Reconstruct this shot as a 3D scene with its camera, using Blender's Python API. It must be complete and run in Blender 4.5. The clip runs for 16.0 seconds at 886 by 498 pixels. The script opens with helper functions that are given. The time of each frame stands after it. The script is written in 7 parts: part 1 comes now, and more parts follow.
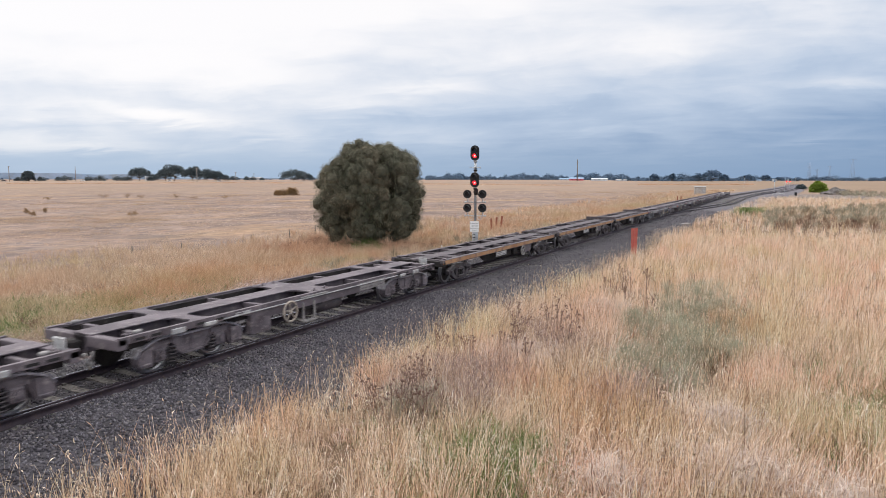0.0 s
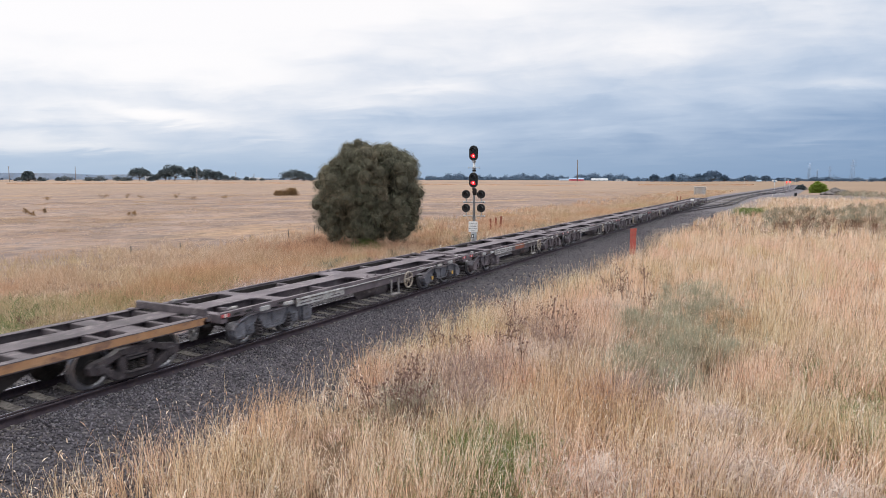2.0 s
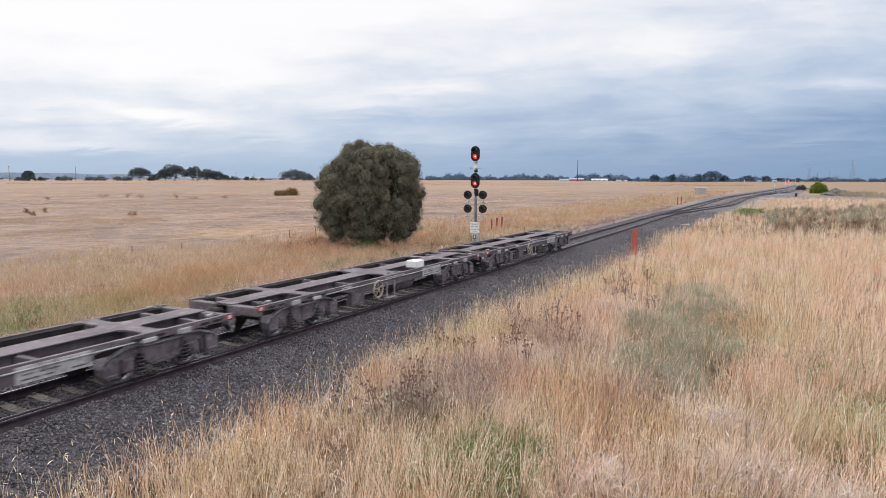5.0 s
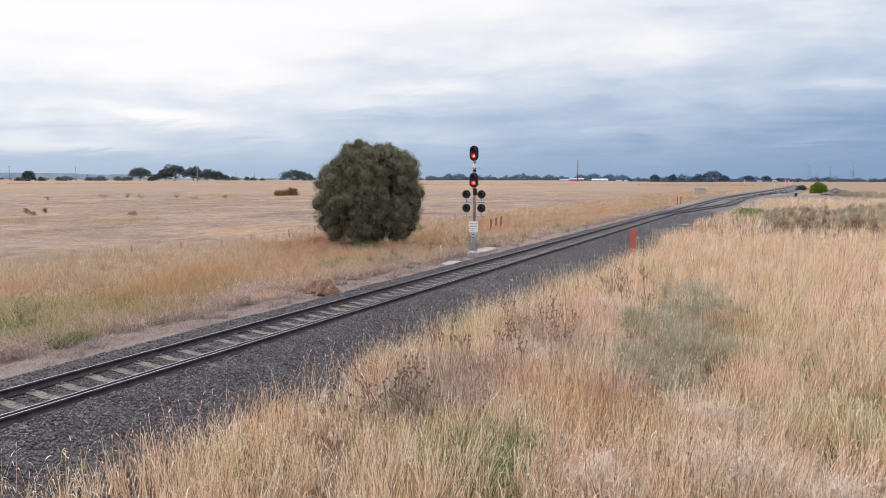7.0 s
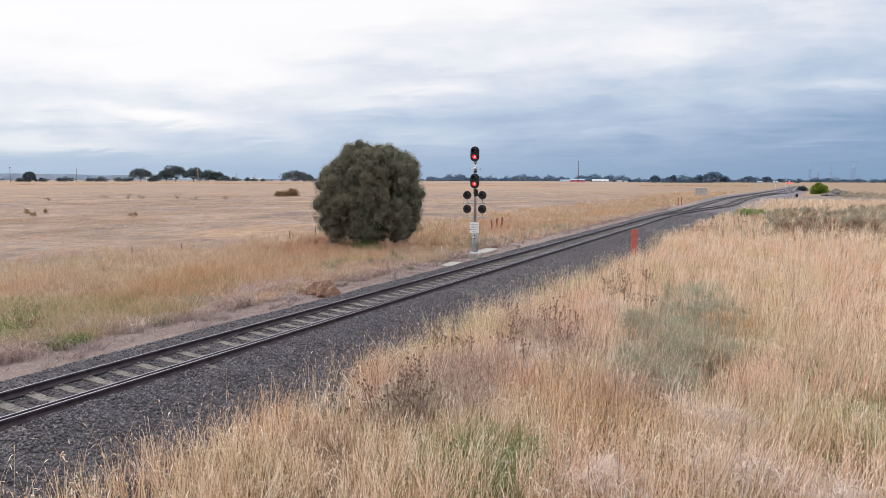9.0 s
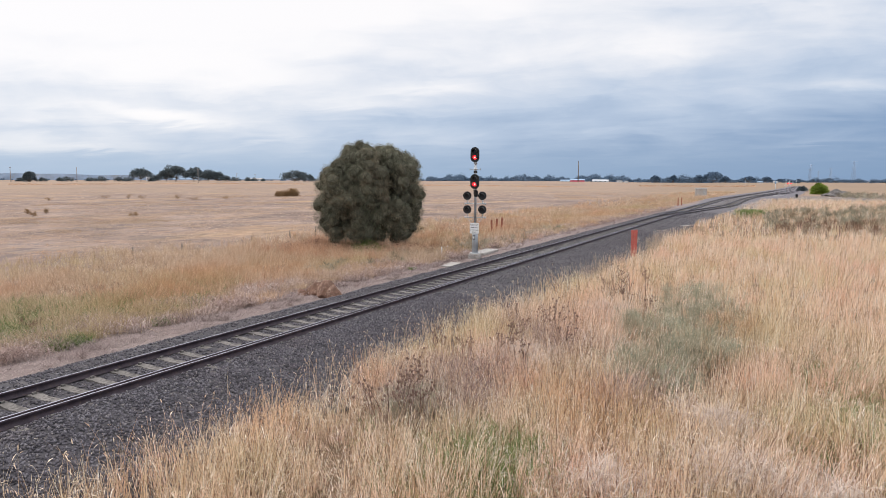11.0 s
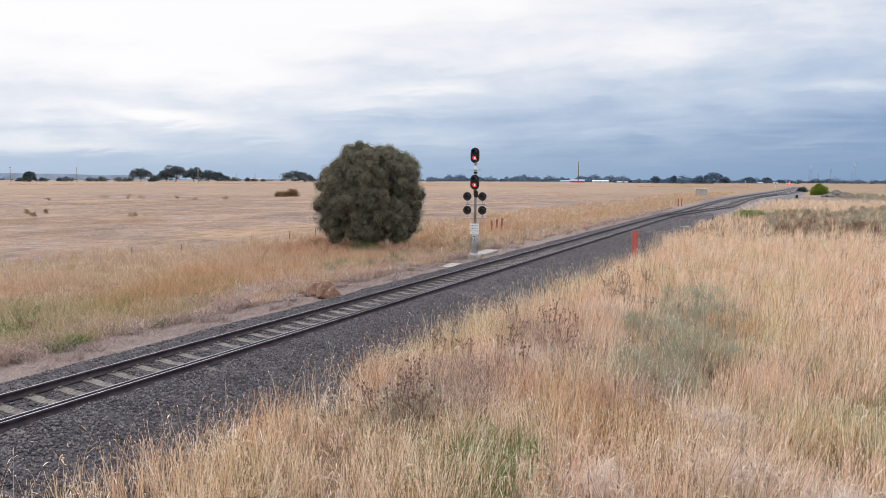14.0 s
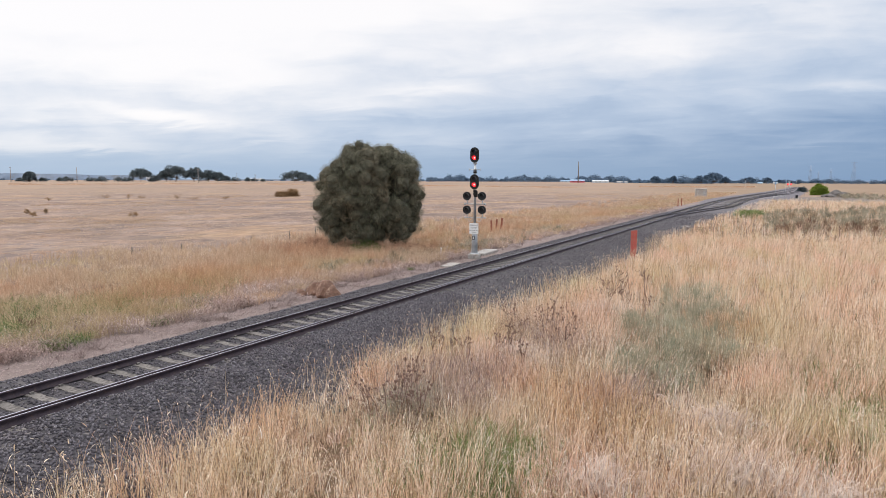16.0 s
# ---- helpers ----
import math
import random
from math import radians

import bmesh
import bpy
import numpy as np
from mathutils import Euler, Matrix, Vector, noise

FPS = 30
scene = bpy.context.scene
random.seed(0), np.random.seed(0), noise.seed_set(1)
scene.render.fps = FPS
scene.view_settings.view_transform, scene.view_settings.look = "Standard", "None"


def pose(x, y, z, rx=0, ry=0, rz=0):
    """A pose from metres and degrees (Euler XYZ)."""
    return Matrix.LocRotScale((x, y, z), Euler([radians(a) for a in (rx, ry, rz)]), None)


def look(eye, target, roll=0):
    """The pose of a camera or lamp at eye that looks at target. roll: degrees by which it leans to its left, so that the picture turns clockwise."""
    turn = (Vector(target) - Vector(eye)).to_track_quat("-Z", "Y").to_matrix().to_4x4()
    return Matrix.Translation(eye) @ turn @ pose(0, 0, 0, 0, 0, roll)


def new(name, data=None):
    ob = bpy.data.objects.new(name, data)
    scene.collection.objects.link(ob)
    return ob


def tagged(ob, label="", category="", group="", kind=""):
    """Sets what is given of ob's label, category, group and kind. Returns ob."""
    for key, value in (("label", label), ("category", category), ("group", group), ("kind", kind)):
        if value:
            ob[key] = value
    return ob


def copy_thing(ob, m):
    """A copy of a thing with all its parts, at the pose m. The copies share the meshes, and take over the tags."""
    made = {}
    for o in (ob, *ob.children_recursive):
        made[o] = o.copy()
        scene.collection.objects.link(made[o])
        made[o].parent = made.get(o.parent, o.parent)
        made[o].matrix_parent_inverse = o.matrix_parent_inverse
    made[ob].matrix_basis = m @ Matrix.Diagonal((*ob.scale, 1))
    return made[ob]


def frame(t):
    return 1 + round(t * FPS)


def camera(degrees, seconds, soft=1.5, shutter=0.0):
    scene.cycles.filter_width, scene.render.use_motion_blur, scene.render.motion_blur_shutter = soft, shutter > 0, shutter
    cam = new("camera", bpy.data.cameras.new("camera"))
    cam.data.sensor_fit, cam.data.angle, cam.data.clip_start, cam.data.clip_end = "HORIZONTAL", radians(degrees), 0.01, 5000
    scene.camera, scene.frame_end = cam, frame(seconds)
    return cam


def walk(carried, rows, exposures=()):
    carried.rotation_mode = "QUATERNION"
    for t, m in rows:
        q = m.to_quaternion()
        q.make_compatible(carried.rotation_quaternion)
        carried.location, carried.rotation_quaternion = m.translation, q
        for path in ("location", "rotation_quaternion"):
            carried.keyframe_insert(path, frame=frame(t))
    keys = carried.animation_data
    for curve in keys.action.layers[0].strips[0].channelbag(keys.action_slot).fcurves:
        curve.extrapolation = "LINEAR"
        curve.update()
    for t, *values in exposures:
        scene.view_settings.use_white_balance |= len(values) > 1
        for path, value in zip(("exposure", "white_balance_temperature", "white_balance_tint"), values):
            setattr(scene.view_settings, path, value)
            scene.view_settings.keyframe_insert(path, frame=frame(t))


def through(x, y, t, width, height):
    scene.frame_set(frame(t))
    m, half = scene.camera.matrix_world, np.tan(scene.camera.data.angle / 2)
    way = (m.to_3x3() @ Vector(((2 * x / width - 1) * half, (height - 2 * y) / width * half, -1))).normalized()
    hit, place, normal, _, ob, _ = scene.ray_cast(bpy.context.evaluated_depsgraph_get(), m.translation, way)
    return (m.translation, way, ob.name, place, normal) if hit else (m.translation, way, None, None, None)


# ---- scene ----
# camera: a hovering aircraft that drifts by a hand's width
cam = camera(67.87, 16.0, soft=0.82, shutter=0.11)
WALK = [
    (0.0, pose(13.399, 0.014, 4.384, 83.950, -0.011, 27.183)),
    (0.5, pose(13.401, 0.022, 4.394, 83.948, -0.023, 27.183)),
    (1.0, pose(13.406, 0.062, 4.390, 83.950, -0.028, 27.188)),
    (1.5, pose(13.444, 0.078, 4.377, 83.960, -0.029, 27.191)),
    (2.0, pose(13.467, 0.077, 4.370, 83.981, -0.036, 27.193)),
    (2.5, pose(13.415, 0.099, 4.367, 83.998, -0.036, 27.197)),
    (3.0, pose(13.337, 0.124, 4.373, 84.001, -0.034, 27.197)),
    (3.5, pose(13.312, 0.132, 4.392, 83.995, -0.054, 27.194)),
    (4.0, pose(13.331, 0.118, 4.414, 83.984, -0.100, 27.191)),
    (6.5, pose(13.437, 0.007, 4.372, 83.985, -0.080, 27.213)),
    (7.0, pose(13.489, 0.011, 4.367, 83.990, -0.084, 27.219)),
    (7.5, pose(13.498, 0.041, 4.362, 83.994, -0.088, 27.224)),
    (8.0, pose(13.484, 0.072, 4.368, 84.001, -0.102, 27.227)),
    (8.5, pose(13.467, 0.077, 4.381, 84.022, -0.112, 27.236)),
    (9.0, pose(13.435, 0.078, 4.374, 84.055, -0.076, 27.261)),
    (11.5, pose(13.474, -0.001, 4.409, 84.055, -0.109, 27.271)),
    (12.0, pose(13.434, 0.026, 4.396, 84.056, -0.104, 27.274)),
    (12.5, pose(13.426, 0.025, 4.397, 84.060, -0.112, 27.274)),
    (13.0, pose(13.428, 0.021, 4.404, 84.069, -0.131, 27.273)),
    (13.5, pose(13.429, 0.048, 4.413, 84.081, -0.152, 27.274)),
    (14.0, pose(13.430, 0.095, 4.420, 84.090, -0.162, 27.273)),
    (14.5, pose(13.428, 0.123, 4.414, 84.093, -0.163, 27.269)),
    (15.0, pose(13.440, 0.112, 4.407, 84.093, -0.165, 27.269)),
    (15.5, pose(13.464, 0.079, 4.404, 84.094, -0.168, 27.271)),
    (16.0, pose(13.482, 0.049, 4.393, 84.096, -0.167, 27.278)),
]
walk(cam, WALK)

# world: a high, broken overcast, brighter where the low sun stands behind it
SUN_ELEV, SUN_TURN = 38.0, 100.0     # degrees; the turn is counted from +Y towards -X


def build_world():
    w = bpy.data.worlds.new("overcast")
    scene.world = w
    w.use_nodes = True
    nt = w.node_tree
    nt.nodes.clear()
    N, L = nt.nodes.new, nt.links.new

    def math_(op, a, b=None, c=None):
        n = N("ShaderNodeMath")
        n.operation = op
        for i, v in enumerate((a, b, c)):
            if v is None:
                continue
            if isinstance(v, (int, float)):
                n.inputs[i].default_value = v
            else:
                L(v, n.inputs[i])
        return n.outputs[0]

    def mix(f, a, b, mode="MIX"):
        n = N("ShaderNodeMixRGB")
        n.blend_type = mode
        for i, v in enumerate((f, a, b)):
            if isinstance(v, (int, float)):
                n.inputs[i].default_value = v
            elif isinstance(v, tuple):
                n.inputs[i].default_value = (*v, 1)
            else:
                L(v, n.inputs[i])
        return n.outputs[0]

    def ramp(v, lo, hi):
        n = N("ShaderNodeMapRange")
        n.interpolation_type = "SMOOTHSTEP"
        L(v, n.inputs[0])
        n.inputs[1].default_value, n.inputs[2].default_value = lo, hi
        return n.outputs[0]

    sky = N("ShaderNodeTexSky")
    sky.sky_type, sky.sun_disc = "NISHITA", False
    sky.sun_elevation, sky.sun_rotation = radians(SUN_ELEV), radians(-SUN_TURN)
    tc = N("ShaderNodeTexCoord")
    sep = N("ShaderNodeSeparateXYZ")
    L(tc.outputs["Generated"], sep.inputs[0])
    x, y, z = sep.outputs
    up = math_("MAXIMUM", z, 0.0)
    # the cloud sheet seen in perspective: direction over height
    deep = math_("ADD", up, 0.085)
    u, v = math_("DIVIDE", x, deep), math_("DIVIDE", y, deep)

    def clouds(scale, detail, rough, sx, sy, turn, off):
        c = N("ShaderNodeCombineXYZ")
        L(u, c.inputs[0]), L(v, c.inputs[1])
        m = N("ShaderNodeMapping")
        m.inputs["Rotation"].default_value = (0, 0, radians(turn))
        m.inputs["Scale"].default_value = (sx, sy, 1)
        m.inputs["Location"].default_value = off
        L(c.outputs[0], m.inputs[0])
        t = N("ShaderNodeTexNoise")
        t.inputs["Scale"].default_value = scale
        t.inputs["Detail"].default_value = detail
        t.inputs["Roughness"].default_value = rough
        t.inputs["Distortion"].default_value = 0.55
        L(m.outputs[0], t.inputs[0])
        return t.outputs[0]

    big = clouds(0.40, 5, 0.5, 0.8, 1.0, -30, (1.3, 4.1, 0))
    fine = clouds(1.5, 6, 0.52, 0.75, 1.1, -24, (7.3, 0.4, 0))
    body = math_("ADD", math_("MULTIPLY", big, 0.66), math_("MULTIPLY", fine, 0.34))
    # broad brightening towards the sun's side, and with height
    glow = math_("ADD", math_("MULTIPLY", x, -0.83), math_("MULTIPLY", y, -0.10))
    glow = ramp(glow, -0.40, 0.80)
    k = math_("ADD", math_("MULTIPLY", ramp(up, 0.0, 0.27), 0.64), math_("MULTIPLY", glow, 0.52))
    k = math_("ADD", math_("ADD", k, 0.03), math_("MULTIPLY", math_("SUBTRACT", body, 0.5), 0.85))
    # long drifts of cloud over the paddock: bearing and height, half length, half depth, slope, brighter or darker
    ahead = math_("MAXIMUM", math_("ADD", math_("MULTIPLY", x, -0.457), math_("MULTIPLY", y, 0.889)), 0.05)
    aside = math_("ADD", math_("MULTIPLY", x, 0.889), math_("MULTIPLY", y, 0.457))
    A = math_("ADD", math_("DIVIDE", aside, ahead), math_("MULTIPLY", math_("SUBTRACT", big, 0.5), 0.16))
    B = math_("ADD", math_("DIVIDE", up, ahead), math_("MULTIPLY", math_("SUBTRACT", fine, 0.5), 0.045))
    for a0, b0, la, lb, tilt, gain in ((-0.34, 0.168, 0.15, 0.026, -0.10, 0.26), (-0.48, 0.205, 0.19, 0.018, 0.0, -0.10), (-0.55, 0.123, 0.20, 0.014, -0.06, -0.15), (-0.42, 0.097, 0.13, 0.011, -0.13, 0.26),
                                       (-0.58, 0.078, 0.20, 0.012, 0.0, -0.15), (-0.60, 0.050, 0.16, 0.008, -0.03, 0.28), (-0.46, 0.030, 0.26, 0.014, 0.0, -0.10), (-0.03, 0.133, 0.10, 0.011, 0.02, 0.24),
                                       (-0.18, 0.165, 0.10, 0.024, 0.0, -0.10), (-0.10, 0.092, 0.17, 0.012, 0.0, -0.08), (-0.15, 0.112, 0.11, 0.009, 0.0, 0.10), (0.31, 0.202, 0.15, 0.028, 0.06, 0.16),
                                       (0.42, 0.148, 0.24, 0.022, 0.15, -0.11), (0.615, 0.142, 0.10, 0.012, 0.03, 0.22), (0.53, 0.055, 0.06, 0.006, 0.05, 0.10), (-0.60, 0.085, 0.34, 0.055, 0.0, 0.13)):
        off = math_("SUBTRACT", A, a0)
        q = math_("DIVIDE", off, la)
        w_ = math_("DIVIDE", math_("SUBTRACT", math_("SUBTRACT", B, b0), math_("MULTIPLY", off, tilt)), lb)
        q = math_("ADD", math_("MULTIPLY", q, q), math_("MULTIPLY", w_, w_))
        k = math_("ADD", k, math_("MULTIPLY", math_("POWER", 2.718, math_("MULTIPLY", q, -1.0)), gain))
    # thin flat wisps between them, and soft lumps
    for wide, tall, rough, gain in ((2.8, 20.0, 0.55, 0.32), (7.5, 17.0, 0.52, 0.30)):
        c = N("ShaderNodeCombineXYZ")
        L(math_("MULTIPLY", A, wide), c.inputs[0]), L(math_("MULTIPLY", B, tall), c.inputs[1])
        t = N("ShaderNodeTexNoise")
        t.inputs["Scale"].default_value, t.inputs["Detail"].default_value, t.inputs["Roughness"].default_value, t.inputs["Distortion"].default_value = 1.3, 6, rough, 0.4
        L(c.outputs[0], t.inputs[0])
        k = math_("ADD", k, math_("MULTIPLY", math_("SUBTRACT", t.outputs[0], 0.5), gain))
    lo = mix(ramp(k, -0.05, 0.55), (0.228, 0.342, 0.535), (0.505, 0.60, 0.752))
    cloud = mix(ramp(k, 0.36, 1.05), lo, (0.985, 0.966, 0.976))
    # the dull blue of distance low over the horizon
    low = ramp(up, 0.0, 0.07)
    cloud = mix(low, mix(glow, (0.215, 0.33, 0.515), (0.405, 0.53, 0.70)), cloud)
    # an overcast sky is brightest overhead
    high = ramp(up, 0.26, 0.9)
    cloud = mix(high, cloud, (2.20, 2.18, 2.21))
    clear, cover, ms = N("ShaderNodeBackground"), N("ShaderNodeBackground"), N("ShaderNodeMixShader")
    L(sky.outputs[0], clear.inputs[0]), L(cloud, cover.inputs[0])
    clear.inputs[1].default_value, cover.inputs[1].default_value, ms.inputs[0].default_value = 0.08, 1.10, 0.93
    L(clear.outputs[0], ms.inputs[1]), L(cover.outputs[0], ms.inputs[2])
    out = N("ShaderNodeOutputWorld")
    L(ms.outputs[0], out.inputs[0])


build_world()
lamp = bpy.data.lights.new("sun", "SUN")
lamp.energy, lamp.angle, lamp.color = 0.8, radians(20), (1.0, 0.94, 0.87)
sun = new("sun", lamp)
_e, _t = radians(SUN_ELEV), radians(SUN_TURN)
sun.matrix_world = look((-math.sin(_t) * math.cos(_e) * 50, math.cos(_t) * math.cos(_e) * 50, math.sin(_e) * 50), (0, 0, 0))
scene.view_settings.exposure = -0.06

# ---- materials ----


def surf(name, c1, c2, scale=3.0, rough=0.7, metal=0.0, bump=0.0, fine=30.0, c3=None, amount=0.35, world=False, spec=0.4, vary=0.0, stretch=(1, 1, 1)):
    """Two-scale procedural surface: c1 to c2 by a broad noise, c3 as worn or dirty patches, fine relief."""
    m = bpy.data.materials.new(name)
    m.use_nodes = True
    nt = m.node_tree
    N, L = nt.nodes.new, nt.links.new
    b = nt.nodes["Principled BSDF"]
    b.inputs["Roughness"].default_value, b.inputs["Metallic"].default_value = rough, metal
    b.inputs["Specular IOR Level"].default_value = spec
    if world:
        vec = N("ShaderNodeNewGeometry").outputs["Position"]
    else:
        vec = N("ShaderNodeTexCoord").outputs["Object"]
    mp = N("ShaderNodeMapping")
    mp.inputs["Scale"].default_value = stretch
    L(vec, mp.inputs[0])
    vec = mp.outputs[0]

    def noise_(s, d=6, r=0.6):
        t = N("ShaderNodeTexNoise")
        t.inputs["Scale"].default_value, t.inputs["Detail"].default_value, t.inputs["Roughness"].default_value = s, d, r
        L(vec, t.inputs[0])
        return t.outputs[0]

    def step(v, lo, hi):
        n = N("ShaderNodeMapRange")
        n.interpolation_type = "SMOOTHSTEP"
        L(v, n.inputs[0])
        n.inputs[1].default_value, n.inputs[2].default_value = lo, hi
        return n.outputs[0]

    def mix(f, a, bb):
        n = N("ShaderNodeMixRGB")
        for i, v in enumerate((f, a, bb)):
            if isinstance(v, tuple):
                n.inputs[i].default_value = (*v, 1)
            elif isinstance(v, (int, float)):
                n.inputs[i].default_value = v
            else:
                L(v, n.inputs[i])
        return n.outputs[0]

    col = mix(step(noise_(scale), 0.33, 0.67), c1, c2)
    small = noise_(fine, 5, 0.65)
    if c3:
        col = mix(step(noise_(scale * 2.7, 8, 0.7), 0.62 - amount * 0.3, 0.74 - amount * 0.2), col, c3)
    grain = N("ShaderNodeHueSaturation")
    gm = N("ShaderNodeMapRange")
    L(small, gm.inputs[0])
    gm.inputs[1].default_value, gm.inputs[2].default_value = 0.25, 0.75
    gm.inputs[3].default_value, gm.inputs[4].default_value = 0.78, 1.22
    val = gm.outputs[0]
    if vary:
        oi = N("ShaderNodeObjectInfo")
        mm = N("ShaderNodeMath")
        mm.operation = "MULTIPLY_ADD"
        L(oi.outputs["Random"], mm.inputs[0])
        mm.inputs[1].default_value, mm.inputs[2].default_value = 2 * vary, 1 - vary
        m2 = N("ShaderNodeMath")
        m2.operation = "MULTIPLY"
        L(mm.outputs[0], m2.inputs[0]), L(val, m2.inputs[1])
        val = m2.outputs[0]
    L(val, grain.inputs["Value"])
    L(col, grain.inputs["Color"])
    L(grain.outputs[0], b.inputs["Base Color"])
    if bump:
        bp = N("ShaderNodeBump")
        bp.inputs["Strength"].default_value = 0.6
        bp.inputs["Distance"].default_value = bump
        L(small, bp.inputs["Height"])
        L(bp.outputs[0], b.inputs["Normal"])
    return m


def blade(name, stops, patch=((1, 1, 1), 0.0), patch_scale=0.25, through=0.35, rough=0.65, second=None):
    """Leaf and straw material: colour by each blade's own tint, drifted by broad patches, partly translucent."""
    m = bpy.data.materials.new(name)
    m.use_nodes = True
    nt = m.node_tree
    nt.nodes.clear()
    N, L = nt.nodes.new, nt.links.new
    at = N("ShaderNodeAttribute")
    at.attribute_name = "tint"
    rp = N("ShaderNodeValToRGB")
    el = rp.color_ramp.elements
    while len(el) < len(stops):
        el.new(0.5)
    for e, (p, c) in zip(el, stops):
        e.position, e.color = p, (*c, 1)
    L(at.outputs["Fac"], rp.inputs[0])
    col = rp.outputs[0]
    for (tone, share), scale, shift in ((patch, patch_scale, 0.0), (second or ((1, 1, 1), 0.0), patch_scale * 0.7, 37.0)):
        if not share:
            continue
        t, g, mp = N("ShaderNodeTexNoise"), N("ShaderNodeNewGeometry"), N("ShaderNodeMapping")
        t.inputs["Scale"].default_value, t.inputs["Detail"].default_value = scale, 4
        mp.inputs["Location"].default_value = (shift, shift, 0)
        L(g.outputs["Position"], mp.inputs[0]), L(mp.outputs[0], t.inputs[0])
        r2 = N("ShaderNodeMapRange")
        r2.interpolation_type = "SMOOTHSTEP"
        L(t.outputs[0], r2.inputs[0])
        r2.inputs[1].default_value, r2.inputs[2].default_value, r2.inputs[4].default_value = 0.45, 0.66, share
        mx = N("ShaderNodeMixRGB")
        mx.blend_type = "MULTIPLY"
        L(r2.outputs[0], mx.inputs[0]), L(col, mx.inputs[1])
        mx.inputs[2].default_value = (*tone, 1)
        col = mx.outputs[0]
    d = N("ShaderNodeBsdfPrincipled")
    d.inputs["Roughness"].default_value = rough
    d.inputs["Specular IOR Level"].default_value = 0.25
    L(col, d.inputs["Base Color"])
    tr = N("ShaderNodeBsdfTranslucent")
    L(col, tr.inputs[0])
    ms = N("ShaderNodeMixShader")
    ms.inputs[0].default_value = through
    L(d.outputs[0], ms.inputs[1]), L(tr.outputs[0], ms.inputs[2])
    o = N("ShaderNodeOutputMaterial")
    L(ms.outputs[0], o.inputs[0])
    return m


def glow_mat(name, c, power):
    m = bpy.data.materials.new(name)
    m.use_nodes = True
    b = m.node_tree.nodes["Principled BSDF"]
    b.inputs["Base Color"].default_value = (*c, 1)
    b.inputs["Roughness"].default_value = 0.25
    b.inputs["Emission Color"].default_value = (*c, 1)
    b.inputs["Emission Strength"].default_value = power
    return m


STRAW = ((0.0, (0.14, 0.078, 0.050)), (0.28, (0.44, 0.298, 0.200)), (0.6, (0.73, 0.535, 0.378)), (0.88, (0.90, 0.715, 0.54)), (1.0, (0.97, 0.88, 0.78)))
M_STRAW = blade("dry_straw", STRAW, ((1.0, 0.82, 0.79), 0.8), 0.33, 0.2, second=((0.86, 0.90, 0.74), 0.9))
M_LEAF = blade("dry_leaf", ((0.0, (0.12, 0.075, 0.052)), (0.45, (0.40, 0.285, 0.205)), (0.8, (0.74, 0.60, 0.465)), (1.0, (0.97, 0.92, 0.85))), ((0.92, 0.76, 0.76), 0.8), 0.5, 0.2, second=((0.88, 0.90, 0.76), 0.6))
M_HEAD = blade("seed_head", ((0.0, (0.48, 0.34, 0.24)), (0.6, (0.80, 0.62, 0.455)), (1.0, (0.95, 0.84, 0.70))), ((0.95, 0.80, 0.77), 0.8), 0.33, 0.25, second=((0.88, 0.90, 0.78), 0.6))
M_VERGE = blade("verge_straw", ((0.0, (0.22, 0.140, 0.088)), (0.4, (0.455, 0.325, 0.222)), (0.8, (0.64, 0.485, 0.355)), (1.0, (0.80, 0.67, 0.53))), ((1.0, 0.80, 0.70), 0.9), 0.13, 0.2, second=((0.80, 0.84, 0.62), 0.7))
M_RUSTGRASS = blade("rusty_grass", ((0.0, (0.29, 0.160, 0.098)), (0.5, (0.55, 0.335, 0.210)), (1.0, (0.77, 0.56, 0.40))), ((0.90, 0.84, 0.90), 0.7), 0.3, 0.2)
M_DRIFT = blade("drift_grass", ((0.0, (0.26, 0.175, 0.112)), (0.5, (0.395, 0.275, 0.175)), (1.0, (0.52, 0.39, 0.270))), ((0.92, 0.84, 0.86), 0.6), 0.05, 0.2)
M_DEAD = blade("dead_turf", ((0.0, (0.165, 0.124, 0.117)), (0.5, (0.285, 0.221, 0.208)), (1.0, (0.425, 0.342, 0.322))), ((0.85, 0.78, 0.78), 0.6), 0.6, 0.15)
M_PINK = blade("bleached_tufts", ((0.0, (0.135, 0.092, 0.082)), (0.4, (0.33, 0.238, 0.205)), (0.8, (0.56, 0.435, 0.382)), (1.0, (0.80, 0.69, 0.63))), ((0.80, 0.74, 0.76), 0.8), 0.35, 0.2)
M_SCRUB = blade("yard_scrub", ((0.0, (0.13, 0.122, 0.088)), (0.5, (0.30, 0.282, 0.205)), (1.0, (0.54, 0.49, 0.395))), ((0.74, 0.56, 0.48), 0.9), 0.16, 0.2)
M_BLEACH = blade("bleached_grass", ((0.0, (0.30, 0.225, 0.185)), (0.5, (0.50, 0.40, 0.345)), (1.0, (0.76, 0.67, 0.60))), ((0.95, 0.86, 0.86), 0.5), 0.6, 0.2)
M_FIELD = blade("stubble", ((0.0, (0.27, 0.195, 0.150)), (0.5, (0.42, 0.318, 0.246)), (1.0, (0.60, 0.49, 0.41))), ((1.0, 0.78, 0.56), 0.85), 0.06, 0.35, second=((0.84, 0.78, 0.76), 0.7))
M_GREEN = blade("green_grass", ((0.0, (0.085, 0.13, 0.035)), (0.6, (0.165, 0.215, 0.07)), (1.0, (0.36, 0.37, 0.16))))
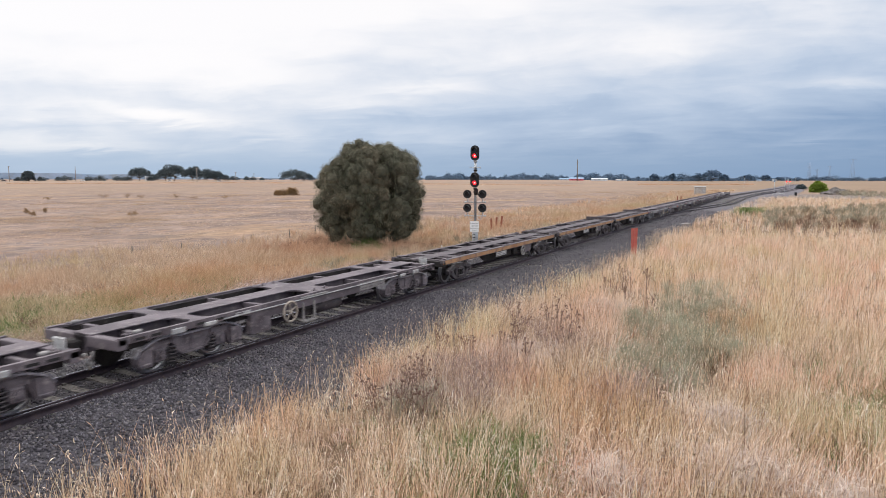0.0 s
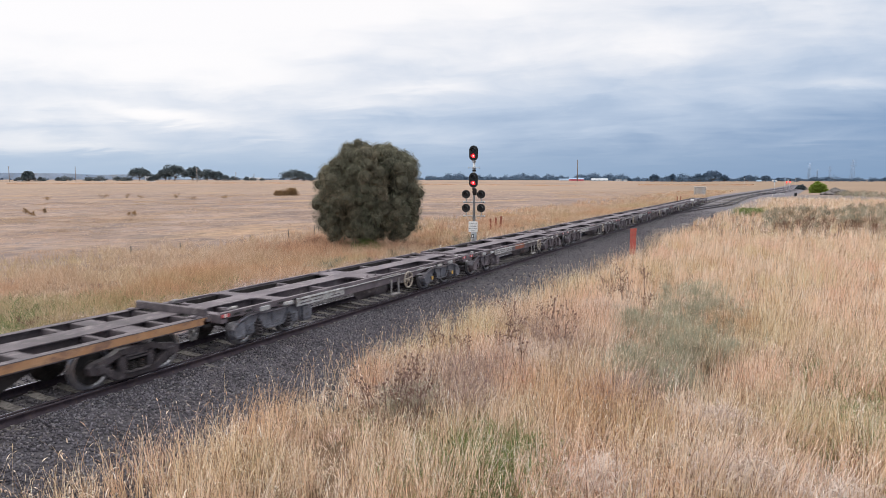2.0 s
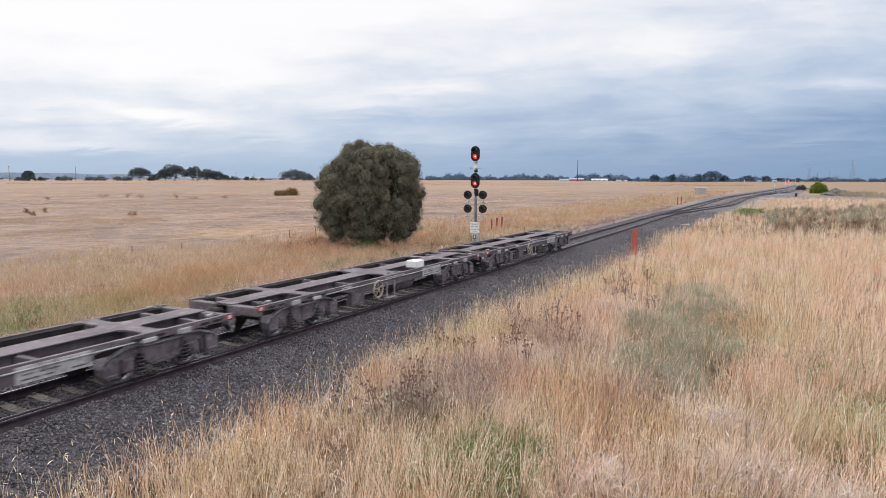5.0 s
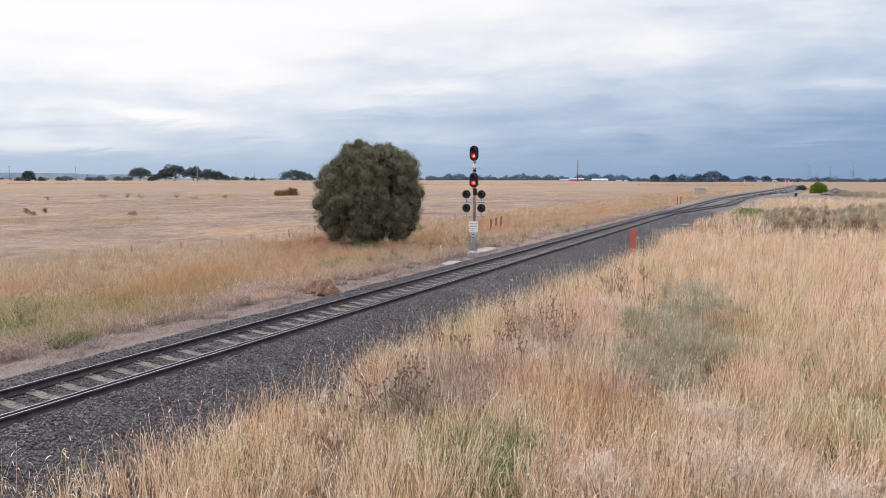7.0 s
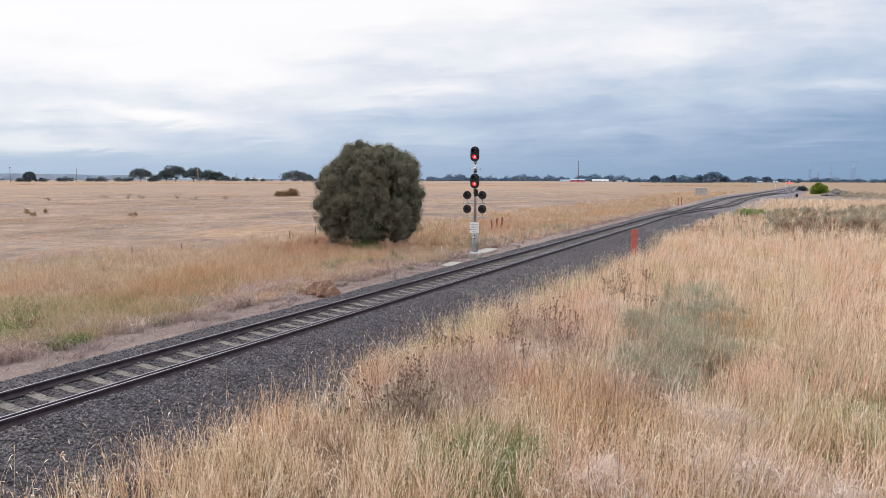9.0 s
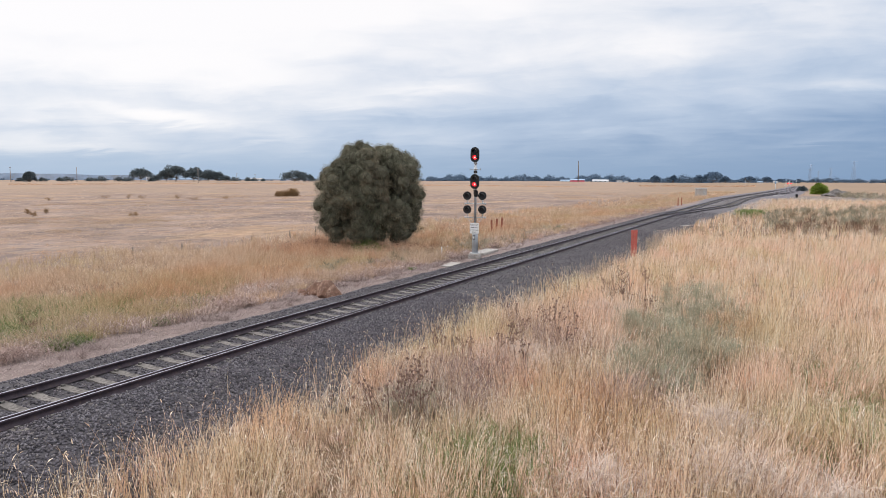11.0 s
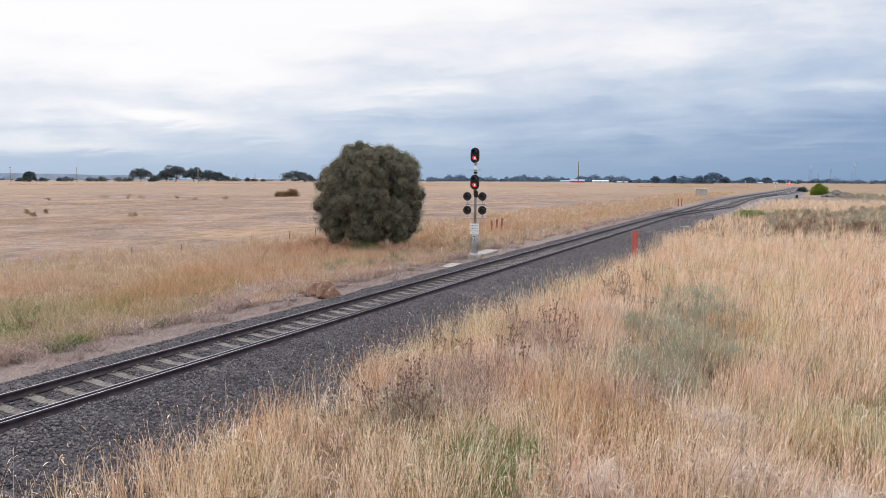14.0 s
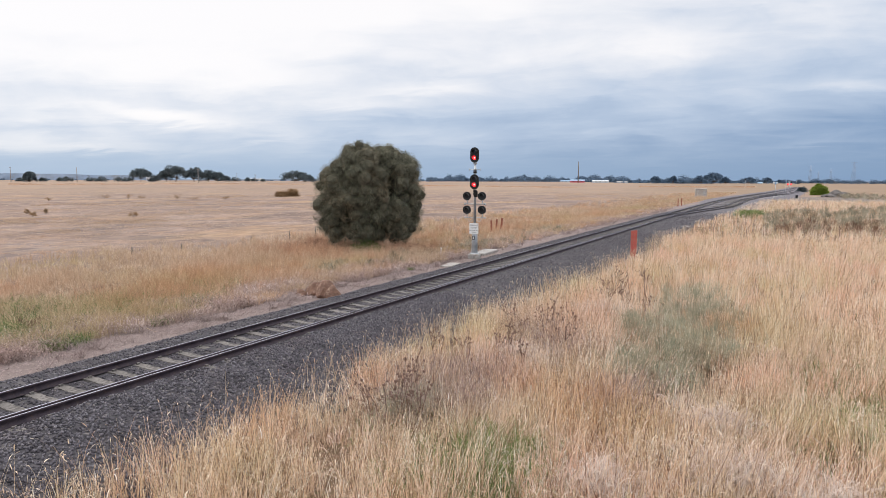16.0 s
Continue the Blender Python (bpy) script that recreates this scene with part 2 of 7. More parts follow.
M_GREENVERGE = blade("green_verge", ((0.0, (0.06, 0.10, 0.025)), (0.6, (0.120, 0.170, 0.05)), (1.0, (0.28, 0.29, 0.12))))
M_GREY = blade("grey_weed", ((0.0, (0.12, 0.125, 0.085)), (0.35, (0.31, 0.315, 0.225)), (0.8, (0.47, 0.45, 0.35)), (0.93, (0.70, 0.66, 0.52)), (1.0, (0.70, 0.62, 0.14))), ((1.0, 0.84, 0.80), 0.7), 0.9, 0.25)
M_RUSTWEED = blade("rust_weed", ((0.0, (0.11, 0.06, 0.045)), (0.6, (0.20, 0.115, 0.08)), (1.0, (0.32, 0.21, 0.14))))
M_OAK = blade("sheoak_needles", ((0.0, (0.054, 0.056, 0.041)), (0.5, (0.152, 0.153, 0.107)), (1.0, (0.385, 0.378, 0.270))), ((0.96, 0.80, 0.76), 0.95), 0.55, 0.1)
# darker than the needles: the crown's inner shade put into a colour
M_OAKCORE = surf("sheoak_dark_core", (0.046, 0.045, 0.032), (0.095, 0.090, 0.063), 4, 0.95, bump=0.04, fine=16, c3=(0.13, 0.108, 0.085), amount=0.3, spec=0.1)
# both leaf colours are lightened and blued to paint the haze of distance
M_GUM = blade("hazed_gum_leaves", ((0.0, (0.062, 0.084, 0.096)), (1.0, (0.140, 0.170, 0.180))), through=0.15)
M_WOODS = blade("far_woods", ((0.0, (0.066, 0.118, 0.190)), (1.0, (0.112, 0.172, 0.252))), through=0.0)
M_BUSH = blade("fresh_leaves", ((0.0, (0.10, 0.165, 0.02)), (1.0, (0.31, 0.38, 0.07))), through=0.3)
M_BRUSH = blade("brown_scrub", ((0.0, (0.16, 0.09, 0.04)), (1.0, (0.36, 0.23, 0.11))), through=0.2)
M_BARK = surf("bark", (0.10, 0.075, 0.055), (0.19, 0.15, 0.115), 6, 0.9, bump=0.02, fine=25)
M_BALLAST = surf("ballast_bed", (0.034, 0.031, 0.036), (0.064, 0.059, 0.067), 1.3, 0.9, bump=0.03, fine=15, c3=(0.100, 0.088, 0.087), amount=0.45, world=True)
M_SLEEPER = surf("weathered_concrete", (0.112, 0.102, 0.095), (0.190, 0.173, 0.160), 3, 0.85, bump=0.004, fine=40, c3=(0.075, 0.066, 0.063), amount=0.55, vary=0.15)
M_RAILSIDE = surf("rusty_rail", (0.038, 0.030, 0.038), (0.064, 0.049, 0.058), 4, 0.55, 0.0, bump=0.002, fine=60, c3=(0.085, 0.060, 0.052), amount=0.3, world=True, spec=0.12)
M_RAILTOP = surf("polished_rail", (0.44, 0.43, 0.52), (0.58, 0.57, 0.66), 9, 0.26, 1.0, fine=80, world=True)
M_CONC = surf("pale_concrete", (0.28, 0.262, 0.245), (0.40, 0.375, 0.35), 2.5, 0.85, bump=0.004, fine=35, c3=(0.18, 0.155, 0.14), amount=0.45)
M_ROCK = surf("brown_boulder", (0.125, 0.068, 0.048), (0.225, 0.128, 0.090), 2.2, 0.9, bump=0.03, fine=12, c3=(0.29, 0.20, 0.15), amount=0.35)
M_GALV = surf("galvanised_steel", (0.40, 0.42, 0.44), (0.54, 0.56, 0.58), 5, 0.5, 0.55, bump=0.001, fine=50, c3=(0.30, 0.31, 0.33), amount=0.3)
M_BLACK = surf("black_enamel", (0.012, 0.012, 0.013), (0.024, 0.024, 0.026), 4, 0.5, fine=40)
M_LENS = surf("unlit_lens", (0.02, 0.02, 0.022), (0.035, 0.035, 0.038), 8, 0.12, fine=60)
M_RED = glow_mat("red_lamp", (1.0, 0.02, 0.03), 2.6)
M_REDCORE = glow_mat("red_lamp_core", (1.0, 0.25, 0.22), 3.2)
M_SIGN = surf("white_sign", (0.74, 0.74, 0.73), (0.82, 0.82, 0.81), 4, 0.55, fine=30, c3=(0.62, 0.60, 0.57), amount=0.2)
M_INK = surf("sign_ink", (0.05, 0.05, 0.055), (0.09, 0.09, 0.09), 8, 0.7, fine=60)
M_REDPOST = surf("faded_red_paint", (0.42, 0.075, 0.06), (0.52, 0.12, 0.095), 5, 0.7, bump=0.003, fine=40, c3=(0.32, 0.17, 0.13), amount=0.45)
M_RUSTPOST = surf("rusted_post", (0.27, 0.085, 0.05), (0.38, 0.14, 0.085), 5, 0.8, bump=0.003, fine=40, c3=(0.2, 0.11, 0.08), amount=0.4)
M_POST = surf("grey_timber", (0.12, 0.10, 0.085), (0.22, 0.19, 0.16), 6, 0.9, bump=0.006, fine=40, stretch=(1, 1, 0.15))
M_POLE = surf("pole_timber", (0.20, 0.17, 0.15), (0.34, 0.30, 0.27), 3, 0.9, bump=0.006, fine=20, stretch=(1, 1, 0.1))
M_DECK = surf("dusty_grey_wagon_paint", (0.088, 0.073, 0.084), (0.152, 0.128, 0.144), 1.3, 0.68, bump=0.002, fine=30, c3=(0.215, 0.186, 0.192), amount=0.35)
M_OLDDECK = surf("scuffed_old_wagon_paint", (0.058, 0.048, 0.054), (0.108, 0.090, 0.100), 1.3, 0.7, bump=0.002, fine=30, c3=(0.18, 0.155, 0.16), amount=0.35)
# grime, darkened further to put the shade of undersides into the colour
M_DECKDARK = surf("grimy_shade_dark", (0.014, 0.012, 0.012), (0.032, 0.027, 0.027), 2.2, 0.8, bump=0.003, fine=30, c3=(0.075, 0.062, 0.055), amount=0.2, spec=0.25)
M_YELLOW = surf("worn_orange_stripe", (0.33, 0.165, 0.078), (0.44, 0.265, 0.150), 0.9, 0.7, bump=0.002, fine=30, c3=(0.20, 0.115, 0.085), amount=0.5)
M_BOGIE = surf("bogie_casting", (0.080, 0.066, 0.076), (0.148, 0.126, 0.140), 3, 0.6, bump=0.004, fine=40, c3=(0.25, 0.215, 0.22), amount=0.35)
# worn edge, its paleness also painting the highlight along bogie tops
M_WORN = surf("worn_highlit_edge", (0.135, 0.125, 0.145), (0.235, 0.222, 0.250), 4, 0.42, bump=0.002, fine=40, c3=(0.36, 0.35, 0.38), amount=0.3)
M_BLUEBOGIE = surf("bluish_bogie_casting", (0.10, 0.103, 0.125), (0.175, 0.178, 0.205), 3, 0.6, bump=0.004, fine=40, c3=(0.07, 0.062, 0.062), amount=0.4)
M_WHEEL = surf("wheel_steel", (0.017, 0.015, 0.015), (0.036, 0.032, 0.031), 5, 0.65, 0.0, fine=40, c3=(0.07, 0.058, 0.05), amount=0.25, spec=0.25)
M_OLDBOGIE = surf("grimy_bogie_casting", (0.036, 0.030, 0.034), (0.072, 0.061, 0.067), 3, 0.6, bump=0.004, fine=40, c3=(0.14, 0.12, 0.122), amount=0.3)
M_TREAD = surf("bright_tread", (0.26, 0.26, 0.28), (0.40, 0.40, 0.43), 9, 0.30, 0.95, fine=80)
M_CREAM = surf("cream_handwheel", (0.32, 0.275, 0.235), (0.42, 0.365, 0.31), 6, 0.65, fine=40, c3=(0.24, 0.20, 0.17), amount=0.3)
M_PALE = surf("pale_grey_panel", (0.36, 0.36, 0.365), (0.50, 0.495, 0.50), 2, 0.7, fine=30, c3=(0.22, 0.205, 0.20), amount=0.5)
M_MARKRED = surf("red_marker", (0.50, 0.05, 0.06), (0.60, 0.09, 0.09), 6, 0.6, fine=40)
M_WHITE = surf("white_paint", (0.68, 0.68, 0.68), (0.80, 0.80, 0.79), 3, 0.6, fine=30, c3=(0.55, 0.53, 0.50), amount=0.3)
M_ASPHALT = surf("grey_asphalt", (0.075, 0.074, 0.074), (0.12, 0.117, 0.113), 0.3, 0.9, bump=0.004, fine=20)
M_CARDARK = surf("dark_car_paint", (0.03, 0.032, 0.038), (0.045, 0.047, 0.054), 2, 0.3, fine=30)
M_YCAP = surf("yellow_cap", (0.55, 0.33, 0.06), (0.65, 0.42, 0.10), 6, 0.6, fine=40)
M_LOCK = surf("dusty_lock", (0.19, 0.18, 0.18), (0.30, 0.285, 0.28), 6, 0.7, fine=40)
M_THISTLE = surf("dead_thistle", (0.13, 0.078, 0.060), (0.235, 0.150, 0.118), 8, 0.9, fine=60)
M_HUT = surf("weathered_hut_wall", (0.34, 0.31, 0.28), (0.46, 0.43, 0.40), 1.2, 0.85, fine=12, c3=(0.26, 0.22, 0.19), amount=0.4)
M_ROOF = surf("dull_roof_sheet", (0.30, 0.29, 0.29), (0.40, 0.39, 0.39), 1.0, 0.6, 0.2, fine=14)
M_FARWHITE = surf("far_white_wall", (0.44, 0.47, 0.51), (0.55, 0.58, 0.61), 0.2, 0.7, fine=2)
M_FARRED = surf("far_red_wall", (0.48, 0.10, 0.13), (0.56, 0.14, 0.17), 0.2, 0.7, fine=2)
M_FARBLUE = surf("far_blue_roof", (0.22, 0.33, 0.48), (0.30, 0.42, 0.56), 0.2, 0.7, fine=2)
# pale blue base colour paints the haze over hills and pylons
M_HILL = surf("hazed_distance", (0.29, 0.39, 0.54), (0.36, 0.44, 0.56), 0.006, 1.0, fine=0.02, c3=(0.33, 0.37, 0.42), amount=0.4, spec=0.0)
M_HEAP = surf("gravel_heap", (0.105, 0.096, 0.094), (0.17, 0.152, 0.145), 1.5, 0.95, bump=0.06, fine=9)
M_STONE = blade("ballast_stones", ((0.0, (0.048, 0.044, 0.052)), (0.5, (0.098, 0.091, 0.105)), (0.9, (0.158, 0.148, 0.166)), (1.0, (0.215, 0.196, 0.192))), ((0.90, 0.84, 0.82), 0.6), 0.8, 0.0, 0.85)


def ground_material():
    """Open paddock, with litter-brown soil under the tall grass and grey-pink turf along the line (the sheet's cover attributes)."""
    m = surf("dry_ground", (0.196, 0.146, 0.124), (0.325, 0.248, 0.210), 0.10, 0.95, bump=0.05, fine=2.6, c3=(0.245, 0.180, 0.145), amount=0.55, world=True, spec=0.1)
    nt = m.node_tree
    N, L = nt.nodes.new, nt.links.new
    b = nt.nodes["Principled BSDF"]
    col = b.inputs["Base Color"].links[0].from_socket
    g = N("ShaderNodeNewGeometry")
    # golden drifts of taller stubble
    mp, t, rg, gold = N("ShaderNodeMapping"), N("ShaderNodeTexNoise"), N("ShaderNodeMapRange"), N("ShaderNodeMixRGB")
    mp.inputs["Scale"].default_value = (1.0, 0.45, 1.0)
    mp.inputs["Rotation"].default_value = (0, 0, radians(28))
    t.inputs["Scale"].default_value, t.inputs["Detail"].default_value, t.inputs["Roughness"].default_value = 0.055, 9, 0.68
    L(g.outputs["Position"], mp.inputs[0]), L(mp.outputs[0], t.inputs[0]), L(t.outputs[0], rg.inputs[0])
    rg.inputs[1].default_value, rg.inputs[2].default_value, rg.inputs[4].default_value = 0.50, 0.66, 0.75
    gold.inputs[2].default_value = (0.39, 0.268, 0.168, 1)
    L(rg.outputs[0], gold.inputs[0]), L(col, gold.inputs[1])
    col = gold.outputs[0]
    # tussocks and thin patches, grey against tan
    for size, lo, hi, dark, light in ((0.75, 0.38, 0.62, (0.70, 0.70, 0.73), (1.17, 1.15, 1.12)), (0.17, 0.39, 0.61, (0.84, 0.87, 0.91), (1.08, 1.04, 1.00))):
        mp, t, rg, tone, mul = N("ShaderNodeMapping"), N("ShaderNodeTexNoise"), N("ShaderNodeMapRange"), N("ShaderNodeMixRGB"), N("ShaderNodeMixRGB")
        mp.inputs["Rotation"].default_value, mp.inputs["Scale"].default_value = (0, 0, radians(-35)), (1.0, 0.7, 1.0)
        t.inputs["Scale"].default_value, t.inputs["Detail"].default_value, t.inputs["Roughness"].default_value = size, 8, 0.72
        L(g.outputs["Position"], mp.inputs[0]), L(mp.outputs[0], t.inputs[0]), L(t.outputs[0], rg.inputs[0])
        rg.inputs[1].default_value, rg.inputs[2].default_value = lo, hi
        tone.inputs[1].default_value, tone.inputs[2].default_value = (*dark, 1), (*light, 1)
        mul.blend_type = "MULTIPLY"
        mul.inputs[0].default_value = 1.0
        L(rg.outputs[0], tone.inputs[0]), L(col, mul.inputs[1]), L(tone.outputs[0], mul.inputs[2])
        col = mul.outputs[0]
    for attr, c1, c2, s in (("litter", (0.115, 0.078, 0.052), (0.22, 0.155, 0.105), 3.0), ("turf", (0.185, 0.146, 0.137), (0.28, 0.225, 0.210), 2.2), ("bare", (0.350, 0.258, 0.186), (0.262, 0.188, 0.140), 0.02), ("rank", (0.305, 0.222, 0.156), (0.195, 0.140, 0.100), 0.03), ("yard", (0.125, 0.112, 0.110), (0.255, 0.215, 0.185), 0.25)):
        t = N("ShaderNodeTexNoise")
        t.inputs["Scale"].default_value, t.inputs["Detail"].default_value = s, 7
        L(g.outputs["Position"], t.inputs[0])
        mx, m2, at = N("ShaderNodeMixRGB"), N("ShaderNodeMixRGB"), N("ShaderNodeAttribute")
        mx.inputs[1].default_value, mx.inputs[2].default_value = (*c1, 1), (*c2, 1)
        L(t.outputs[0], mx.inputs[0])
        at.attribute_name = attr
        L(at.outputs["Fac"], m2.inputs[0]), L(col, m2.inputs[1]), L(mx.outputs[0], m2.inputs[2])
        col = m2.outputs[0]
    L(col, b.inputs["Base Color"])
    return m


M_GROUND = ground_material()


def paler_ballast(m):
    """Paler stone further down the line (by an attribute of the bed)."""
    nt = m.node_tree
    N, L = nt.nodes.new, nt.links.new
    b = nt.nodes["Principled BSDF"]
    col = b.inputs["Base Color"].links[0].from_socket
    at, t, g, tone, mx = N("ShaderNodeAttribute"), N("ShaderNodeTexNoise"), N("ShaderNodeNewGeometry"), N("ShaderNodeMixRGB"), N("ShaderNodeMixRGB")
    at.attribute_name = "far_pale"
    t.inputs["Scale"].default_value, t.inputs["Detail"].default_value = 0.8, 8
    L(g.outputs["Position"], t.inputs[0]), L(t.outputs[0], tone.inputs[0])
    tone.inputs[1].default_value, tone.inputs[2].default_value = (0.088, 0.080, 0.092, 1), (0.165, 0.148, 0.160, 1)
    L(at.outputs["Fac"], mx.inputs[0]), L(col, mx.inputs[1]), L(tone.outputs[0], mx.inputs[2])
    L(mx.outputs[0], b.inputs["Base Color"])


paler_ballast(M_BALLAST)

# ---- building tools ----
RNG = np.random.default_rng(7)


def link(name, me, material, parent=None, label=""):
    ob = new(name, me)
    if material is not None and not me.materials:
        me.materials.append(material)
    if parent is not None:
        ob.parent = parent
    if label:
        ob["label"] = label
    return ob


def part(name, bm, material, parent=None, label=""):
    """Links a bmesh as one mesh object, under a thing or a part where one is given."""
    me = bpy.data.meshes.new(name)
    bmesh.ops.recalc_face_normals(bm, faces=bm.faces)
    bm.to_mesh(me)
    bm.free()
    return link(name, me, material, parent, label)


def empty(name, m=None):
    ob = new(name)
    ob.empty_display_size = 0.3
    if m is not None:
        ob.matrix_basis = m
    return ob


def bx(bm, lo, hi, bevel=0.0, turn=None):
    """A box from corner to corner, its edges rounded by bevel, turned about its middle by a matrix."""
    lo, hi = Vector(lo), Vector(hi)
    mid, size = (lo + hi) / 2, hi - lo
    m = Matrix.Translation(mid) @ (turn.to_4x4() if turn else Matrix()) @ Matrix.Diagonal((*size, 1))
    vs = bmesh.ops.create_cube(bm, size=1.0, matrix=m)["verts"]
    if bevel:
        es = list({e for v in vs for e in v.link_edges})
        bmesh.ops.bevel(bm, geom=es, offset=bevel, segments=1, affect="EDGES", profile=0.5)


def rod(bm, a, b, r, r2=None, n=10, caps=True):
    """A round bar from a to b."""
    a, b = Vector(a), Vector(b)
    r2 = r if r2 is None else r2
    q = (b - a).to_track_quat("Z", "Y").to_matrix()
    rings = []
    for p, rr in ((a, r), (b, r2)):
        rings.append([bm.verts.new(p + q @ Vector((rr * math.cos(2 * math.pi * i / n), rr * math.sin(2 * math.pi * i / n), 0))) for i in range(n)])
    for i in range(n):
        f = bm.faces.new((rings[0][i], rings[0][(i + 1) % n], rings[1][(i + 1) % n], rings[1][i]))
        f.smooth = True
    if caps:
        bm.faces.new(rings[0][::-1]), bm.faces.new(rings[1])


def prism(bm, outline, axis, lo, hi):
    """Extrudes a closed outline along an axis (0, 1 or 2); the outline's two numbers are the other axes in order."""
    def at(p, w):
        q = list(p)
        q.insert(axis, w)
        return Vector(q)
    A, B = [bm.verts.new(at(p, lo)) for p in outline], [bm.verts.new(at(p, hi)) for p in outline]
    n = len(outline)
    for i in range(n):
        bm.faces.new((A[i], A[(i + 1) % n], B[(i + 1) % n], B[i]))
    bm.faces.new(A[::-1]), bm.faces.new(B)


def ring(bm, c, r, tube, axis=0, n=24, k=6):
    """A torus round an axis."""
    rows = []
    for i in range(n):
        a = 2 * math.pi * i / n
        row = []
        for j in range(k):
            b = 2 * math.pi * j / k
            p = [(r + tube * math.cos(b)) * math.cos(a), (r + tube * math.cos(b)) * math.sin(a)]
            p.insert(axis, tube * math.sin(b))
            row.append(bm.verts.new(Vector(c) + Vector(p)))
        rows.append(row)
    for i in range(n):
        for j in range(k):
            f = bm.faces.new((rows[i][j], rows[(i + 1) % n][j], rows[(i + 1) % n][(j + 1) % k], rows[i][(j + 1) % k]))
            f.smooth = True


def mesh_np(name, verts, faces, tint=None):
    """A mesh from arrays: faces all with the same number of corners; tint one number a vertex."""
    me = bpy.data.meshes.new(name)
    n, k = faces.shape
    me.vertices.add(len(verts)), me.loops.add(n * k), me.polygons.add(n)
    me.vertices.foreach_set("co", np.ascontiguousarray(verts, dtype=np.float32).ravel())
    me.loops.foreach_set("vertex_index", np.ascontiguousarray(faces, dtype=np.int32).ravel())
    me.polygons.foreach_set("loop_start", np.arange(0, n * k, k, dtype=np.int32))
    if tint is not None:
        at = me.attributes.new("tint", "FLOAT", "POINT")
        at.data.foreach_set("value", np.ascontiguousarray(tint, dtype=np.float32))
    me.update(calc_edges=True)
    return me


def ribbons(line, width, side, tint):
    """Narrow blades: line (n, k, 3) centre points, width (n, k), side (n, 3) the way each blade is wide."""
    n, k, _ = line.shape
    off = side[:, None, :] * width[:, :, None] * 0.5
    v = np.stack([line - off, line + off], 2).reshape(-1, 3)
    base = (np.arange(n) * k * 2)[:, None]
    i = (np.arange(k - 1) * 2)[None, :]
    a = base + i
    f = np.stack([a, a + 1, a + 3, a + 2], -1).reshape(-1, 4)
    return v, f, np.repeat(tint, k * 2)


def gather(chunks):
    V, F, T, o = [], [], [], 0
    for v, f, t in chunks:
        V.append(v), F.append(f + o), T.append(t)
        o += len(v)
    return np.concatenate(V), np.concatenate(F), np.concatenate(T)


def waves(x, y, s):
    """Smooth pseudo-random field between about -1 and 1, period of about s metres."""
    x, y = np.asarray(x, float) / s, np.asarray(y, float) / s
    return (np.sin(2.1 * x + 1.3 * y + 0.5) + np.sin(-1.2 * x + 2.7 * y + 2.1) + np.sin(3.9 * x - 1.1 * y + 4.0) * 0.6 + np.sin(0.7 * x + 4.6 * y + 1.1) * 0.5) / 2.4


def soft_step(v, lo, hi):
    t = np.clip((np.asarray(v, float) - lo) / (hi - lo), 0, 1)
    return t * t * (3 - 2 * t)


def seen(px, dist):
    """Ground place at a distance ahead, from a bearing: px degrees to the side of the line, counted to -X."""
    a = radians(px)
    return 13.5 - math.sin(a) * dist, math.cos(a) * dist


def bearing(u):
    """Degrees to the left of +Y for a sideways share u (-1 left edge to 1 right edge) of the view."""
    return 27.22 - math.degrees(math.atan(u * 0.673))


def place(u, dist):
    return seen(bearing(u), dist)


# ---- ground: one sheet to the horizon; the rails' top is at z = 0 ----
PROFILE_X = np.array([-5000, -60, -30, -14, -6.0, -4.2, -3.0, -1.9, 2.3, 4.0, 5.2, 9, 30, 5000], float)
PROFILE_Z = np.array([-1.0, -1.0, -0.95, -0.85, -0.62, -0.52, -0.48, -0.6, -0.6, -0.5, -0.58, -0.66, -0.62, -0.62])


def ground_z(x, y):
    x, y = np.asarray(x, float), np.asarray(y, float)
    z = np.interp(x, PROFILE_X, PROFILE_Z)
    r = np.hypot(x, y)
    away = soft_step(np.abs(x), 5, 12)
    z = z + 0.07 * waves(x, y, 3.1) * away + 0.16 * waves(x, y, 17.0) * away * soft_step(np.abs(x), 10, 40)
    # the paddock climbs a little towards the far road
    return z + 1.5 * soft_step(r, 300, 1200) * soft_step(-x + 0.25 * y, -200, 300) + 2.4 * soft_step(r, 280, 680) * soft_step(-x - 0.1 * y, 40, 260)


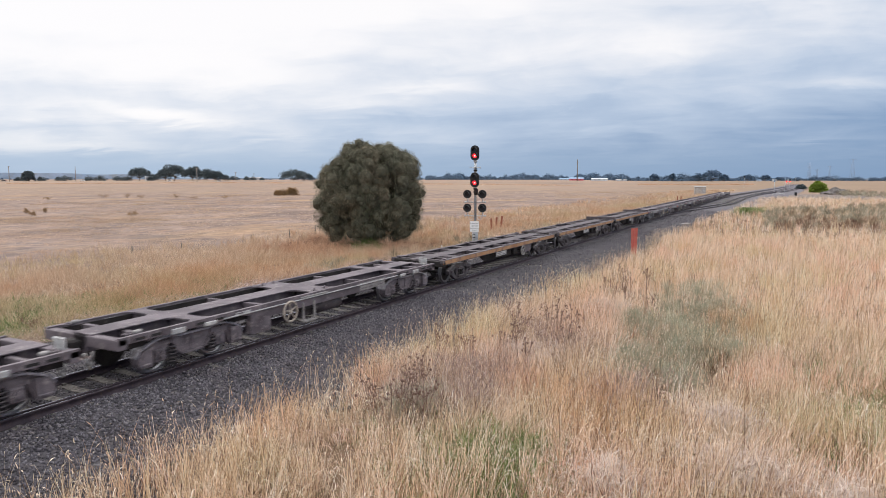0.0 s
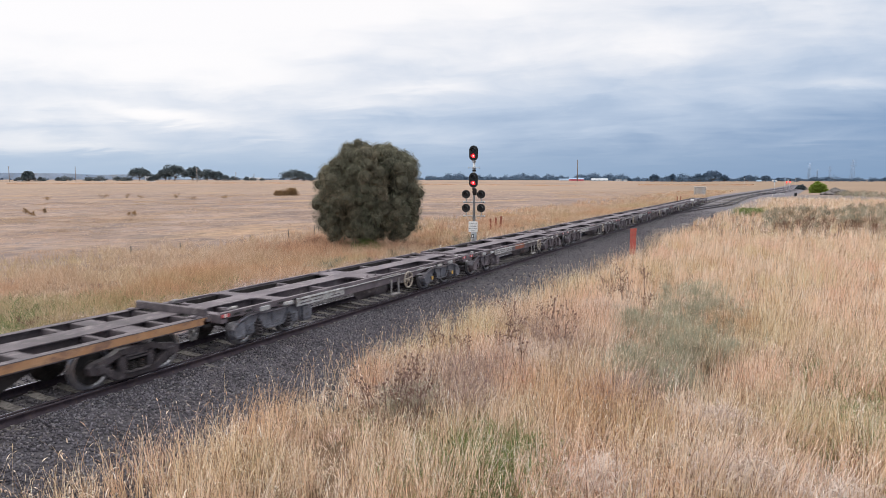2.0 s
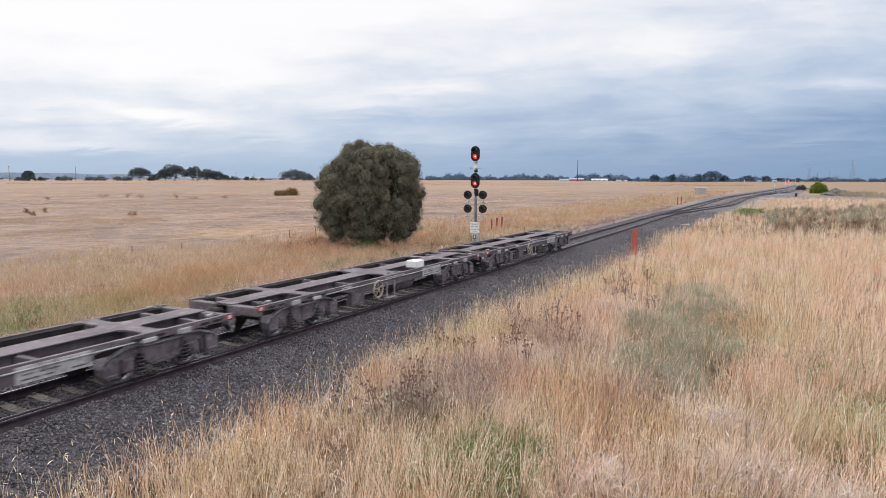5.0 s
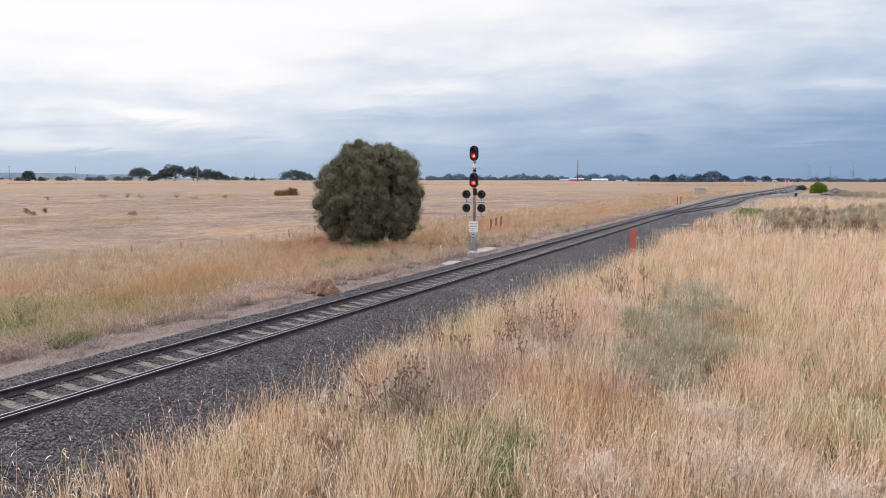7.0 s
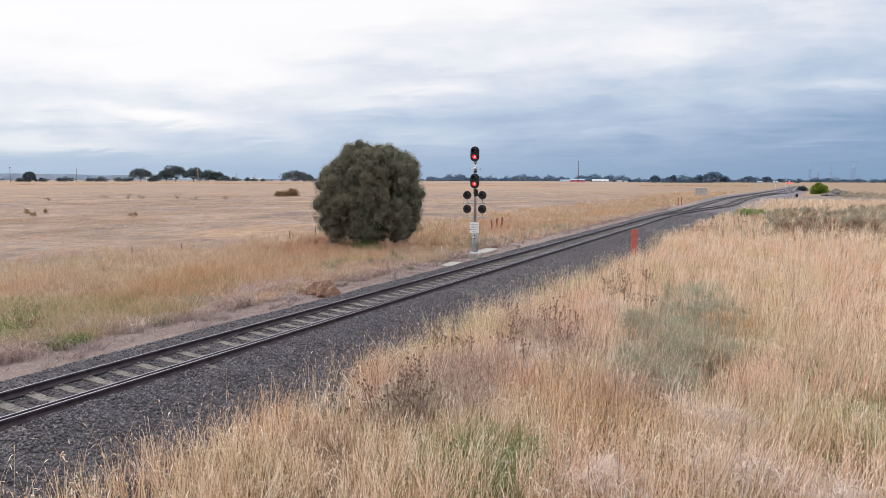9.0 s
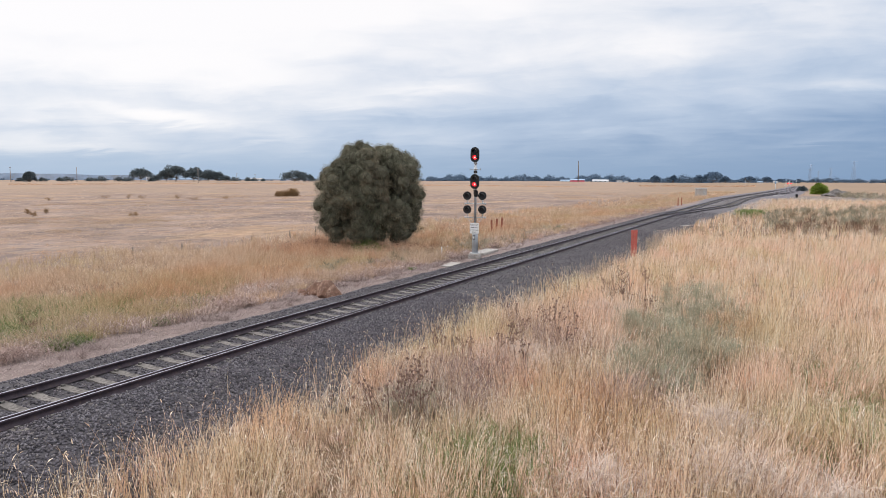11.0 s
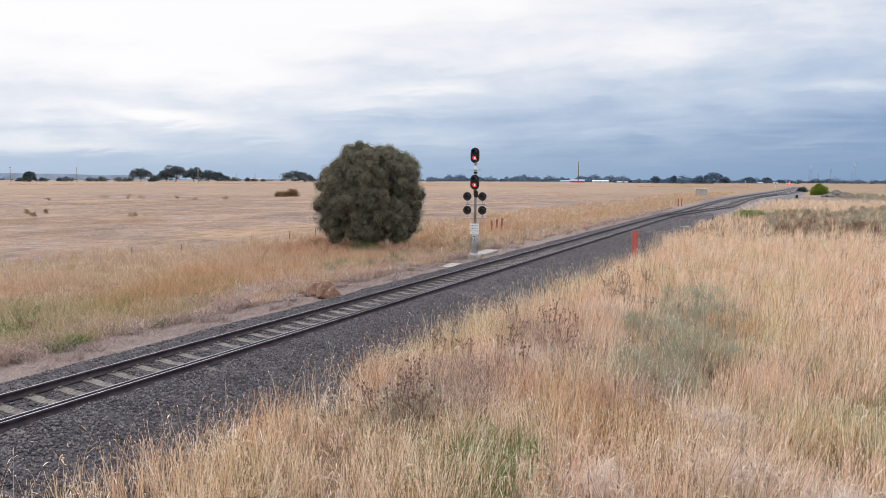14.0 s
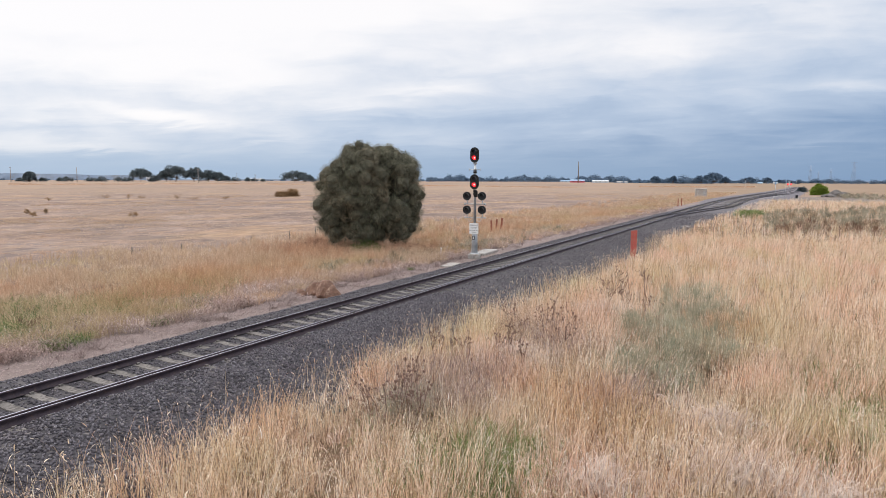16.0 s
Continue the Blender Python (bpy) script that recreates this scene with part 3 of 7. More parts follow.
def build_ground():
    def axis(near, far, step):
        a = [0.0]
        while a[-1] < far:
            a.append(a[-1] + step * max(1.0, (a[-1] / near) ** 1.5))
        return np.array(a)
    xp = axis(30, 4600, 0.9)
    xs = np.concatenate([-xp[:0:-1], xp])
    yp = axis(40, 4600, 1.2)
    yn = axis(30, 1500, 2.5)
    ys = np.concatenate([-yn[:0:-1], yp])
    X, Y = np.meshgrid(xs, ys, indexing="ij")
    v = np.stack([X, Y, ground_z(X, Y)], -1).reshape(-1, 3)
    n = len(ys)
    i, j = np.meshgrid(np.arange(len(xs) - 1), np.arange(n - 1), indexing="ij")
    a = (i * n + j).ravel()
    f = np.stack([a, a + n, a + n + 1, a + 1], -1)
    me = mesh_np("ground", v, f)
    me.shade_smooth()
    x, y = v[:, 0], v[:, 1]
    far_edge = -22 + 4 * waves(0 * x, y, 9)
    for name, cover in (("litter", soft_step(x, 3.5, 5.5) * (1 - soft_step(np.hypot(x, y), 90, 260)) + soft_step(-x, 4.5, 7.0) * soft_step(x, far_edge - 10, far_edge + 8) * 0.75 * (1 - soft_step(y, 120, 300))),
                        ("turf", soft_step(-x, 1.5, 3.0) * soft_step(x, -8.0, -5.0) * (1 - soft_step(y, 120, 260))),
                        ("bare", soft_step(np.hypot(x, y), 190, 420) * (0.66 + 0.34 * waves(x, y, 130))),
                        ("rank", soft_step(x + 0.2 * y, -10, 70) * soft_step(np.hypot(x, y), 210, 360)),
                        ("yard", soft_step(x, 8, 11) * (1 - soft_step(x, 34, 46)) * soft_step(y, 172, 186) * (1 - soft_step(y, 232, 262)))):
        me.attributes.new(name, "FLOAT", "POINT").data.foreach_set("value", np.clip(cover, 0, 1).astype(np.float32))
    tagged(link("ground", me, M_GROUND), "dry tan paddock and soil beside the line", "ground", kind="structure")


build_ground()

# ---- the railway: ballast, sleepers, three rails, a turnout ----
GAUGE, THIRD = 0.7525, 0.165        # half the distance of the standard rails; the broad rail outside the near one
SPACING, TRACK_END = 0.655, 660.0
BALLAST = ((-3.9, -0.62), (-3.1, -0.46), (-2.1, -0.22), (-1.1, -0.163), (-0.86, -0.185), (-0.62, -0.20), (0, -0.212), (0.62, -0.20), (0.80, -0.19), (1.08, -0.163), (2.0, -0.20), (2.9, -0.34), (4.3, -0.46), (5.6, -0.66))


def branch_x(y):
    """The diverging broad-gauge line's sideways shift from the main line."""
    return 4.6 * soft_step(y, 84, 138) * (1 - 0.6 * soft_step(y, 330, 520))


def curve_x(y):
    """The line runs straight past the paddock, then bends gently to the east beyond the turnout."""
    y = np.asarray(y, float)
    return 0.062 * np.logaddexp(0, (y - 180) / 9.0) * 9.0 - 0.030 * np.logaddexp(0, (y - 430) / 40.0) * 40.0


def build_ballast():
    ys = np.concatenate([np.arange(-420, 0, 6.0), np.arange(0, 60, 0.5), np.arange(60, 220, 2.0), np.arange(220, TRACK_END + 1, 20.0)])
    px, pz = zip(*BALLAST)
    xs = np.concatenate([np.linspace(px[i], px[i + 1], 5)[:-1] for i in range(len(px) - 1)] + [[px[-1]]])
    X, Y = np.meshgrid(xs, ys, indexing="ij")
    Z = np.interp(X, px, pz) + 0.018 * waves(X, Y, 0.5) + 0.02 * waves(X, Y, 1.9)
    # the formation widens under the diverging line
    X = X + np.where(X > 1.5, (branch_x(Y) + 3.0 * soft_step(Y, 130, 230) * (1 - soft_step(Y, 300, 440))) * soft_step(X, 1.5, 2.4), 0) - 3.2 * soft_step(Y, 150, 205) * soft_step(-X, 1.2, 2.2) + curve_x(Y)
    v = np.stack([X, Y, Z], -1).reshape(-1, 3)
    n = len(ys)
    i, j = np.meshgrid(np.arange(len(xs) - 1), np.arange(n - 1), indexing="ij")
    a = (i * n + j).ravel()
    me = mesh_np("ballast", v, np.stack([a, a + n, a + n + 1, a + 1], -1))
    me.shade_smooth()
    me.attributes.new("far_pale", "FLOAT", "POINT").data.foreach_set("value", soft_step(v[:, 1], 50, 150).astype(np.float32))
    tagged(link("ballast", me, M_BALLAST), "dark blue-grey crushed stone ballast bed", "ballast", kind="structure")


def build_stones():
    """Loose crushed stones lying on the bed."""
    px, pz = zip(*BALLAST)
    n1, n2, n3, n4 = 34000, 15000, 10000, 10000
    x = np.concatenate([RNG.uniform(1.0, 5.0, n1), RNG.uniform(-3.1, 4.9, n2), RNG.uniform(-3.3, 5.4, n3), RNG.uniform(-3.1, 0.7, n4)])
    y = np.concatenate([RNG.uniform(2.5, 24, n1), RNG.uniform(2.5, 62, n2), RNG.uniform(24, 105, n3), RNG.uniform(4, 32, n4)])
    near_rail = (np.abs(np.abs(x) - GAUGE) < 0.13) | (np.abs(x - GAUGE - THIRD) < 0.13)
    on_tie = (np.abs(x) < 0.95) & (np.abs((y / SPACING) % 1 - 0.5) < 0.2)
    keep = ~near_rail & ~on_tie
    x, y = x[keep], y[keep]
    n = len(x)
    z = np.interp(x, px, pz) + 0.018 * waves(x, y, 0.5) + 0.02 * waves(x, y, 1.9)
    unit = np.array([[1, 0, 0], [-1, 0, 0], [0, 1, 0], [0, -1, 0], [0, 0, 1], [0, 0, -1]], float)
    tri = np.array([[0, 2, 4], [2, 1, 4], [1, 3, 4], [3, 0, 4], [2, 0, 5], [1, 2, 5], [3, 1, 5], [0, 3, 5]])
    size = RNG.uniform(0.019, 0.040, (n, 1, 1)) * RNG.uniform(0.6, 1.25, (n, 6, 1))
    # coarser lumps stand for the bed's relief far down the line
    size *= (1 + 1.3 * soft_step(y, 25, 110))[:, None, None]
    x = x + np.where(x > 1.5, branch_x(y) * soft_step(x, 1.5, 2.4), 0) + curve_x(y)
    u = unit[None] * size + RNG.normal(0, 0.006, (n, 6, 3))
    a = RNG.uniform(0, 2 * np.pi, n)
    b = RNG.uniform(-0.9, 0.9, n)
    ca, sa, cb, sb = np.cos(a), np.sin(a), np.cos(b), np.sin(b)
    R = np.stack([np.stack([ca, -sa * cb, sa * sb], -1), np.stack([sa, ca * cb, -ca * sb], -1), np.stack([0 * a, sb, cb], -1)], 1)
    v = np.einsum("nij,nkj->nki", R, u) + np.stack([x, y, z + 0.012], -1)[:, None, :]
    f = (np.arange(n) * 6)[:, None, None] + tri[None]
    me = mesh_np("ballast_stones", v.reshape(-1, 3), f.reshape(-1, 3), np.repeat(RNG.random(n), 6))
    tagged(link("ballast_stones", me, M_STONE), "loose angular grey ballast stones beside the rails", "stones", kind="stuff")


def rail_mesh(name, path, top=False):
    """A flat-bottomed rail swept along points (x, y); top: only the polished crown of its head."""
    if top:
        prof = [(-0.017, 0.0008), (-0.011, 0.0024), (0.011, 0.0024), (0.017, 0.0008)]
    else:
        prof = [(-0.073, -0.170), (-0.073, -0.160), (-0.014, -0.138), (-0.009, -0.10), (-0.009, -0.055), (-0.034, -0.040), (-0.035, -0.010), (-0.026, -0.001),
                (0.026, -0.001), (0.035, -0.010), (0.034, -0.040), (0.009, -0.055), (0.009, -0.10), (0.014, -0.138), (0.073, -0.160), (0.073, -0.170)]
    p = np.array(path, float)
    k, n = len(prof), len(p)
    pr = np.array(prof)
    v = np.stack([p[:, None, 0] + pr[None, :, 0], np.repeat(p[:, None, 1], k, 1), np.repeat(pr[None, :, 1], n, 0)], -1).reshape(-1, 3)
    i, j = np.meshgrid(np.arange(n - 1), np.arange(k - 1), indexing="ij")
    a = (i * k + j).ravel()
    return mesh_np(name, v, np.stack([a, a + 1, a + k + 1, a + k], -1))


def build_track():
    track = tagged(empty("railway_track"), "dual-gauge railway line on pale concrete sleepers", "railway track", kind="structure")
    far = np.concatenate([np.arange(170, 330, 6), np.arange(330, TRACK_END, 20)])
    long_y = np.concatenate([[-420, -100, 0, 40, 80, 120, 150], far])
    mouth = np.concatenate([[-420, -100, 0, 40, 60, 76], np.arange(84, 150, 3), [158], far])
    for path in ([(-GAUGE + float(curve_x(y)), y) for y in long_y], [(GAUGE + float(curve_x(y)), y) for y in long_y],
                 [(GAUGE + THIRD + float(branch_x(y) + curve_x(y)), y) for y in mouth],
                 [(-GAUGE + 0.075 + float(branch_x(y) + curve_x(y)), y) for y in mouth if y > 86]):
        r = link("rail", rail_mesh("rail", path), M_RAILSIDE, track)
        link("rail_head", rail_mesh("rail_head", path, True), M_RAILTOP, r, "bright worn running surface")
    # a siding leaves the diverging line for the yard
    for e in (-0.8, 0.8):
        path = [(4.6 + e + float(curve_x(y) + 4.2 * soft_step(y, 205, 290)), y) for y in range(205, 390, 8)]
        r = link("rail", rail_mesh("rail", path), M_RAILSIDE, track)
        link("rail_head", rail_mesh("rail_head", path, True), M_RAILTOP, r, "bright worn running surface")
    bm = bmesh.new()
    prism(bm, [(-1.36, -0.33), (1.36, -0.33), (1.36, -0.195), (1.15, -0.172), (0.5, -0.172), (0.3, -0.195), (-0.3, -0.195), (-0.5, -0.172), (-1.15, -0.172), (-1.36, -0.195)], 1, -0.115, 0.115)
    for x in (-GAUGE - 0.1, -GAUGE + 0.1, GAUGE - 0.1, GAUGE + THIRD + 0.1):
        bx(bm, (x - 0.025, -0.04, -0.175), (x + 0.025, 0.04, -0.125))
    bmesh.ops.recalc_face_normals(bm, faces=bm.faces)
    me = bpy.data.meshes.new("sleeper")
    bm.to_mesh(me)
    bm.free()
    for i in range(-14, 186):
        s = link("sleeper", me, M_SLEEPER, track)
        s.location = (0.06 + 0.012 * math.sin(i * 5.1), (i + 0.5) * SPACING + 0.015 * math.sin(i * 3.7), 0.004 * math.sin(i * 2.3))
        s.rotation_euler = (0, 0, 0.006 * math.sin(i * 7.9))
    bm = bmesh.new()
    for i in range(186, 420):
        yy = (i + 0.5) * SPACING
        c = float(curve_x(yy))
        bx(bm, (c - 1.3, yy - 0.11, -0.3), (c + 1.4 + float(branch_x(yy)), yy + 0.11, -0.18))
    for i in range(-640, -14, 1):
        bx(bm, (-1.3, (i + 0.5) * SPACING - 0.11, -0.3), (1.4, (i + 0.5) * SPACING + 0.11, -0.18))
    tagged(part("far_sleepers", bm, M_SLEEPER, track), kind="stuff")
    # point motor and cover plates beside the turnout
    motor = tagged(empty("point_machine", pose(2.3, 89.0, -0.40)), "low dark steel point machine beside the turnout", "point machine")
    bm = bmesh.new()
    bx(bm, (-0.35, -0.8, 0), (0.35, 0.8, 0.22), 0.03)
    part("motor_case", bm, M_DECKDARK, motor)
    bm = bmesh.new()
    rod(bm, (-1.9, 0.1, 0.1), (-0.35, 0.1, 0.1), 0.03, n=8)
    part("throw_rod", bm, M_BOGIE, motor)
    lid = tagged(empty("pit_cover", pose(4.3, 74.6, -0.42)), "pale concrete pit cover in the ballast", "pit cover")
    bm = bmesh.new()
    bx(bm, (-0.4, -0.5, 0), (0.4, 0.5, 0.08), 0.02)
    part("cover_slab", bm, M_CONC, lid)


build_ballast()
build_track()
build_stones()


# ---- grasses ----
def stalks(x, y, h, w, bend, k=4, z=None, tint=None, spread=0.12, lean=0.0):
    """Bent upright blades from the ground; returns ribbons and the tips with their headings."""
    n = len(x)
    z = ground_z(x, y) if z is None else z
    a = RNG.uniform(0, 2 * np.pi, n)
    # a light breeze leans them towards +X
    lx, ly = np.cos(a) * bend + 0.06, np.sin(a) * bend
    s = np.linspace(0, 1, k)[None, :]
    hh = h[:, None]
    tilt = RNG.normal(0, spread, (n, 2)) + lean
    P = np.stack([x[:, None] + hh * (tilt[:, :1] * s + lx[:, None] * s ** 2.4), y[:, None] + hh * (tilt[:, 1:] * s + ly[:, None] * s ** 2.4),
                  z[:, None] - 0.03 + hh * (s - 0.35 * (bend[:, None] ** 2) * s ** 3)], -1)
    b = RNG.uniform(0, np.pi, n)
    side = np.stack([np.cos(b), np.sin(b), np.zeros(n)], -1)
    wid = w[:, None] * (1 - 0.75 * s ** 1.5)
    t = RNG.random(n) if tint is None else tint
    return ribbons(P, wid, side, t), P[:, -1], P[:, -1] - P[:, -2]


def heads(tip, way, length, w, keep):
    """Slim seed heads at the tips."""
    tip, way = tip[keep], way[keep]
    n = len(tip)
    d = way / np.linalg.norm(way, axis=1, keepdims=True)
    d[:, 2] -= RNG.uniform(0, 0.5, n)
    L = length * RNG.uniform(0.6, 1.3, n)
    s = np.array([0, 0.45, 1.0])[None, :, None]
    P = tip[:, None, :] + d[:, None, :] * L[:, None, None] * s
    P[:, :, 2] -= (L * 0.25)[:, None] * np.array([0, 0.2, 1.0])[None, :]
    b = RNG.uniform(0, np.pi, n)
    side = np.stack([np.cos(b), np.sin(b), np.zeros(n)], -1)
    wid = (w * RNG.uniform(0.7, 1.3, n))[:, None] * np.array([0.45, 1.0, 0.12])[None, :]
    return ribbons(P, wid, side, RNG.random(n))


def arcs(x, y, length, w, k=5, lift=(0.5, 1.1), tint=None, base=0.0):
    """Long dry leaves that rise and curl over."""
    n = len(x)
    a = RNG.uniform(0, 2 * np.pi, n)
    up = RNG.uniform(*lift, n)
    s = np.linspace(0, 1, k)[None, :]
    run = length[:, None] * (0.35 * s + 0.55 * s ** 2)
    rise = length[:, None] * (up[:, None] * s - (up[:, None] * 0.75 + RNG.uniform(-0.1, 0.25, n)[:, None]) * s ** 2.5)
    z = ground_z(x, y)
    P = np.stack([x[:, None] + np.cos(a)[:, None] * run, y[:, None] + np.sin(a)[:, None] * run, z[:, None] + base + rise], -1)
    b = a + np.pi / 2 + RNG.normal(0, 0.5, n)
    side = np.stack([np.cos(b), np.sin(b), RNG.normal(0, 0.3, n)], -1)
    wid = w[:, None] * (1 - 0.85 * s ** 2)
    return ribbons(P, wid, side, RNG.random(n) if tint is None else tint)


def scatter(n, x0, x1, y0, y1, keep):
    x, y = RNG.uniform(x0, x1, n), RNG.uniform(y0, y1, n)
    k = keep(x, y)
    return x[k], y[k]


def near_edge(y):
    """Where the tall grass ends towards the ballast on the camera's side."""
    y = np.asarray(y, float)
    return np.interp(y, [0, 20, 40, 47, 58, 66, 90, 123, 150, 188, 205, 231, 400], [4.6, 4.3, 5.5, 5.7, 5.0, 4.7, 5.3, 6.8, 7.4, 8.4, 17.5, 24.0, 32.0]) + 0.35 * waves(0 * y, y, 1.7)


def in_view(x, y, margin=2.0):
    """The stretch of land ahead of the path that is worth dense growth."""
    dx, dy = x - 13.4, y
    side = 0.889 * dx + 0.457 * dy
    fwd = -0.457 * dx + 0.889 * dy
    return (fwd > 5) & (np.abs(side) < fwd * 0.72 + margin)


# clearings filled with other weeds: x, y, radius
WEEDS = ((10.9, 21.5, 2.1), (10.3, 25.5, 1.6), (6.9, 11.2, 1.2), (9.5, 9.7, 0.4), (9.5, 104.6, 2.0), (11.0, 17.0, 2.0), (11.3, 15.3, 1.2))


def weedy(x, y):
    f = np.zeros_like(x)
    for cx, cy, r in WEEDS:
        f = np.maximum(f, 1 - soft_step(np.hypot(x - cx, (y - cy) * 0.8), r * 0.6, r * 1.25))
    return f


def grass_object(name, chunks, material, label):
    v, f, t = gather(chunks)
    tagged(link(name, mesh_np(name, v, f, t), material), label, "grass", kind="stuff")


def tussocks(n, per, x0, x1, y0, y1, keep, spread):
    """Places of stems, gathered in tussocks."""
    cx, cy = scatter(n, x0, x1, y0, y1, keep)
    k = len(cx)
    r = np.abs(RNG.normal(0, spread, (k, per))) * RNG.uniform(0.5, 1.6, (k, 1))
    a = RNG.uniform(0, 2 * np.pi, (k, per))
    shade = np.repeat(RNG.random(k), per)
    return (cx[:, None] + r * np.cos(a)).ravel(), (cy[:, None] + r * np.sin(a)).ravel(), shade


def build_near_grass():
    st, hd, lf, gr, old, haze = [], [], [], [], [], []
    for n, y0, y1, x1, wide, k in ((6000, 1, 24, 26, 0.95, 4), (4800, 24, 60, 50, 1.5, 3), (4500, 60, 190, 120, 3.1, 2)):
        keep = lambda x, y: (x > near_edge(y) + RNG.exponential(0.22, len(x))) & in_view(x, y) & (RNG.random(len(x)) > weedy(x, y) * 0.80) & (RNG.random(len(x)) < 0.66 + 0.55 * waves(x, y, 1.1))
        x, y, shade = tussocks(n * 4, 11, 4, x1, y0, y1, keep, 0.10 * wide ** 0.5)
        x, y, shade = x[:n * 11], y[:n * 11], shade[:n * 11]
        m = len(x)
        tall = 0.88 + 0.13 * waves(x, y, 2.3) + 0.12 * waves(x, y, 0.7)
        edge = soft_step(x - near_edge(y), -0.2, 1.2)
        h = tall * RNG.uniform(0.45, 1.2, m) * (0.72 + 0.28 * edge) * (0.72 + 0.5 * np.mod(shade * 71.3, 1.0))
        tint = np.where(RNG.random(m) < (0.27 if wide < 1.2 else 0.14), RNG.random(m) * 0.3, np.clip(0.34 + 0.46 * shade + 0.42 * RNG.random(m), 0, 1))
        (r, tip, way) = stalks(x, y, h, RNG.uniform(0.007, 0.0145, m) * wide, RNG.uniform(0.02, 0.30, m), k, tint=tint, spread=0.12, lean=np.stack([0.17 * np.sin(shade * 613.0) + 0.07 * waves(x, y, 1.7), 0.17 * np.cos(shade * 831.0)], -1))
        st.append(r)
        hd.append(heads(tip, way, 0.10 if wide < 3 else 0.14, 0.016 * wide, RNG.random(m) < (0.42 if wide < 1.2 else 0.26)))
        q = RNG.random(m) < (0.36 if wide < 1.2 else 0.16)
        j = q.sum()
        lf.append(arcs(x[q] + RNG.normal(0, 0.05, j), y[q] + RNG.normal(0, 0.05, j), RNG.uniform(0.3, 0.8, j), RNG.uniform(0.007, 0.016, j) * wide, 4 if wide < 1.5 else 3, base=0.12, tint=RNG.random(j) ** 0.8))
        q = RNG.random(m) < 0.02 + 0.16 * np.clip(waves(x, y, 1.9) - 0.4, 0, 1)
        j = q.sum()
        if wide < 3:
            gr.append(arcs(x[q], y[q], RNG.uniform(0.3, 0.8, j), RNG.uniform(0.006, 0.012, j) * wide, 4, (0.9, 1.5)))
    # single straight stems standing over the rest
    x, y = scatter(9000, 4, 24, 1, 22, lambda x, y: (x > near_edge(y) + 0.3) & in_view(x, y) & (RNG.random(len(x)) > weedy(x, y)) & (RNG.random(len(x)) < 0.35 + 0.8 * waves(x + 9, y, 1.5)))
    m = len(x)
    (r, tip, way) = stalks(x, y, RNG.uniform(0.8, 1.22, m), RNG.uniform(0.010, 0.017, m), RNG.uniform(0.02, 0.16, m), 4, tint=np.where(RNG.random(m) < 0.25, 0.25, 0.55 + 0.4 * RNG.random(m)), spread=0.07)
    st.append(r), hd.append(heads(tip, way, 0.12, 0.018, RNG.random(m) < 0.5))
    # broad bleached leaves that catch the light
    x, y = scatter(13000, 4, 24, 1, 20, lambda x, y: (x > near_edge(y) + 0.2) & in_view(x, y) & (RNG.random(len(x)) < 0.6 + 0.5 * waves(x, y, 1.3)))
    m = len(x)
    lf.append(arcs(x, y, RNG.uniform(0.16, 0.45, m), RNG.uniform(0.008, 0.016, m), 5, (0.7, 1.2), tint=0.70 + 0.30 * RNG.random(m), base=RNG.uniform(0.25, 0.62, (m, 1))))
    # matted dull litter low between the stems
    x, y = scatter(30000, 4, 24, 1, 24, lambda x, y: (x > near_edge(y) - 0.15) & in_view(x, y))
    m = len(x)
    lf.append(arcs(x, y, RNG.uniform(0.15, 0.4, m), RNG.uniform(0.006, 0.014, m), 3, (0.1, 0.6), tint=RNG.random(m) * 0.55))
    # grey-pink beaten-down patches in the grass
    for cx, cy, rad in ((11.2, 9.8, 0.9), (13.2, 11.0, 0.8), (14.4, 10.6, 1.0), (12.6, 13.2, 0.7), (7.4, 16.2, 0.8), (16.5, 14.0, 0.9), (8.0, 23.5, 1.0)):
        n = 900
        a, rr = RNG.uniform(0, 6.283, n), rad * np.abs(RNG.normal(0, 0.6, n))
        old.append(arcs(cx + 1.4 * rr * np.cos(a), cy + rr * np.sin(a), RNG.uniform(0.3, 0.7, n), RNG.uniform(0.006, 0.012, n), 4, (0.5, 1.0), tint=0.3 + 0.7 * RNG.random(n), base=RNG.uniform(0.2, 0.62, (n, 1))))
    # hazy pink-grey dead weeds round the thistles
    for cx, cy, rad, n in ((6.3, 13.3, 0.9, 1500), (7.2, 14.2, 0.9, 1300), (6.9, 11.4, 0.8, 1000), (8.0, 17.6, 1.3, 1500), (6.9, 18.9, 1.0, 1100), (10.6, 14.4, 0.9, 900), (7.8, 12.4, 0.6, 600)):
        x, y = cx + RNG.normal(0, rad * 0.6, n), cy + RNG.normal(0, rad * 0.6, n)
        haze.append(arcs(x, y, RNG.uniform(0.2, 0.5, n), RNG.uniform(0.005, 0.010, n), 4, (0.7, 1.3), tint=0.75 * RNG.random(n), base=RNG.uniform(0.2, 0.75, (n, 1))))
    # taller loose outliers on the ballast's foot
    x, y = scatter(5200, 3.0, 5.4, 2, 60, lambda x, y: (x < near_edge(y) + 0.3) & (RNG.random(len(x)) < soft_step(x - near_edge(y), -1.5, 0.2)))
    m = len(x)
    (r, tip, way) = stalks(x, y, RNG.uniform(0.4, 1.0, m), RNG.uniform(0.006, 0.011, m), RNG.uniform(0.05, 0.5, m), 4, tint=0.3 + 0.6 * RNG.random(m))
    st.append(r), hd.append(heads(tip, way, 0.13, 0.020, RNG.random(m) < 0.85))
    lf.append(arcs(x, y, RNG.uniform(0.2, 0.5, m), RNG.uniform(0.006, 0.012, m), 4))
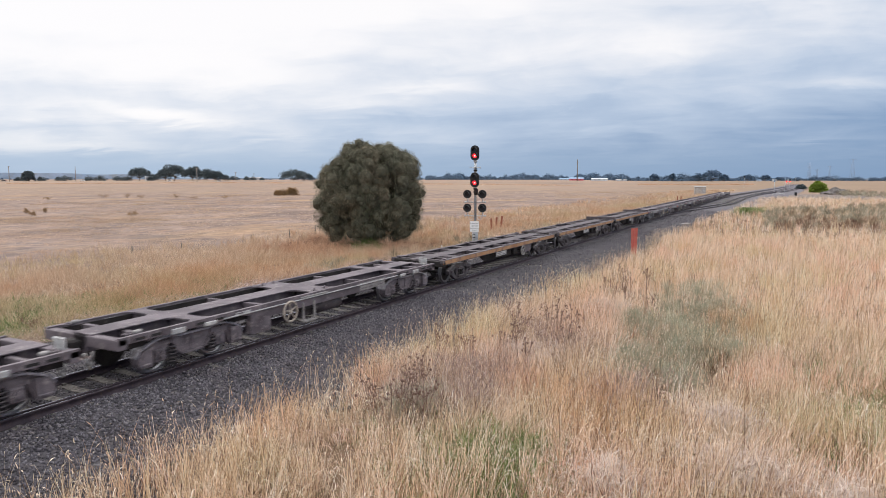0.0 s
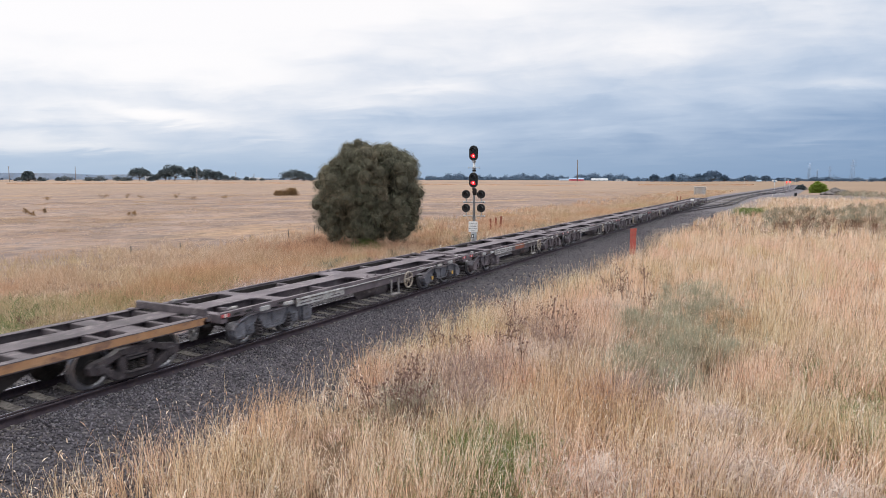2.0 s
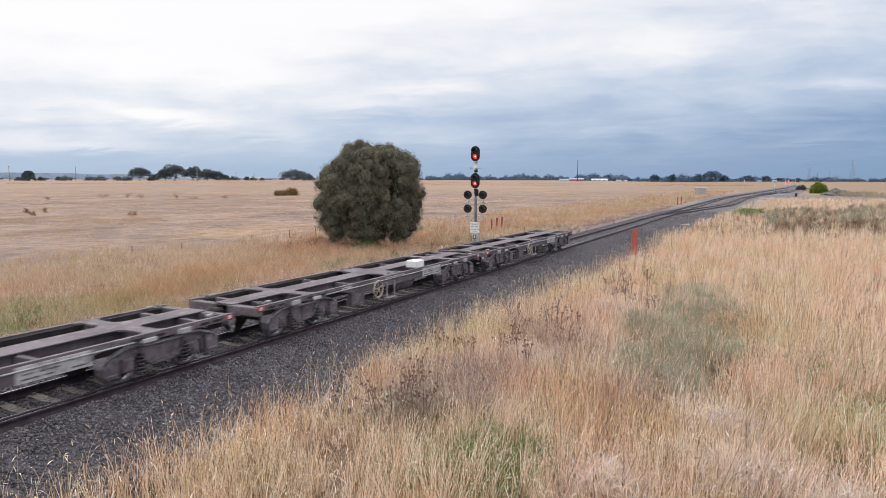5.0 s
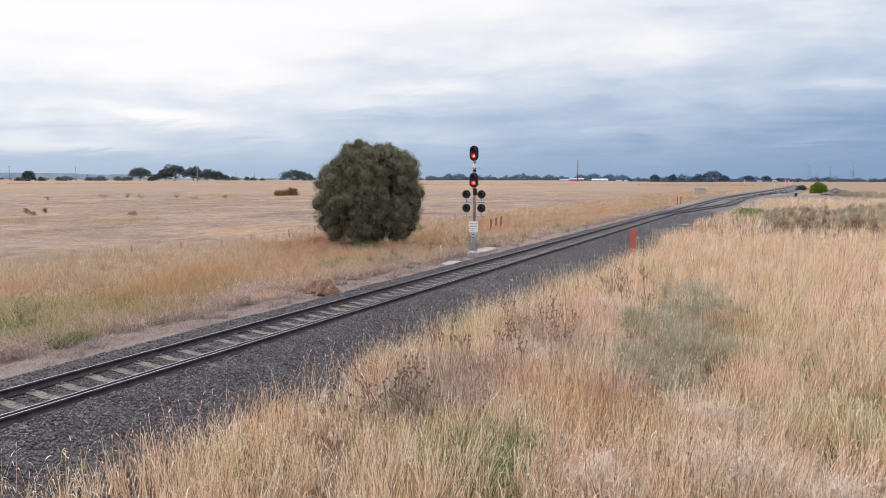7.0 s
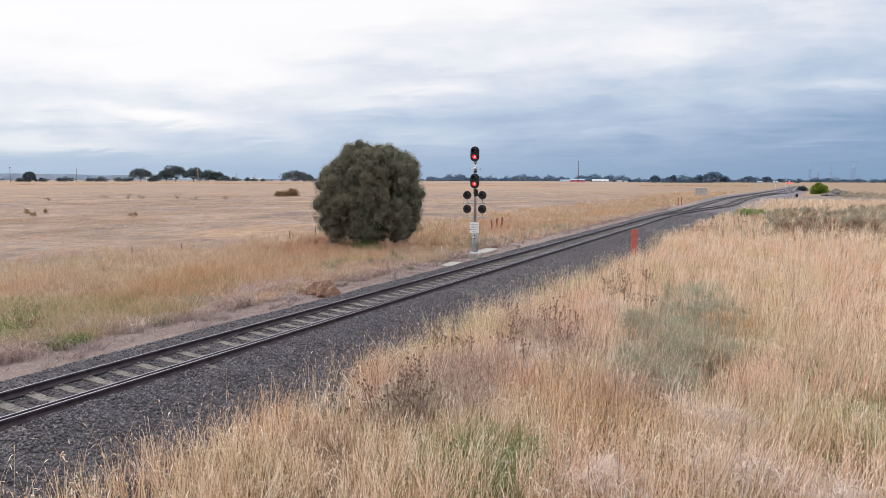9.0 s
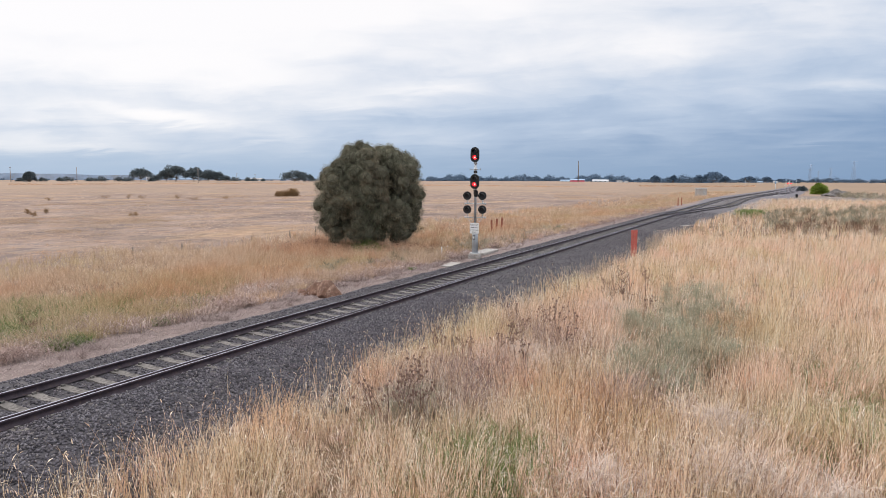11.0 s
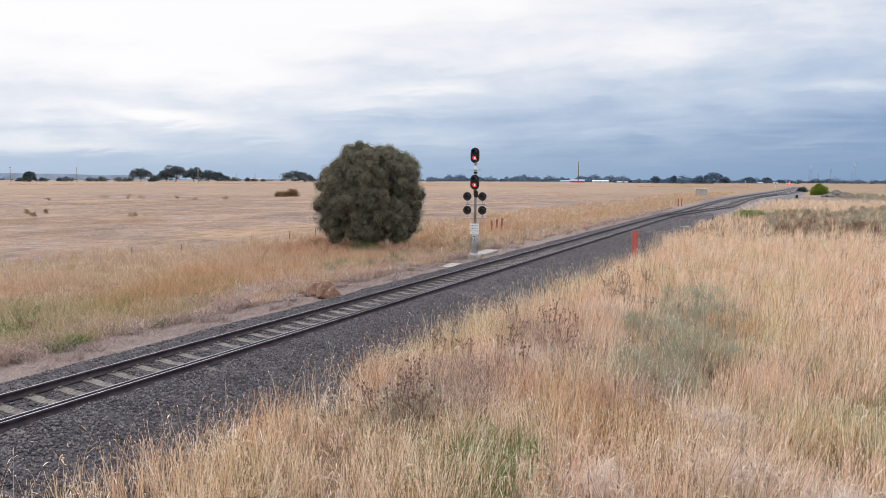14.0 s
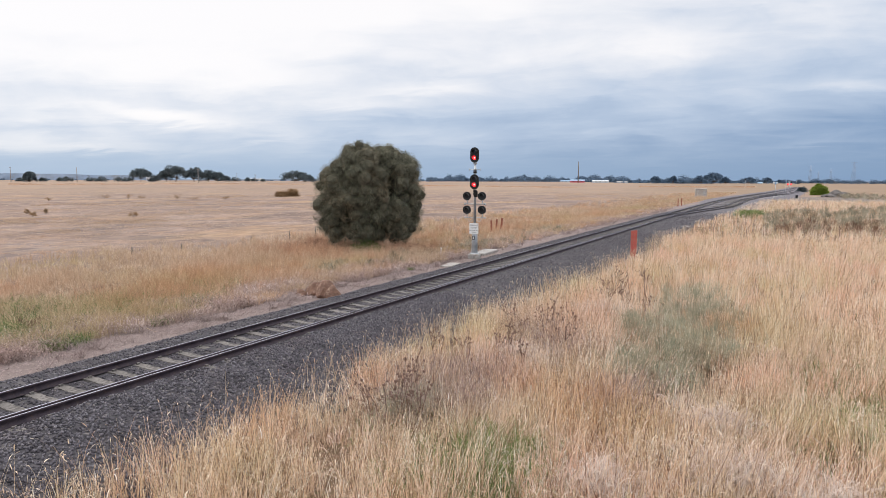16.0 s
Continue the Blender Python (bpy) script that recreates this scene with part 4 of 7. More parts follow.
    # green growth: a tuft by the near grass, a bright patch beside the turnout
    for cx, cy, rad, n, hgt, wd in ((9.3, 9.9, 0.9, 900, 0.95, 0.012), (9.0, 9.6, 1.5, 620, 0.85, 0.011), (8.4, 9.0, 0.5, 160, 0.45, 0.010), (16.2, 17.0, 2.4, 2600, 0.9, 0.012), (14.6, 13.5, 1.6, 500, 0.8, 0.010), (10.0, 8.6, 1.2, 240, 0.5, 0.010), (9.4, 103.5, 1.4, 1800, 1.45, 0.05), (6.8, 11.0, 0.8, 300, 0.4, 0.012)):
        a, rr = RNG.uniform(0, 6.283, n), rad * np.sqrt(RNG.random(n))
        gr.append(arcs(cx + rr * np.cos(a), cy + 1.5 * rr * np.sin(a), hgt * RNG.uniform(0.6, 1.3, n), wd * RNG.uniform(0.7, 1.3, n), 4, (1.0, 1.6)))
    grass_object("tall_dry_grass", st, M_STRAW, "tall straw-coloured dry grass stems")
    grass_object("grass_seed_heads", hd, M_HEAD, "pale seed heads on dry grass")
    grass_object("dry_grass_leaves", lf, M_LEAF, "curled dry leaves and litter among the stems")
    grass_object("dead_weed_haze", haze, M_PINK, "hazy pink-grey dead weeds round the thistles")
    grass_object("beaten_grass", old, M_BLEACH, "grey-pink beaten-down dry grass")
    grass_object("green_grass", gr, M_GREEN, "green blades among dry grass")


def build_far_grass():
    st, dead, gr, fl = [], [], [], []
    # tall verge between the line and the old fence
    for n, y0, y1, wide in ((5600, 4, 40, 1.2), (3900, 40, 130, 2.7), (1900, 130, 330, 4.4)):
        keep = lambda x, y: ((x < -5.35 - 0.6 * waves(0 * x, y, 1.6)) & in_view(x, y)
                             & (RNG.random(len(x)) < soft_step(x, -33 + 4 * waves(0 * x, y, 9), -12 + 4 * waves(0 * x, y, 6))) & (RNG.random(len(x)) < 0.7 + 0.45 * waves(x, y, 2.7)))
        x, y, shade = tussocks(n * 5, 10, -30, -4.3, y0, y1, keep, 0.16 * wide ** 0.5)
        x, y, shade = x[:n * 10], y[:n * 10], shade[:n * 10]
        m = len(x)
        h = (0.64 + 0.22 * waves(x, y, 4.3) + 0.12 * waves(x, y, 1.2)) * RNG.uniform(0.6, 1.25, m)
        tint = np.clip(0.18 + 0.38 * shade + 0.5 * RNG.random(m), 0, 1)
        (r, tip, way) = stalks(x, y, np.maximum(h, 0.12), RNG.uniform(0.008, 0.014, m) * wide, RNG.uniform(0.1, 0.6, m), 3, tint=tint, spread=0.2)
        st.append(r)
        q = RNG.random(m) < 0.4
        j = q.sum()
        st.append(arcs(x[q], y[q], RNG.uniform(0.3, 0.75, j), RNG.uniform(0.008, 0.015, j) * wide, 3, base=0.05, tint=tint[q]))
    # low grey-pink dead turf along the ballast
    for n, y0, y1, wide in ((44000, 4, 40, 1.25), (14000, 40, 130, 2.6)):
        x, y = scatter(n, -6.4, -2.7, y0, y1, lambda x, y: RNG.random(len(x)) < soft_step(-x, 2.7 + 0.3 * waves(0 * x, y, 1.3), 3.9))
        m = len(x)
        dead.append(arcs(x, y, RNG.uniform(0.08, 0.28, m), RNG.uniform(0.006, 0.013, m) * wide, 3, (0.15, 0.65)))
    # soft mounds of matted turf
    for n, y0, y1, per, wide in ((1100, 5, 40, 42, 1.0), (600, 40, 120, 26, 2.2)):
        x, y, shade = tussocks(n, per, -6.0, -3.1, y0, y1, lambda x, y: (RNG.random(len(x)) < 0.25 + 0.9 * waves(x, y, 0.9)) & (RNG.random(len(x)) < soft_step(-x, 2.9, 4.6)), 0.17)
        m = len(x)
        dead.append(arcs(x, y, RNG.uniform(0.25, 0.60, m), RNG.uniform(0.006, 0.012, m) * wide, 3, (0.7, 1.25), tint=np.clip(0.05 + 0.65 * shade + 0.4 * RNG.random(m), 0, 1)))
    # taller bleached tufts where turf and verge meet
    pink = []
    for n, y0, y1, wide in ((3600, 6, 40, 1.05), (1200, 40, 130, 2.6)):
        x, y, shade = tussocks(n, 26, -8.4, -5.0, y0, y1, lambda x, y: in_view(x, y) & ~((x > -6.2) & (y > 19.8) & (y < 24.5)) & (RNG.random(len(x)) < 0.42 + 0.75 * waves(x, y, 1.9)), 0.17)
        m = len(x)
        pink.append(arcs(x, y, RNG.uniform(0.35, 0.95, m), RNG.uniform(0.007, 0.014, m) * wide, 4 if wide < 2 else 3, (0.8, 1.35), tint=np.clip(0.3 * shade + 0.75 * RNG.random(m), 0, 1)))
    for cx, cy, rad, n, hgt in ((-5.9, 12.1, 0.55, 500, 0.5), (-8.0, 11.4, 1.5, 1500, 0.65), (-9.6, 12.4, 2.6, 2200, 0.7), (-5.3, 12.0, 0.5, 500, 0.5), (-5.4, 15.4, 0.25, 110, 0.45), (-8.5, 17.5, 2.2, 800, 0.7), (-12.5, 14.5, 3.5, 1500, 0.65), (-10.5, 21.0, 2.5, 500, 0.6), (-14.9, 40.0, 0.9, 700, 0.9), (-4.7, 31.5, 0.2, 120, 0.25), (-9.5, 16.5, 3.0, 600, 0.6)):
        a, rr = RNG.uniform(0, 6.283, n), rad * np.sqrt(RNG.random(n))
        gr.append(arcs(cx + rr * np.cos(a), cy + 1.4 * rr * np.sin(a), hgt * RNG.uniform(0.6, 1.3, n), 0.016 * RNG.uniform(0.7, 1.3, n), 4, (1.0, 1.6)))
    # stubble and low tussocks over the paddock, in drifts
    for n, per, x0, x1, y0, y1, wide, hgt in ((6800, 9, -110, -20, 12, 110, 1.8, 0.24), (2800, 8, -330, -40, 60, 330, 4.6, 0.30), (1000, 6, 14, 160, 120, 420, 14.0, 0.3)):
        x, y, shade = tussocks(n * 3, per, x0, x1, y0, y1, lambda x, y: in_view(x, y) & (RNG.random(len(x)) < 0.45 + 0.7 * waves(x, y, 3.6 * wide ** 0.5)), 0.16 * wide ** 0.5)
        x, y, shade = x[:n * per], y[:n * per], shade[:n * per]
        m = len(x)
        fl.append(arcs(x, y, hgt * RNG.uniform(0.5, 1.5, m), RNG.uniform(0.006, 0.012, m) * wide, 3, (0.5, 1.1), tint=np.clip(0.05 + 0.65 * shade + 0.4 * RNG.random(m), 0, 1)))
    rust = []
    for n, x0, x1, y0, y1, wide in ((1500, -20, -8.0, 33, 43, 1.8), (260, -20, -8, 48, 75, 3.6), (120, -14, -7, 17, 27, 1.8)):
        x, y, shade = tussocks(n, 16, x0, x1, y0, y1, lambda x, y: in_view(x, y) & (RNG.random(len(x)) < 0.34 + 0.6 * waves(x + 3, y, 3.1)), 0.22)
        m = len(x)
        (r, tip, way) = stalks(x, y, (0.90 + 0.2 * waves(x, y, 2.0)) * RNG.uniform(0.5, 1.2, m), RNG.uniform(0.007, 0.013, m) * wide, RNG.uniform(0.1, 0.6, m), 3, tint=np.clip(0.4 * shade + 0.6 * RNG.random(m), 0, 1), spread=0.22)
        rust.append(r)
    grass_object("rusty_verge_grass", rust, M_RUSTGRASS, "rust-orange dead grass round the tree")
    grass_object("verge_grass", st, M_VERGE, "tall tawny dry grass on the far verge")
    grass_object("dead_turf", dead, M_DEAD, "low grey-pink dead turf beside the ballast")
    grass_object("green_verge_grass", gr, M_GREENVERGE, "green grass tufts on the verge")
    # rough grass on the land outside the path's view
    rough = []
    for n, x0, x1, y0, y1 in ((9000, 5, 40, -25, 30), (5200, 5, 70, -60, 70), (5200, -50, -4.5, -70, 45)):
        x, y = scatter(n, x0, x1, y0, y1, lambda x, y: ~in_view(x, y, 0.0))
        m = len(x)
        rough.append(arcs(x, y, RNG.uniform(0.4, 1.0, m), RNG.uniform(0.02, 0.05, m), 3, (0.8, 1.4)))
    x, y, shade = tussocks(3600, 12, 5, 28, -9, 14, lambda x, y: ~in_view(x, y, 1.5) & (x > near_edge(y)), 0.16)
    m = len(x)
    rough.append(stalks(x, y, RNG.uniform(0.5, 1.05, m), RNG.uniform(0.010, 0.020, m), RNG.uniform(0.1, 0.4, m), 3, tint=np.clip(0.25 + 0.4 * shade + 0.4 * RNG.random(m), 0, 1), spread=0.2)[0])
    grass_object("rough_grass", rough, M_STRAW, "rough dry grass on open land beside the line")
    grass_object("bleached_tufts", pink, M_PINK, "fuzzy pink-grey bleached tufts where turf meets verge")
    drift = []
    for u0, u1, d0, d1, n, wide in ((-0.92, -0.34, 150, 172, 420, 4.5), (-0.62, -0.28, 205, 240, 260, 6.0), (-1.02, -0.62, 92, 104, 260, 3.0), (-0.80, -0.40, 108, 122, 160, 3.2), (-1.0, -0.5, 74, 84, 150, 2.4), (-0.2, 0.2, 120, 170, 200, 4.0), (0.25, 0.58, 190, 300, 1100, 3.4)):
        u, d = RNG.uniform(u0, u1, n), RNG.uniform(d0, d1, n) * (1 + 0.05 * np.sin(9 * RNG.random(n)))
        c = np.array([place(float(a), float(b)) for a, b in zip(u, d)])
        c = c[RNG.random(n) < 0.55 + 0.6 * waves(c[:, 0], c[:, 1], 9.0)]
        per = 26
        x = (c[:, :1] + RNG.normal(0, 0.8, (len(c), per))).ravel()
        y = (c[:, 1:] + RNG.normal(0, 0.8, (len(c), per))).ravel()
        m = len(x)
        drift.append(arcs(x, y, RNG.uniform(0.25, 0.6, m), RNG.uniform(0.007, 0.013, m) * wide * 0.75, 3, (0.55, 1.1), tint=RNG.random(m)))
    grass_object("golden_drifts", drift, M_DRIFT, "drifts of taller golden grass in the paddock")
    grass_object("paddock_stubble", fl, M_FIELD, "short dry stubble over the paddock")


build_near_grass()
build_far_grass()


# ---- plants ----
def tufts(centres, radii, per, length, w, droop, rng, up=0.25, k=3, shell=0.55, share=0.6):
    """Fine drooping strands in many clumps; centres (n, 3), radii (n,)."""
    n = len(centres)
    c = np.repeat(centres, per, 0)
    r = np.repeat(radii, per)
    d = rng.normal(0, 1, (n * per, 3))
    d[:, 2] += up
    d /= np.linalg.norm(d, axis=1, keepdims=True)
    start = c + d * (r * (shell + (1 - shell) * rng.random(n * per)))[:, None]
    L = length * rng.uniform(0.6, 1.3, n * per)
    s = np.linspace(0, 1, k)[None, :]
    P = start[:, None, :] + d[:, None, :] * (L[:, None] * s * 0.7)[:, :, None]
    P[:, :, 2] -= (L[:, None] * droop * s ** 1.7)
    b = rng.uniform(0, np.pi, n * per)
    side = np.stack([np.cos(b), np.sin(b), rng.normal(0, 0.3, n * per)], -1)
    wid = w * rng.uniform(0.7, 1.3, n * per)[:, None] * (1 - 0.7 * s)
    # strands of one clump share a shade
    t = np.clip(np.repeat(rng.random(n), per) * share + rng.random(n * per) * (1 - share), 0, 1)
    return ribbons(P, wid, side, t)


def limb(bm, pts, r0, r1, n=7):
    for i in range(len(pts) - 1):
        a, b = r0 + (r1 - r0) * i / (len(pts) - 1), r0 + (r1 - r0) * (i + 1) / (len(pts) - 1)
        rod(bm, pts[i], pts[i + 1], a, b, n)


def build_sheoak():
    rng = np.random.default_rng(21)
    cx, cy = -14.15, 41.5
    z0 = float(ground_z(cx, cy))
    tree = tagged(empty("sheoak_tree", pose(cx, cy, z0)), "broad round grey-green she-oak with drooping foliage to the ground", "tree")
    bm = bmesh.new()
    limb(bm, [(0, 0, -0.2), (0.1, 0.05, 0.8), (0.05, 0.1, 1.7)], 0.34, 0.24, 10)
    for i in range(13):
        a, e = i * 2.4, rng.uniform(0.15, 1.2)
        L = rng.uniform(2.4, 3.4)
        base = Vector((0.05, 0.08, rng.uniform(0.6, 1.7)))
        p1 = base + Vector((math.cos(a) * math.cos(e), math.sin(a) * math.cos(e), math.sin(e))) * L * 0.5
        p2 = p1 + Vector((math.cos(a + 0.2) * math.cos(e), math.sin(a + 0.2) * math.cos(e), math.sin(e) * 0.8)) * L * 0.5
        limb(bm, [base, p1, p2], 0.12, 0.045, 6)
        for j in range(3):
            q = p1.lerp(p2, 0.3 + 0.3 * j)
            w = q + Vector((rng.normal(0, 0.6), rng.normal(0, 0.6), rng.uniform(0.1, 0.9)))
            limb(bm, [q, w], 0.04, 0.015, 5)
    part("trunk", bm, M_BARK, tree, "dark furrowed trunk and limbs")
    # crown: packed round lobes over a squat dome whose skirt hangs to the ground
    hz = np.array([0.7, 1.1, 2.0, 3.5, 5.1, 6.2, 6.75, 7.05, 7.2, 7.25])
    hr = np.array([2.40, 2.82, 3.3, 3.55, 3.50, 3.12, 2.76, 2.3, 1.55, 0.4])
    u = np.linspace(0, 1, 600)
    pz, pr = np.interp(u, np.linspace(0, 1, len(hz)), hz), np.interp(u, np.linspace(0, 1, len(hz)), hr)
    run = np.cumsum(np.hypot(np.gradient(pz), np.gradient(pr)) * (pr + 0.2))
    cs, rs = [], []
    BIG, SMALL = 200, 260
    for count, lo, hi, out, turn in ((BIG, 0.40, 0.72, 0.98, 0.0), (SMALL, 0.20, 0.40, 1.09, 1.1)):
        for i in range(count):
            way = (i + 0.5) / count * run[-1]
            z, rad = float(np.interp(way, run, pz)), float(np.interp(way, run, pr))
            az = i * 2.39996 + turn + rng.normal(0, 0.22)
            rad *= out * rng.uniform(0.90, 1.05) * (1 + 0.05 * math.sin(3 * az + 1.0) + 0.03 * math.sin(7 * az + z * 1.7))
            # the hem of the skirt is ragged, with openings over the stems
            hem = 0.55 * float(soft_step(-z, -1.9, -0.7)) * (0.6 + math.sin(5.3 * az + 0.4) + 0.5 * math.sin(11 * az))
            p = np.array([math.cos(az) * rad, math.sin(az) * rad, z + rng.normal(0, 0.16) + max(hem, 0.0)])
            p[:2] += np.array([0.889, 0.457]) * 0.28 * float(soft_step(z, 5.2, 7.0))
            # a lower shoulder on one side
            p[2] -= 0.5 * float(soft_step(-(0.889 * p[0] + 0.457 * p[1]), 1.5, 2.2)) * float(soft_step(z, 5.2, 6.5))
            cs.append(p), rs.append(rng.uniform(lo, hi))
    C, Rr = np.array(cs), np.array(rs)
    # solid dark lump added inside every lobe, painting the shade behind the needles
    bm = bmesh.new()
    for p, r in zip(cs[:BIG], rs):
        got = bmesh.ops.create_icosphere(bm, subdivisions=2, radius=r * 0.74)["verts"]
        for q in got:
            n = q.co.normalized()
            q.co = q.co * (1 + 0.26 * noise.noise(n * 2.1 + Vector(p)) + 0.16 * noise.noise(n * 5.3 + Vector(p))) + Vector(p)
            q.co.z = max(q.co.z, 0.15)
    # larger lumps added in the middle to block the view through the crown
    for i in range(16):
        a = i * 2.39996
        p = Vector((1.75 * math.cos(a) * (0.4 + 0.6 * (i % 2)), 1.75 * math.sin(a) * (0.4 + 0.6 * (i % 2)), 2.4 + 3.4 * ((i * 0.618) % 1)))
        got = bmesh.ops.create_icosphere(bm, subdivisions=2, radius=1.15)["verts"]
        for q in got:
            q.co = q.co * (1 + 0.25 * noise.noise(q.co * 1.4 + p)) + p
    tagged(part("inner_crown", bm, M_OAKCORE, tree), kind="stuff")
    core = []
    for _ in range(130):
        q = rng.normal(0, 1, 3)
        q /= np.linalg.norm(q)
        core.append((q[0] * 2.7, q[1] * 2.7, 4.0 + q[2] * 2.9))
    core = np.array(core)
    # needles hang dense from every lobe, sprays bud out of it
    d = rng.normal(0, 1, (BIG, 14, 3))
    d[:, :, 2] += 0.35
    d /= np.linalg.norm(d, axis=2, keepdims=True)
    bud = (C[:BIG, None, :] + d * (Rr[:BIG, None, None] * rng.uniform(0.80, 1.06, (BIG, 14, 1)))).reshape(-1, 3)
    v, f, t = gather([tufts(C[:BIG], Rr[:BIG], 560, 0.10, 0.020, 0.20, rng, up=0.35, k=2, shell=0.72, share=0.5),
                      tufts(C[:BIG], Rr[:BIG], 300, 0.19, 0.014, 0.85, rng, up=0.5, k=3, shell=0.80, share=0.35),
                      tufts(C[BIG:], Rr[BIG:], 260, 0.13, 0.016, 0.45, rng, up=0.4, k=2, shell=0.45, share=0.5),
                      tufts(bud, rng.uniform(0.08, 0.17, len(bud)), 20, 0.12, 0.015, 0.15, rng, up=0.8, k=2, shell=0.2),
                      tufts(core, np.full(len(core), 0.9), 110, 0.3, 0.10, 0.4, rng, k=2, shell=0.3)])
    v[:, 2] = np.maximum(v[:, 2], 0.12)
    link("crown", mesh_np("crown", v, f, t), M_OAK, tree, "dense drooping grey-green needles")


def leafy(name, label, x, y, w, h, material, seed, clumps=26, per=90, leaf=0.22, low=0.25, category="tree", group="", z=None, lw=None):
    """A tree or shrub: trunk, forked limbs, and a crown of leaf sprays in uneven clumps with gaps."""
    rng = np.random.default_rng(seed)
    z = float(ground_z(x, y)) if z is None else z
    tree = tagged(empty(name, pose(x, y, z)), label, category, group)
    bm = bmesh.new()
    fork = Vector((0, 0, h * low))
    limb(bm, [(0, 0, -0.2), fork * 0.5 + Vector((rng.normal(0, 0.02 * h), 0, 0)), fork], 0.028 * h, 0.02 * h, 7)
    cs, rs = [], []
    arms = 7
    for i in range(arms):
        a = i * 2.4 + rng.uniform(-0.4, 0.4)
        r = rng.uniform(0.45, 0.95) * w / 2
        tip = Vector((math.cos(a) * r, math.sin(a) * r, h * rng.uniform(low + (1 - low) * 0.45, 0.92)))
        mid = fork.lerp(tip, 0.5) + Vector((0, 0, 0.05 * h))
        limb(bm, [fork, mid, tip], 0.012 * h, 0.004 * h, 5)
        for j in range(max(1, clumps // arms)):
            o = rng.normal(0, 1, 3) * np.array([0.16 * w, 0.16 * w, 0.09 * h])
            cs.append(np.array(tip.lerp(mid, rng.uniform(0, 0.6))) + o), rs.append(rng.uniform(0.5, 1.0) * min(0.16 * w, 0.20 * h))
    part("trunk", bm, M_BARK, tree)
    v, f, t = tufts(np.array(cs), np.array(rs), per, leaf, leaf * 0.8 if lw is None else lw, 0.25, rng, 0.2, 2, 0.2)
    v[:, 2] = np.minimum(v[:, 2], h) if h > 2 else v[:, 2]
    v[:, 2] = np.maximum(v[:, 2], 0.02 * h)
    link("crown", mesh_np("crown", v, f, t), material, tree)
    return tree


def gum(label, x, y, w, h, material, seed, group, bare=0.38, lobes=44):
    """A spreading gum: bare forked trunk, limbs rising outwards, a flat-bottomed umbrella of small leaf clumps with gaps."""
    rng = np.random.default_rng(seed)
    tree = tagged(empty("gum_tree", pose(x, y, float(ground_z(x, y)), 0, 0, float(rng.uniform(0, 360)))), label, "tree", group)
    bm = bmesh.new()
    fork = Vector((rng.normal(0, 0.03 * h), rng.normal(0, 0.03 * h), h * bare * 0.6))
    limb(bm, [(0, 0, -0.5), fork * 0.55, fork], 0.036 * h, 0.026 * h, 7)
    cs, rs = [], []
    for i in range(lobes):
        a, q = i * 2.39996 + rng.normal(0, 0.3), math.sqrt((i + 0.6) / lobes) * rng.uniform(0.88, 1.06)
        rise = math.sqrt(max(0.0, 1 - min(q, 1) ** 2))
        c = Vector((math.cos(a) * q * w * 0.44, math.sin(a) * q * w * 0.44, h * (bare + 0.02 + (0.84 - bare) * rise * rng.uniform(0.55, 1.0))))
        cs.append(np.array(c)), rs.append(rng.uniform(0.75, 1.2) * 0.125 * min(w, 1.8 * h))
        if i % 3 == 0:
            limb(bm, [fork, fork.lerp(c, 0.55) + Vector((0, 0, -0.05 * h)), c], 0.016 * h, 0.005 * h, 5)
    part("trunk", bm, M_BARK, tree)
    v, f, t = tufts(np.array(cs), np.array(rs), 150, 0.055 * h + 0.25, 0.042 * h + 0.2, 0.15, rng, 0.35, 2, 0.25)
    v[:, 2] = np.maximum(v[:, 2], 0.03 * h)
    link("crown", mesh_np("crown", v, f, t), material, tree)


def shrub(name, label, x, y, w, h, material, seed, clumps=40, per=120, leaf=0.3, lw=0.2, category="shrub", group=""):
    """A round bush, leafy to the ground: short stems and clumps over a dome."""
    rng = np.random.default_rng(seed)
    b = tagged(empty(name, pose(x, y, float(ground_z(x, y)))), label, category, group)
    bm = bmesh.new()
    for i in range(7):
        a = i * 0.9
        limb(bm, [(0, 0, -0.1), (0.12 * w * math.cos(a), 0.12 * w * math.sin(a), h * 0.3), (0.3 * w * math.cos(a), 0.3 * w * math.sin(a), h * 0.62)], 0.02 * h, 0.006 * h, 5)
    part("stems", bm, M_BARK, b)
    cs, rs = [], []
    for _ in range(clumps):
        d = rng.normal(0, 1, 3)
        d /= np.linalg.norm(d)
        f = rng.uniform(0.45, 0.86)
        cs.append(np.array([d[0] * w * 0.5 * f, d[1] * w * 0.5 * f, h * (0.12 + 0.74 * abs(d[2]) * f / 0.86)])), rs.append(rng.uniform(0.7, 1.2) * 0.13 * min(w, 2 * h))
    v, f, t = tufts(np.array(cs), np.array(rs), per, leaf, lw, 0.2, rng, 0.2, 2, 0.4)
    v[:, 2] = np.maximum(v[:, 2], 0.0)
    link("foliage", mesh_np("foliage", v, f, t), material, b)
    return b


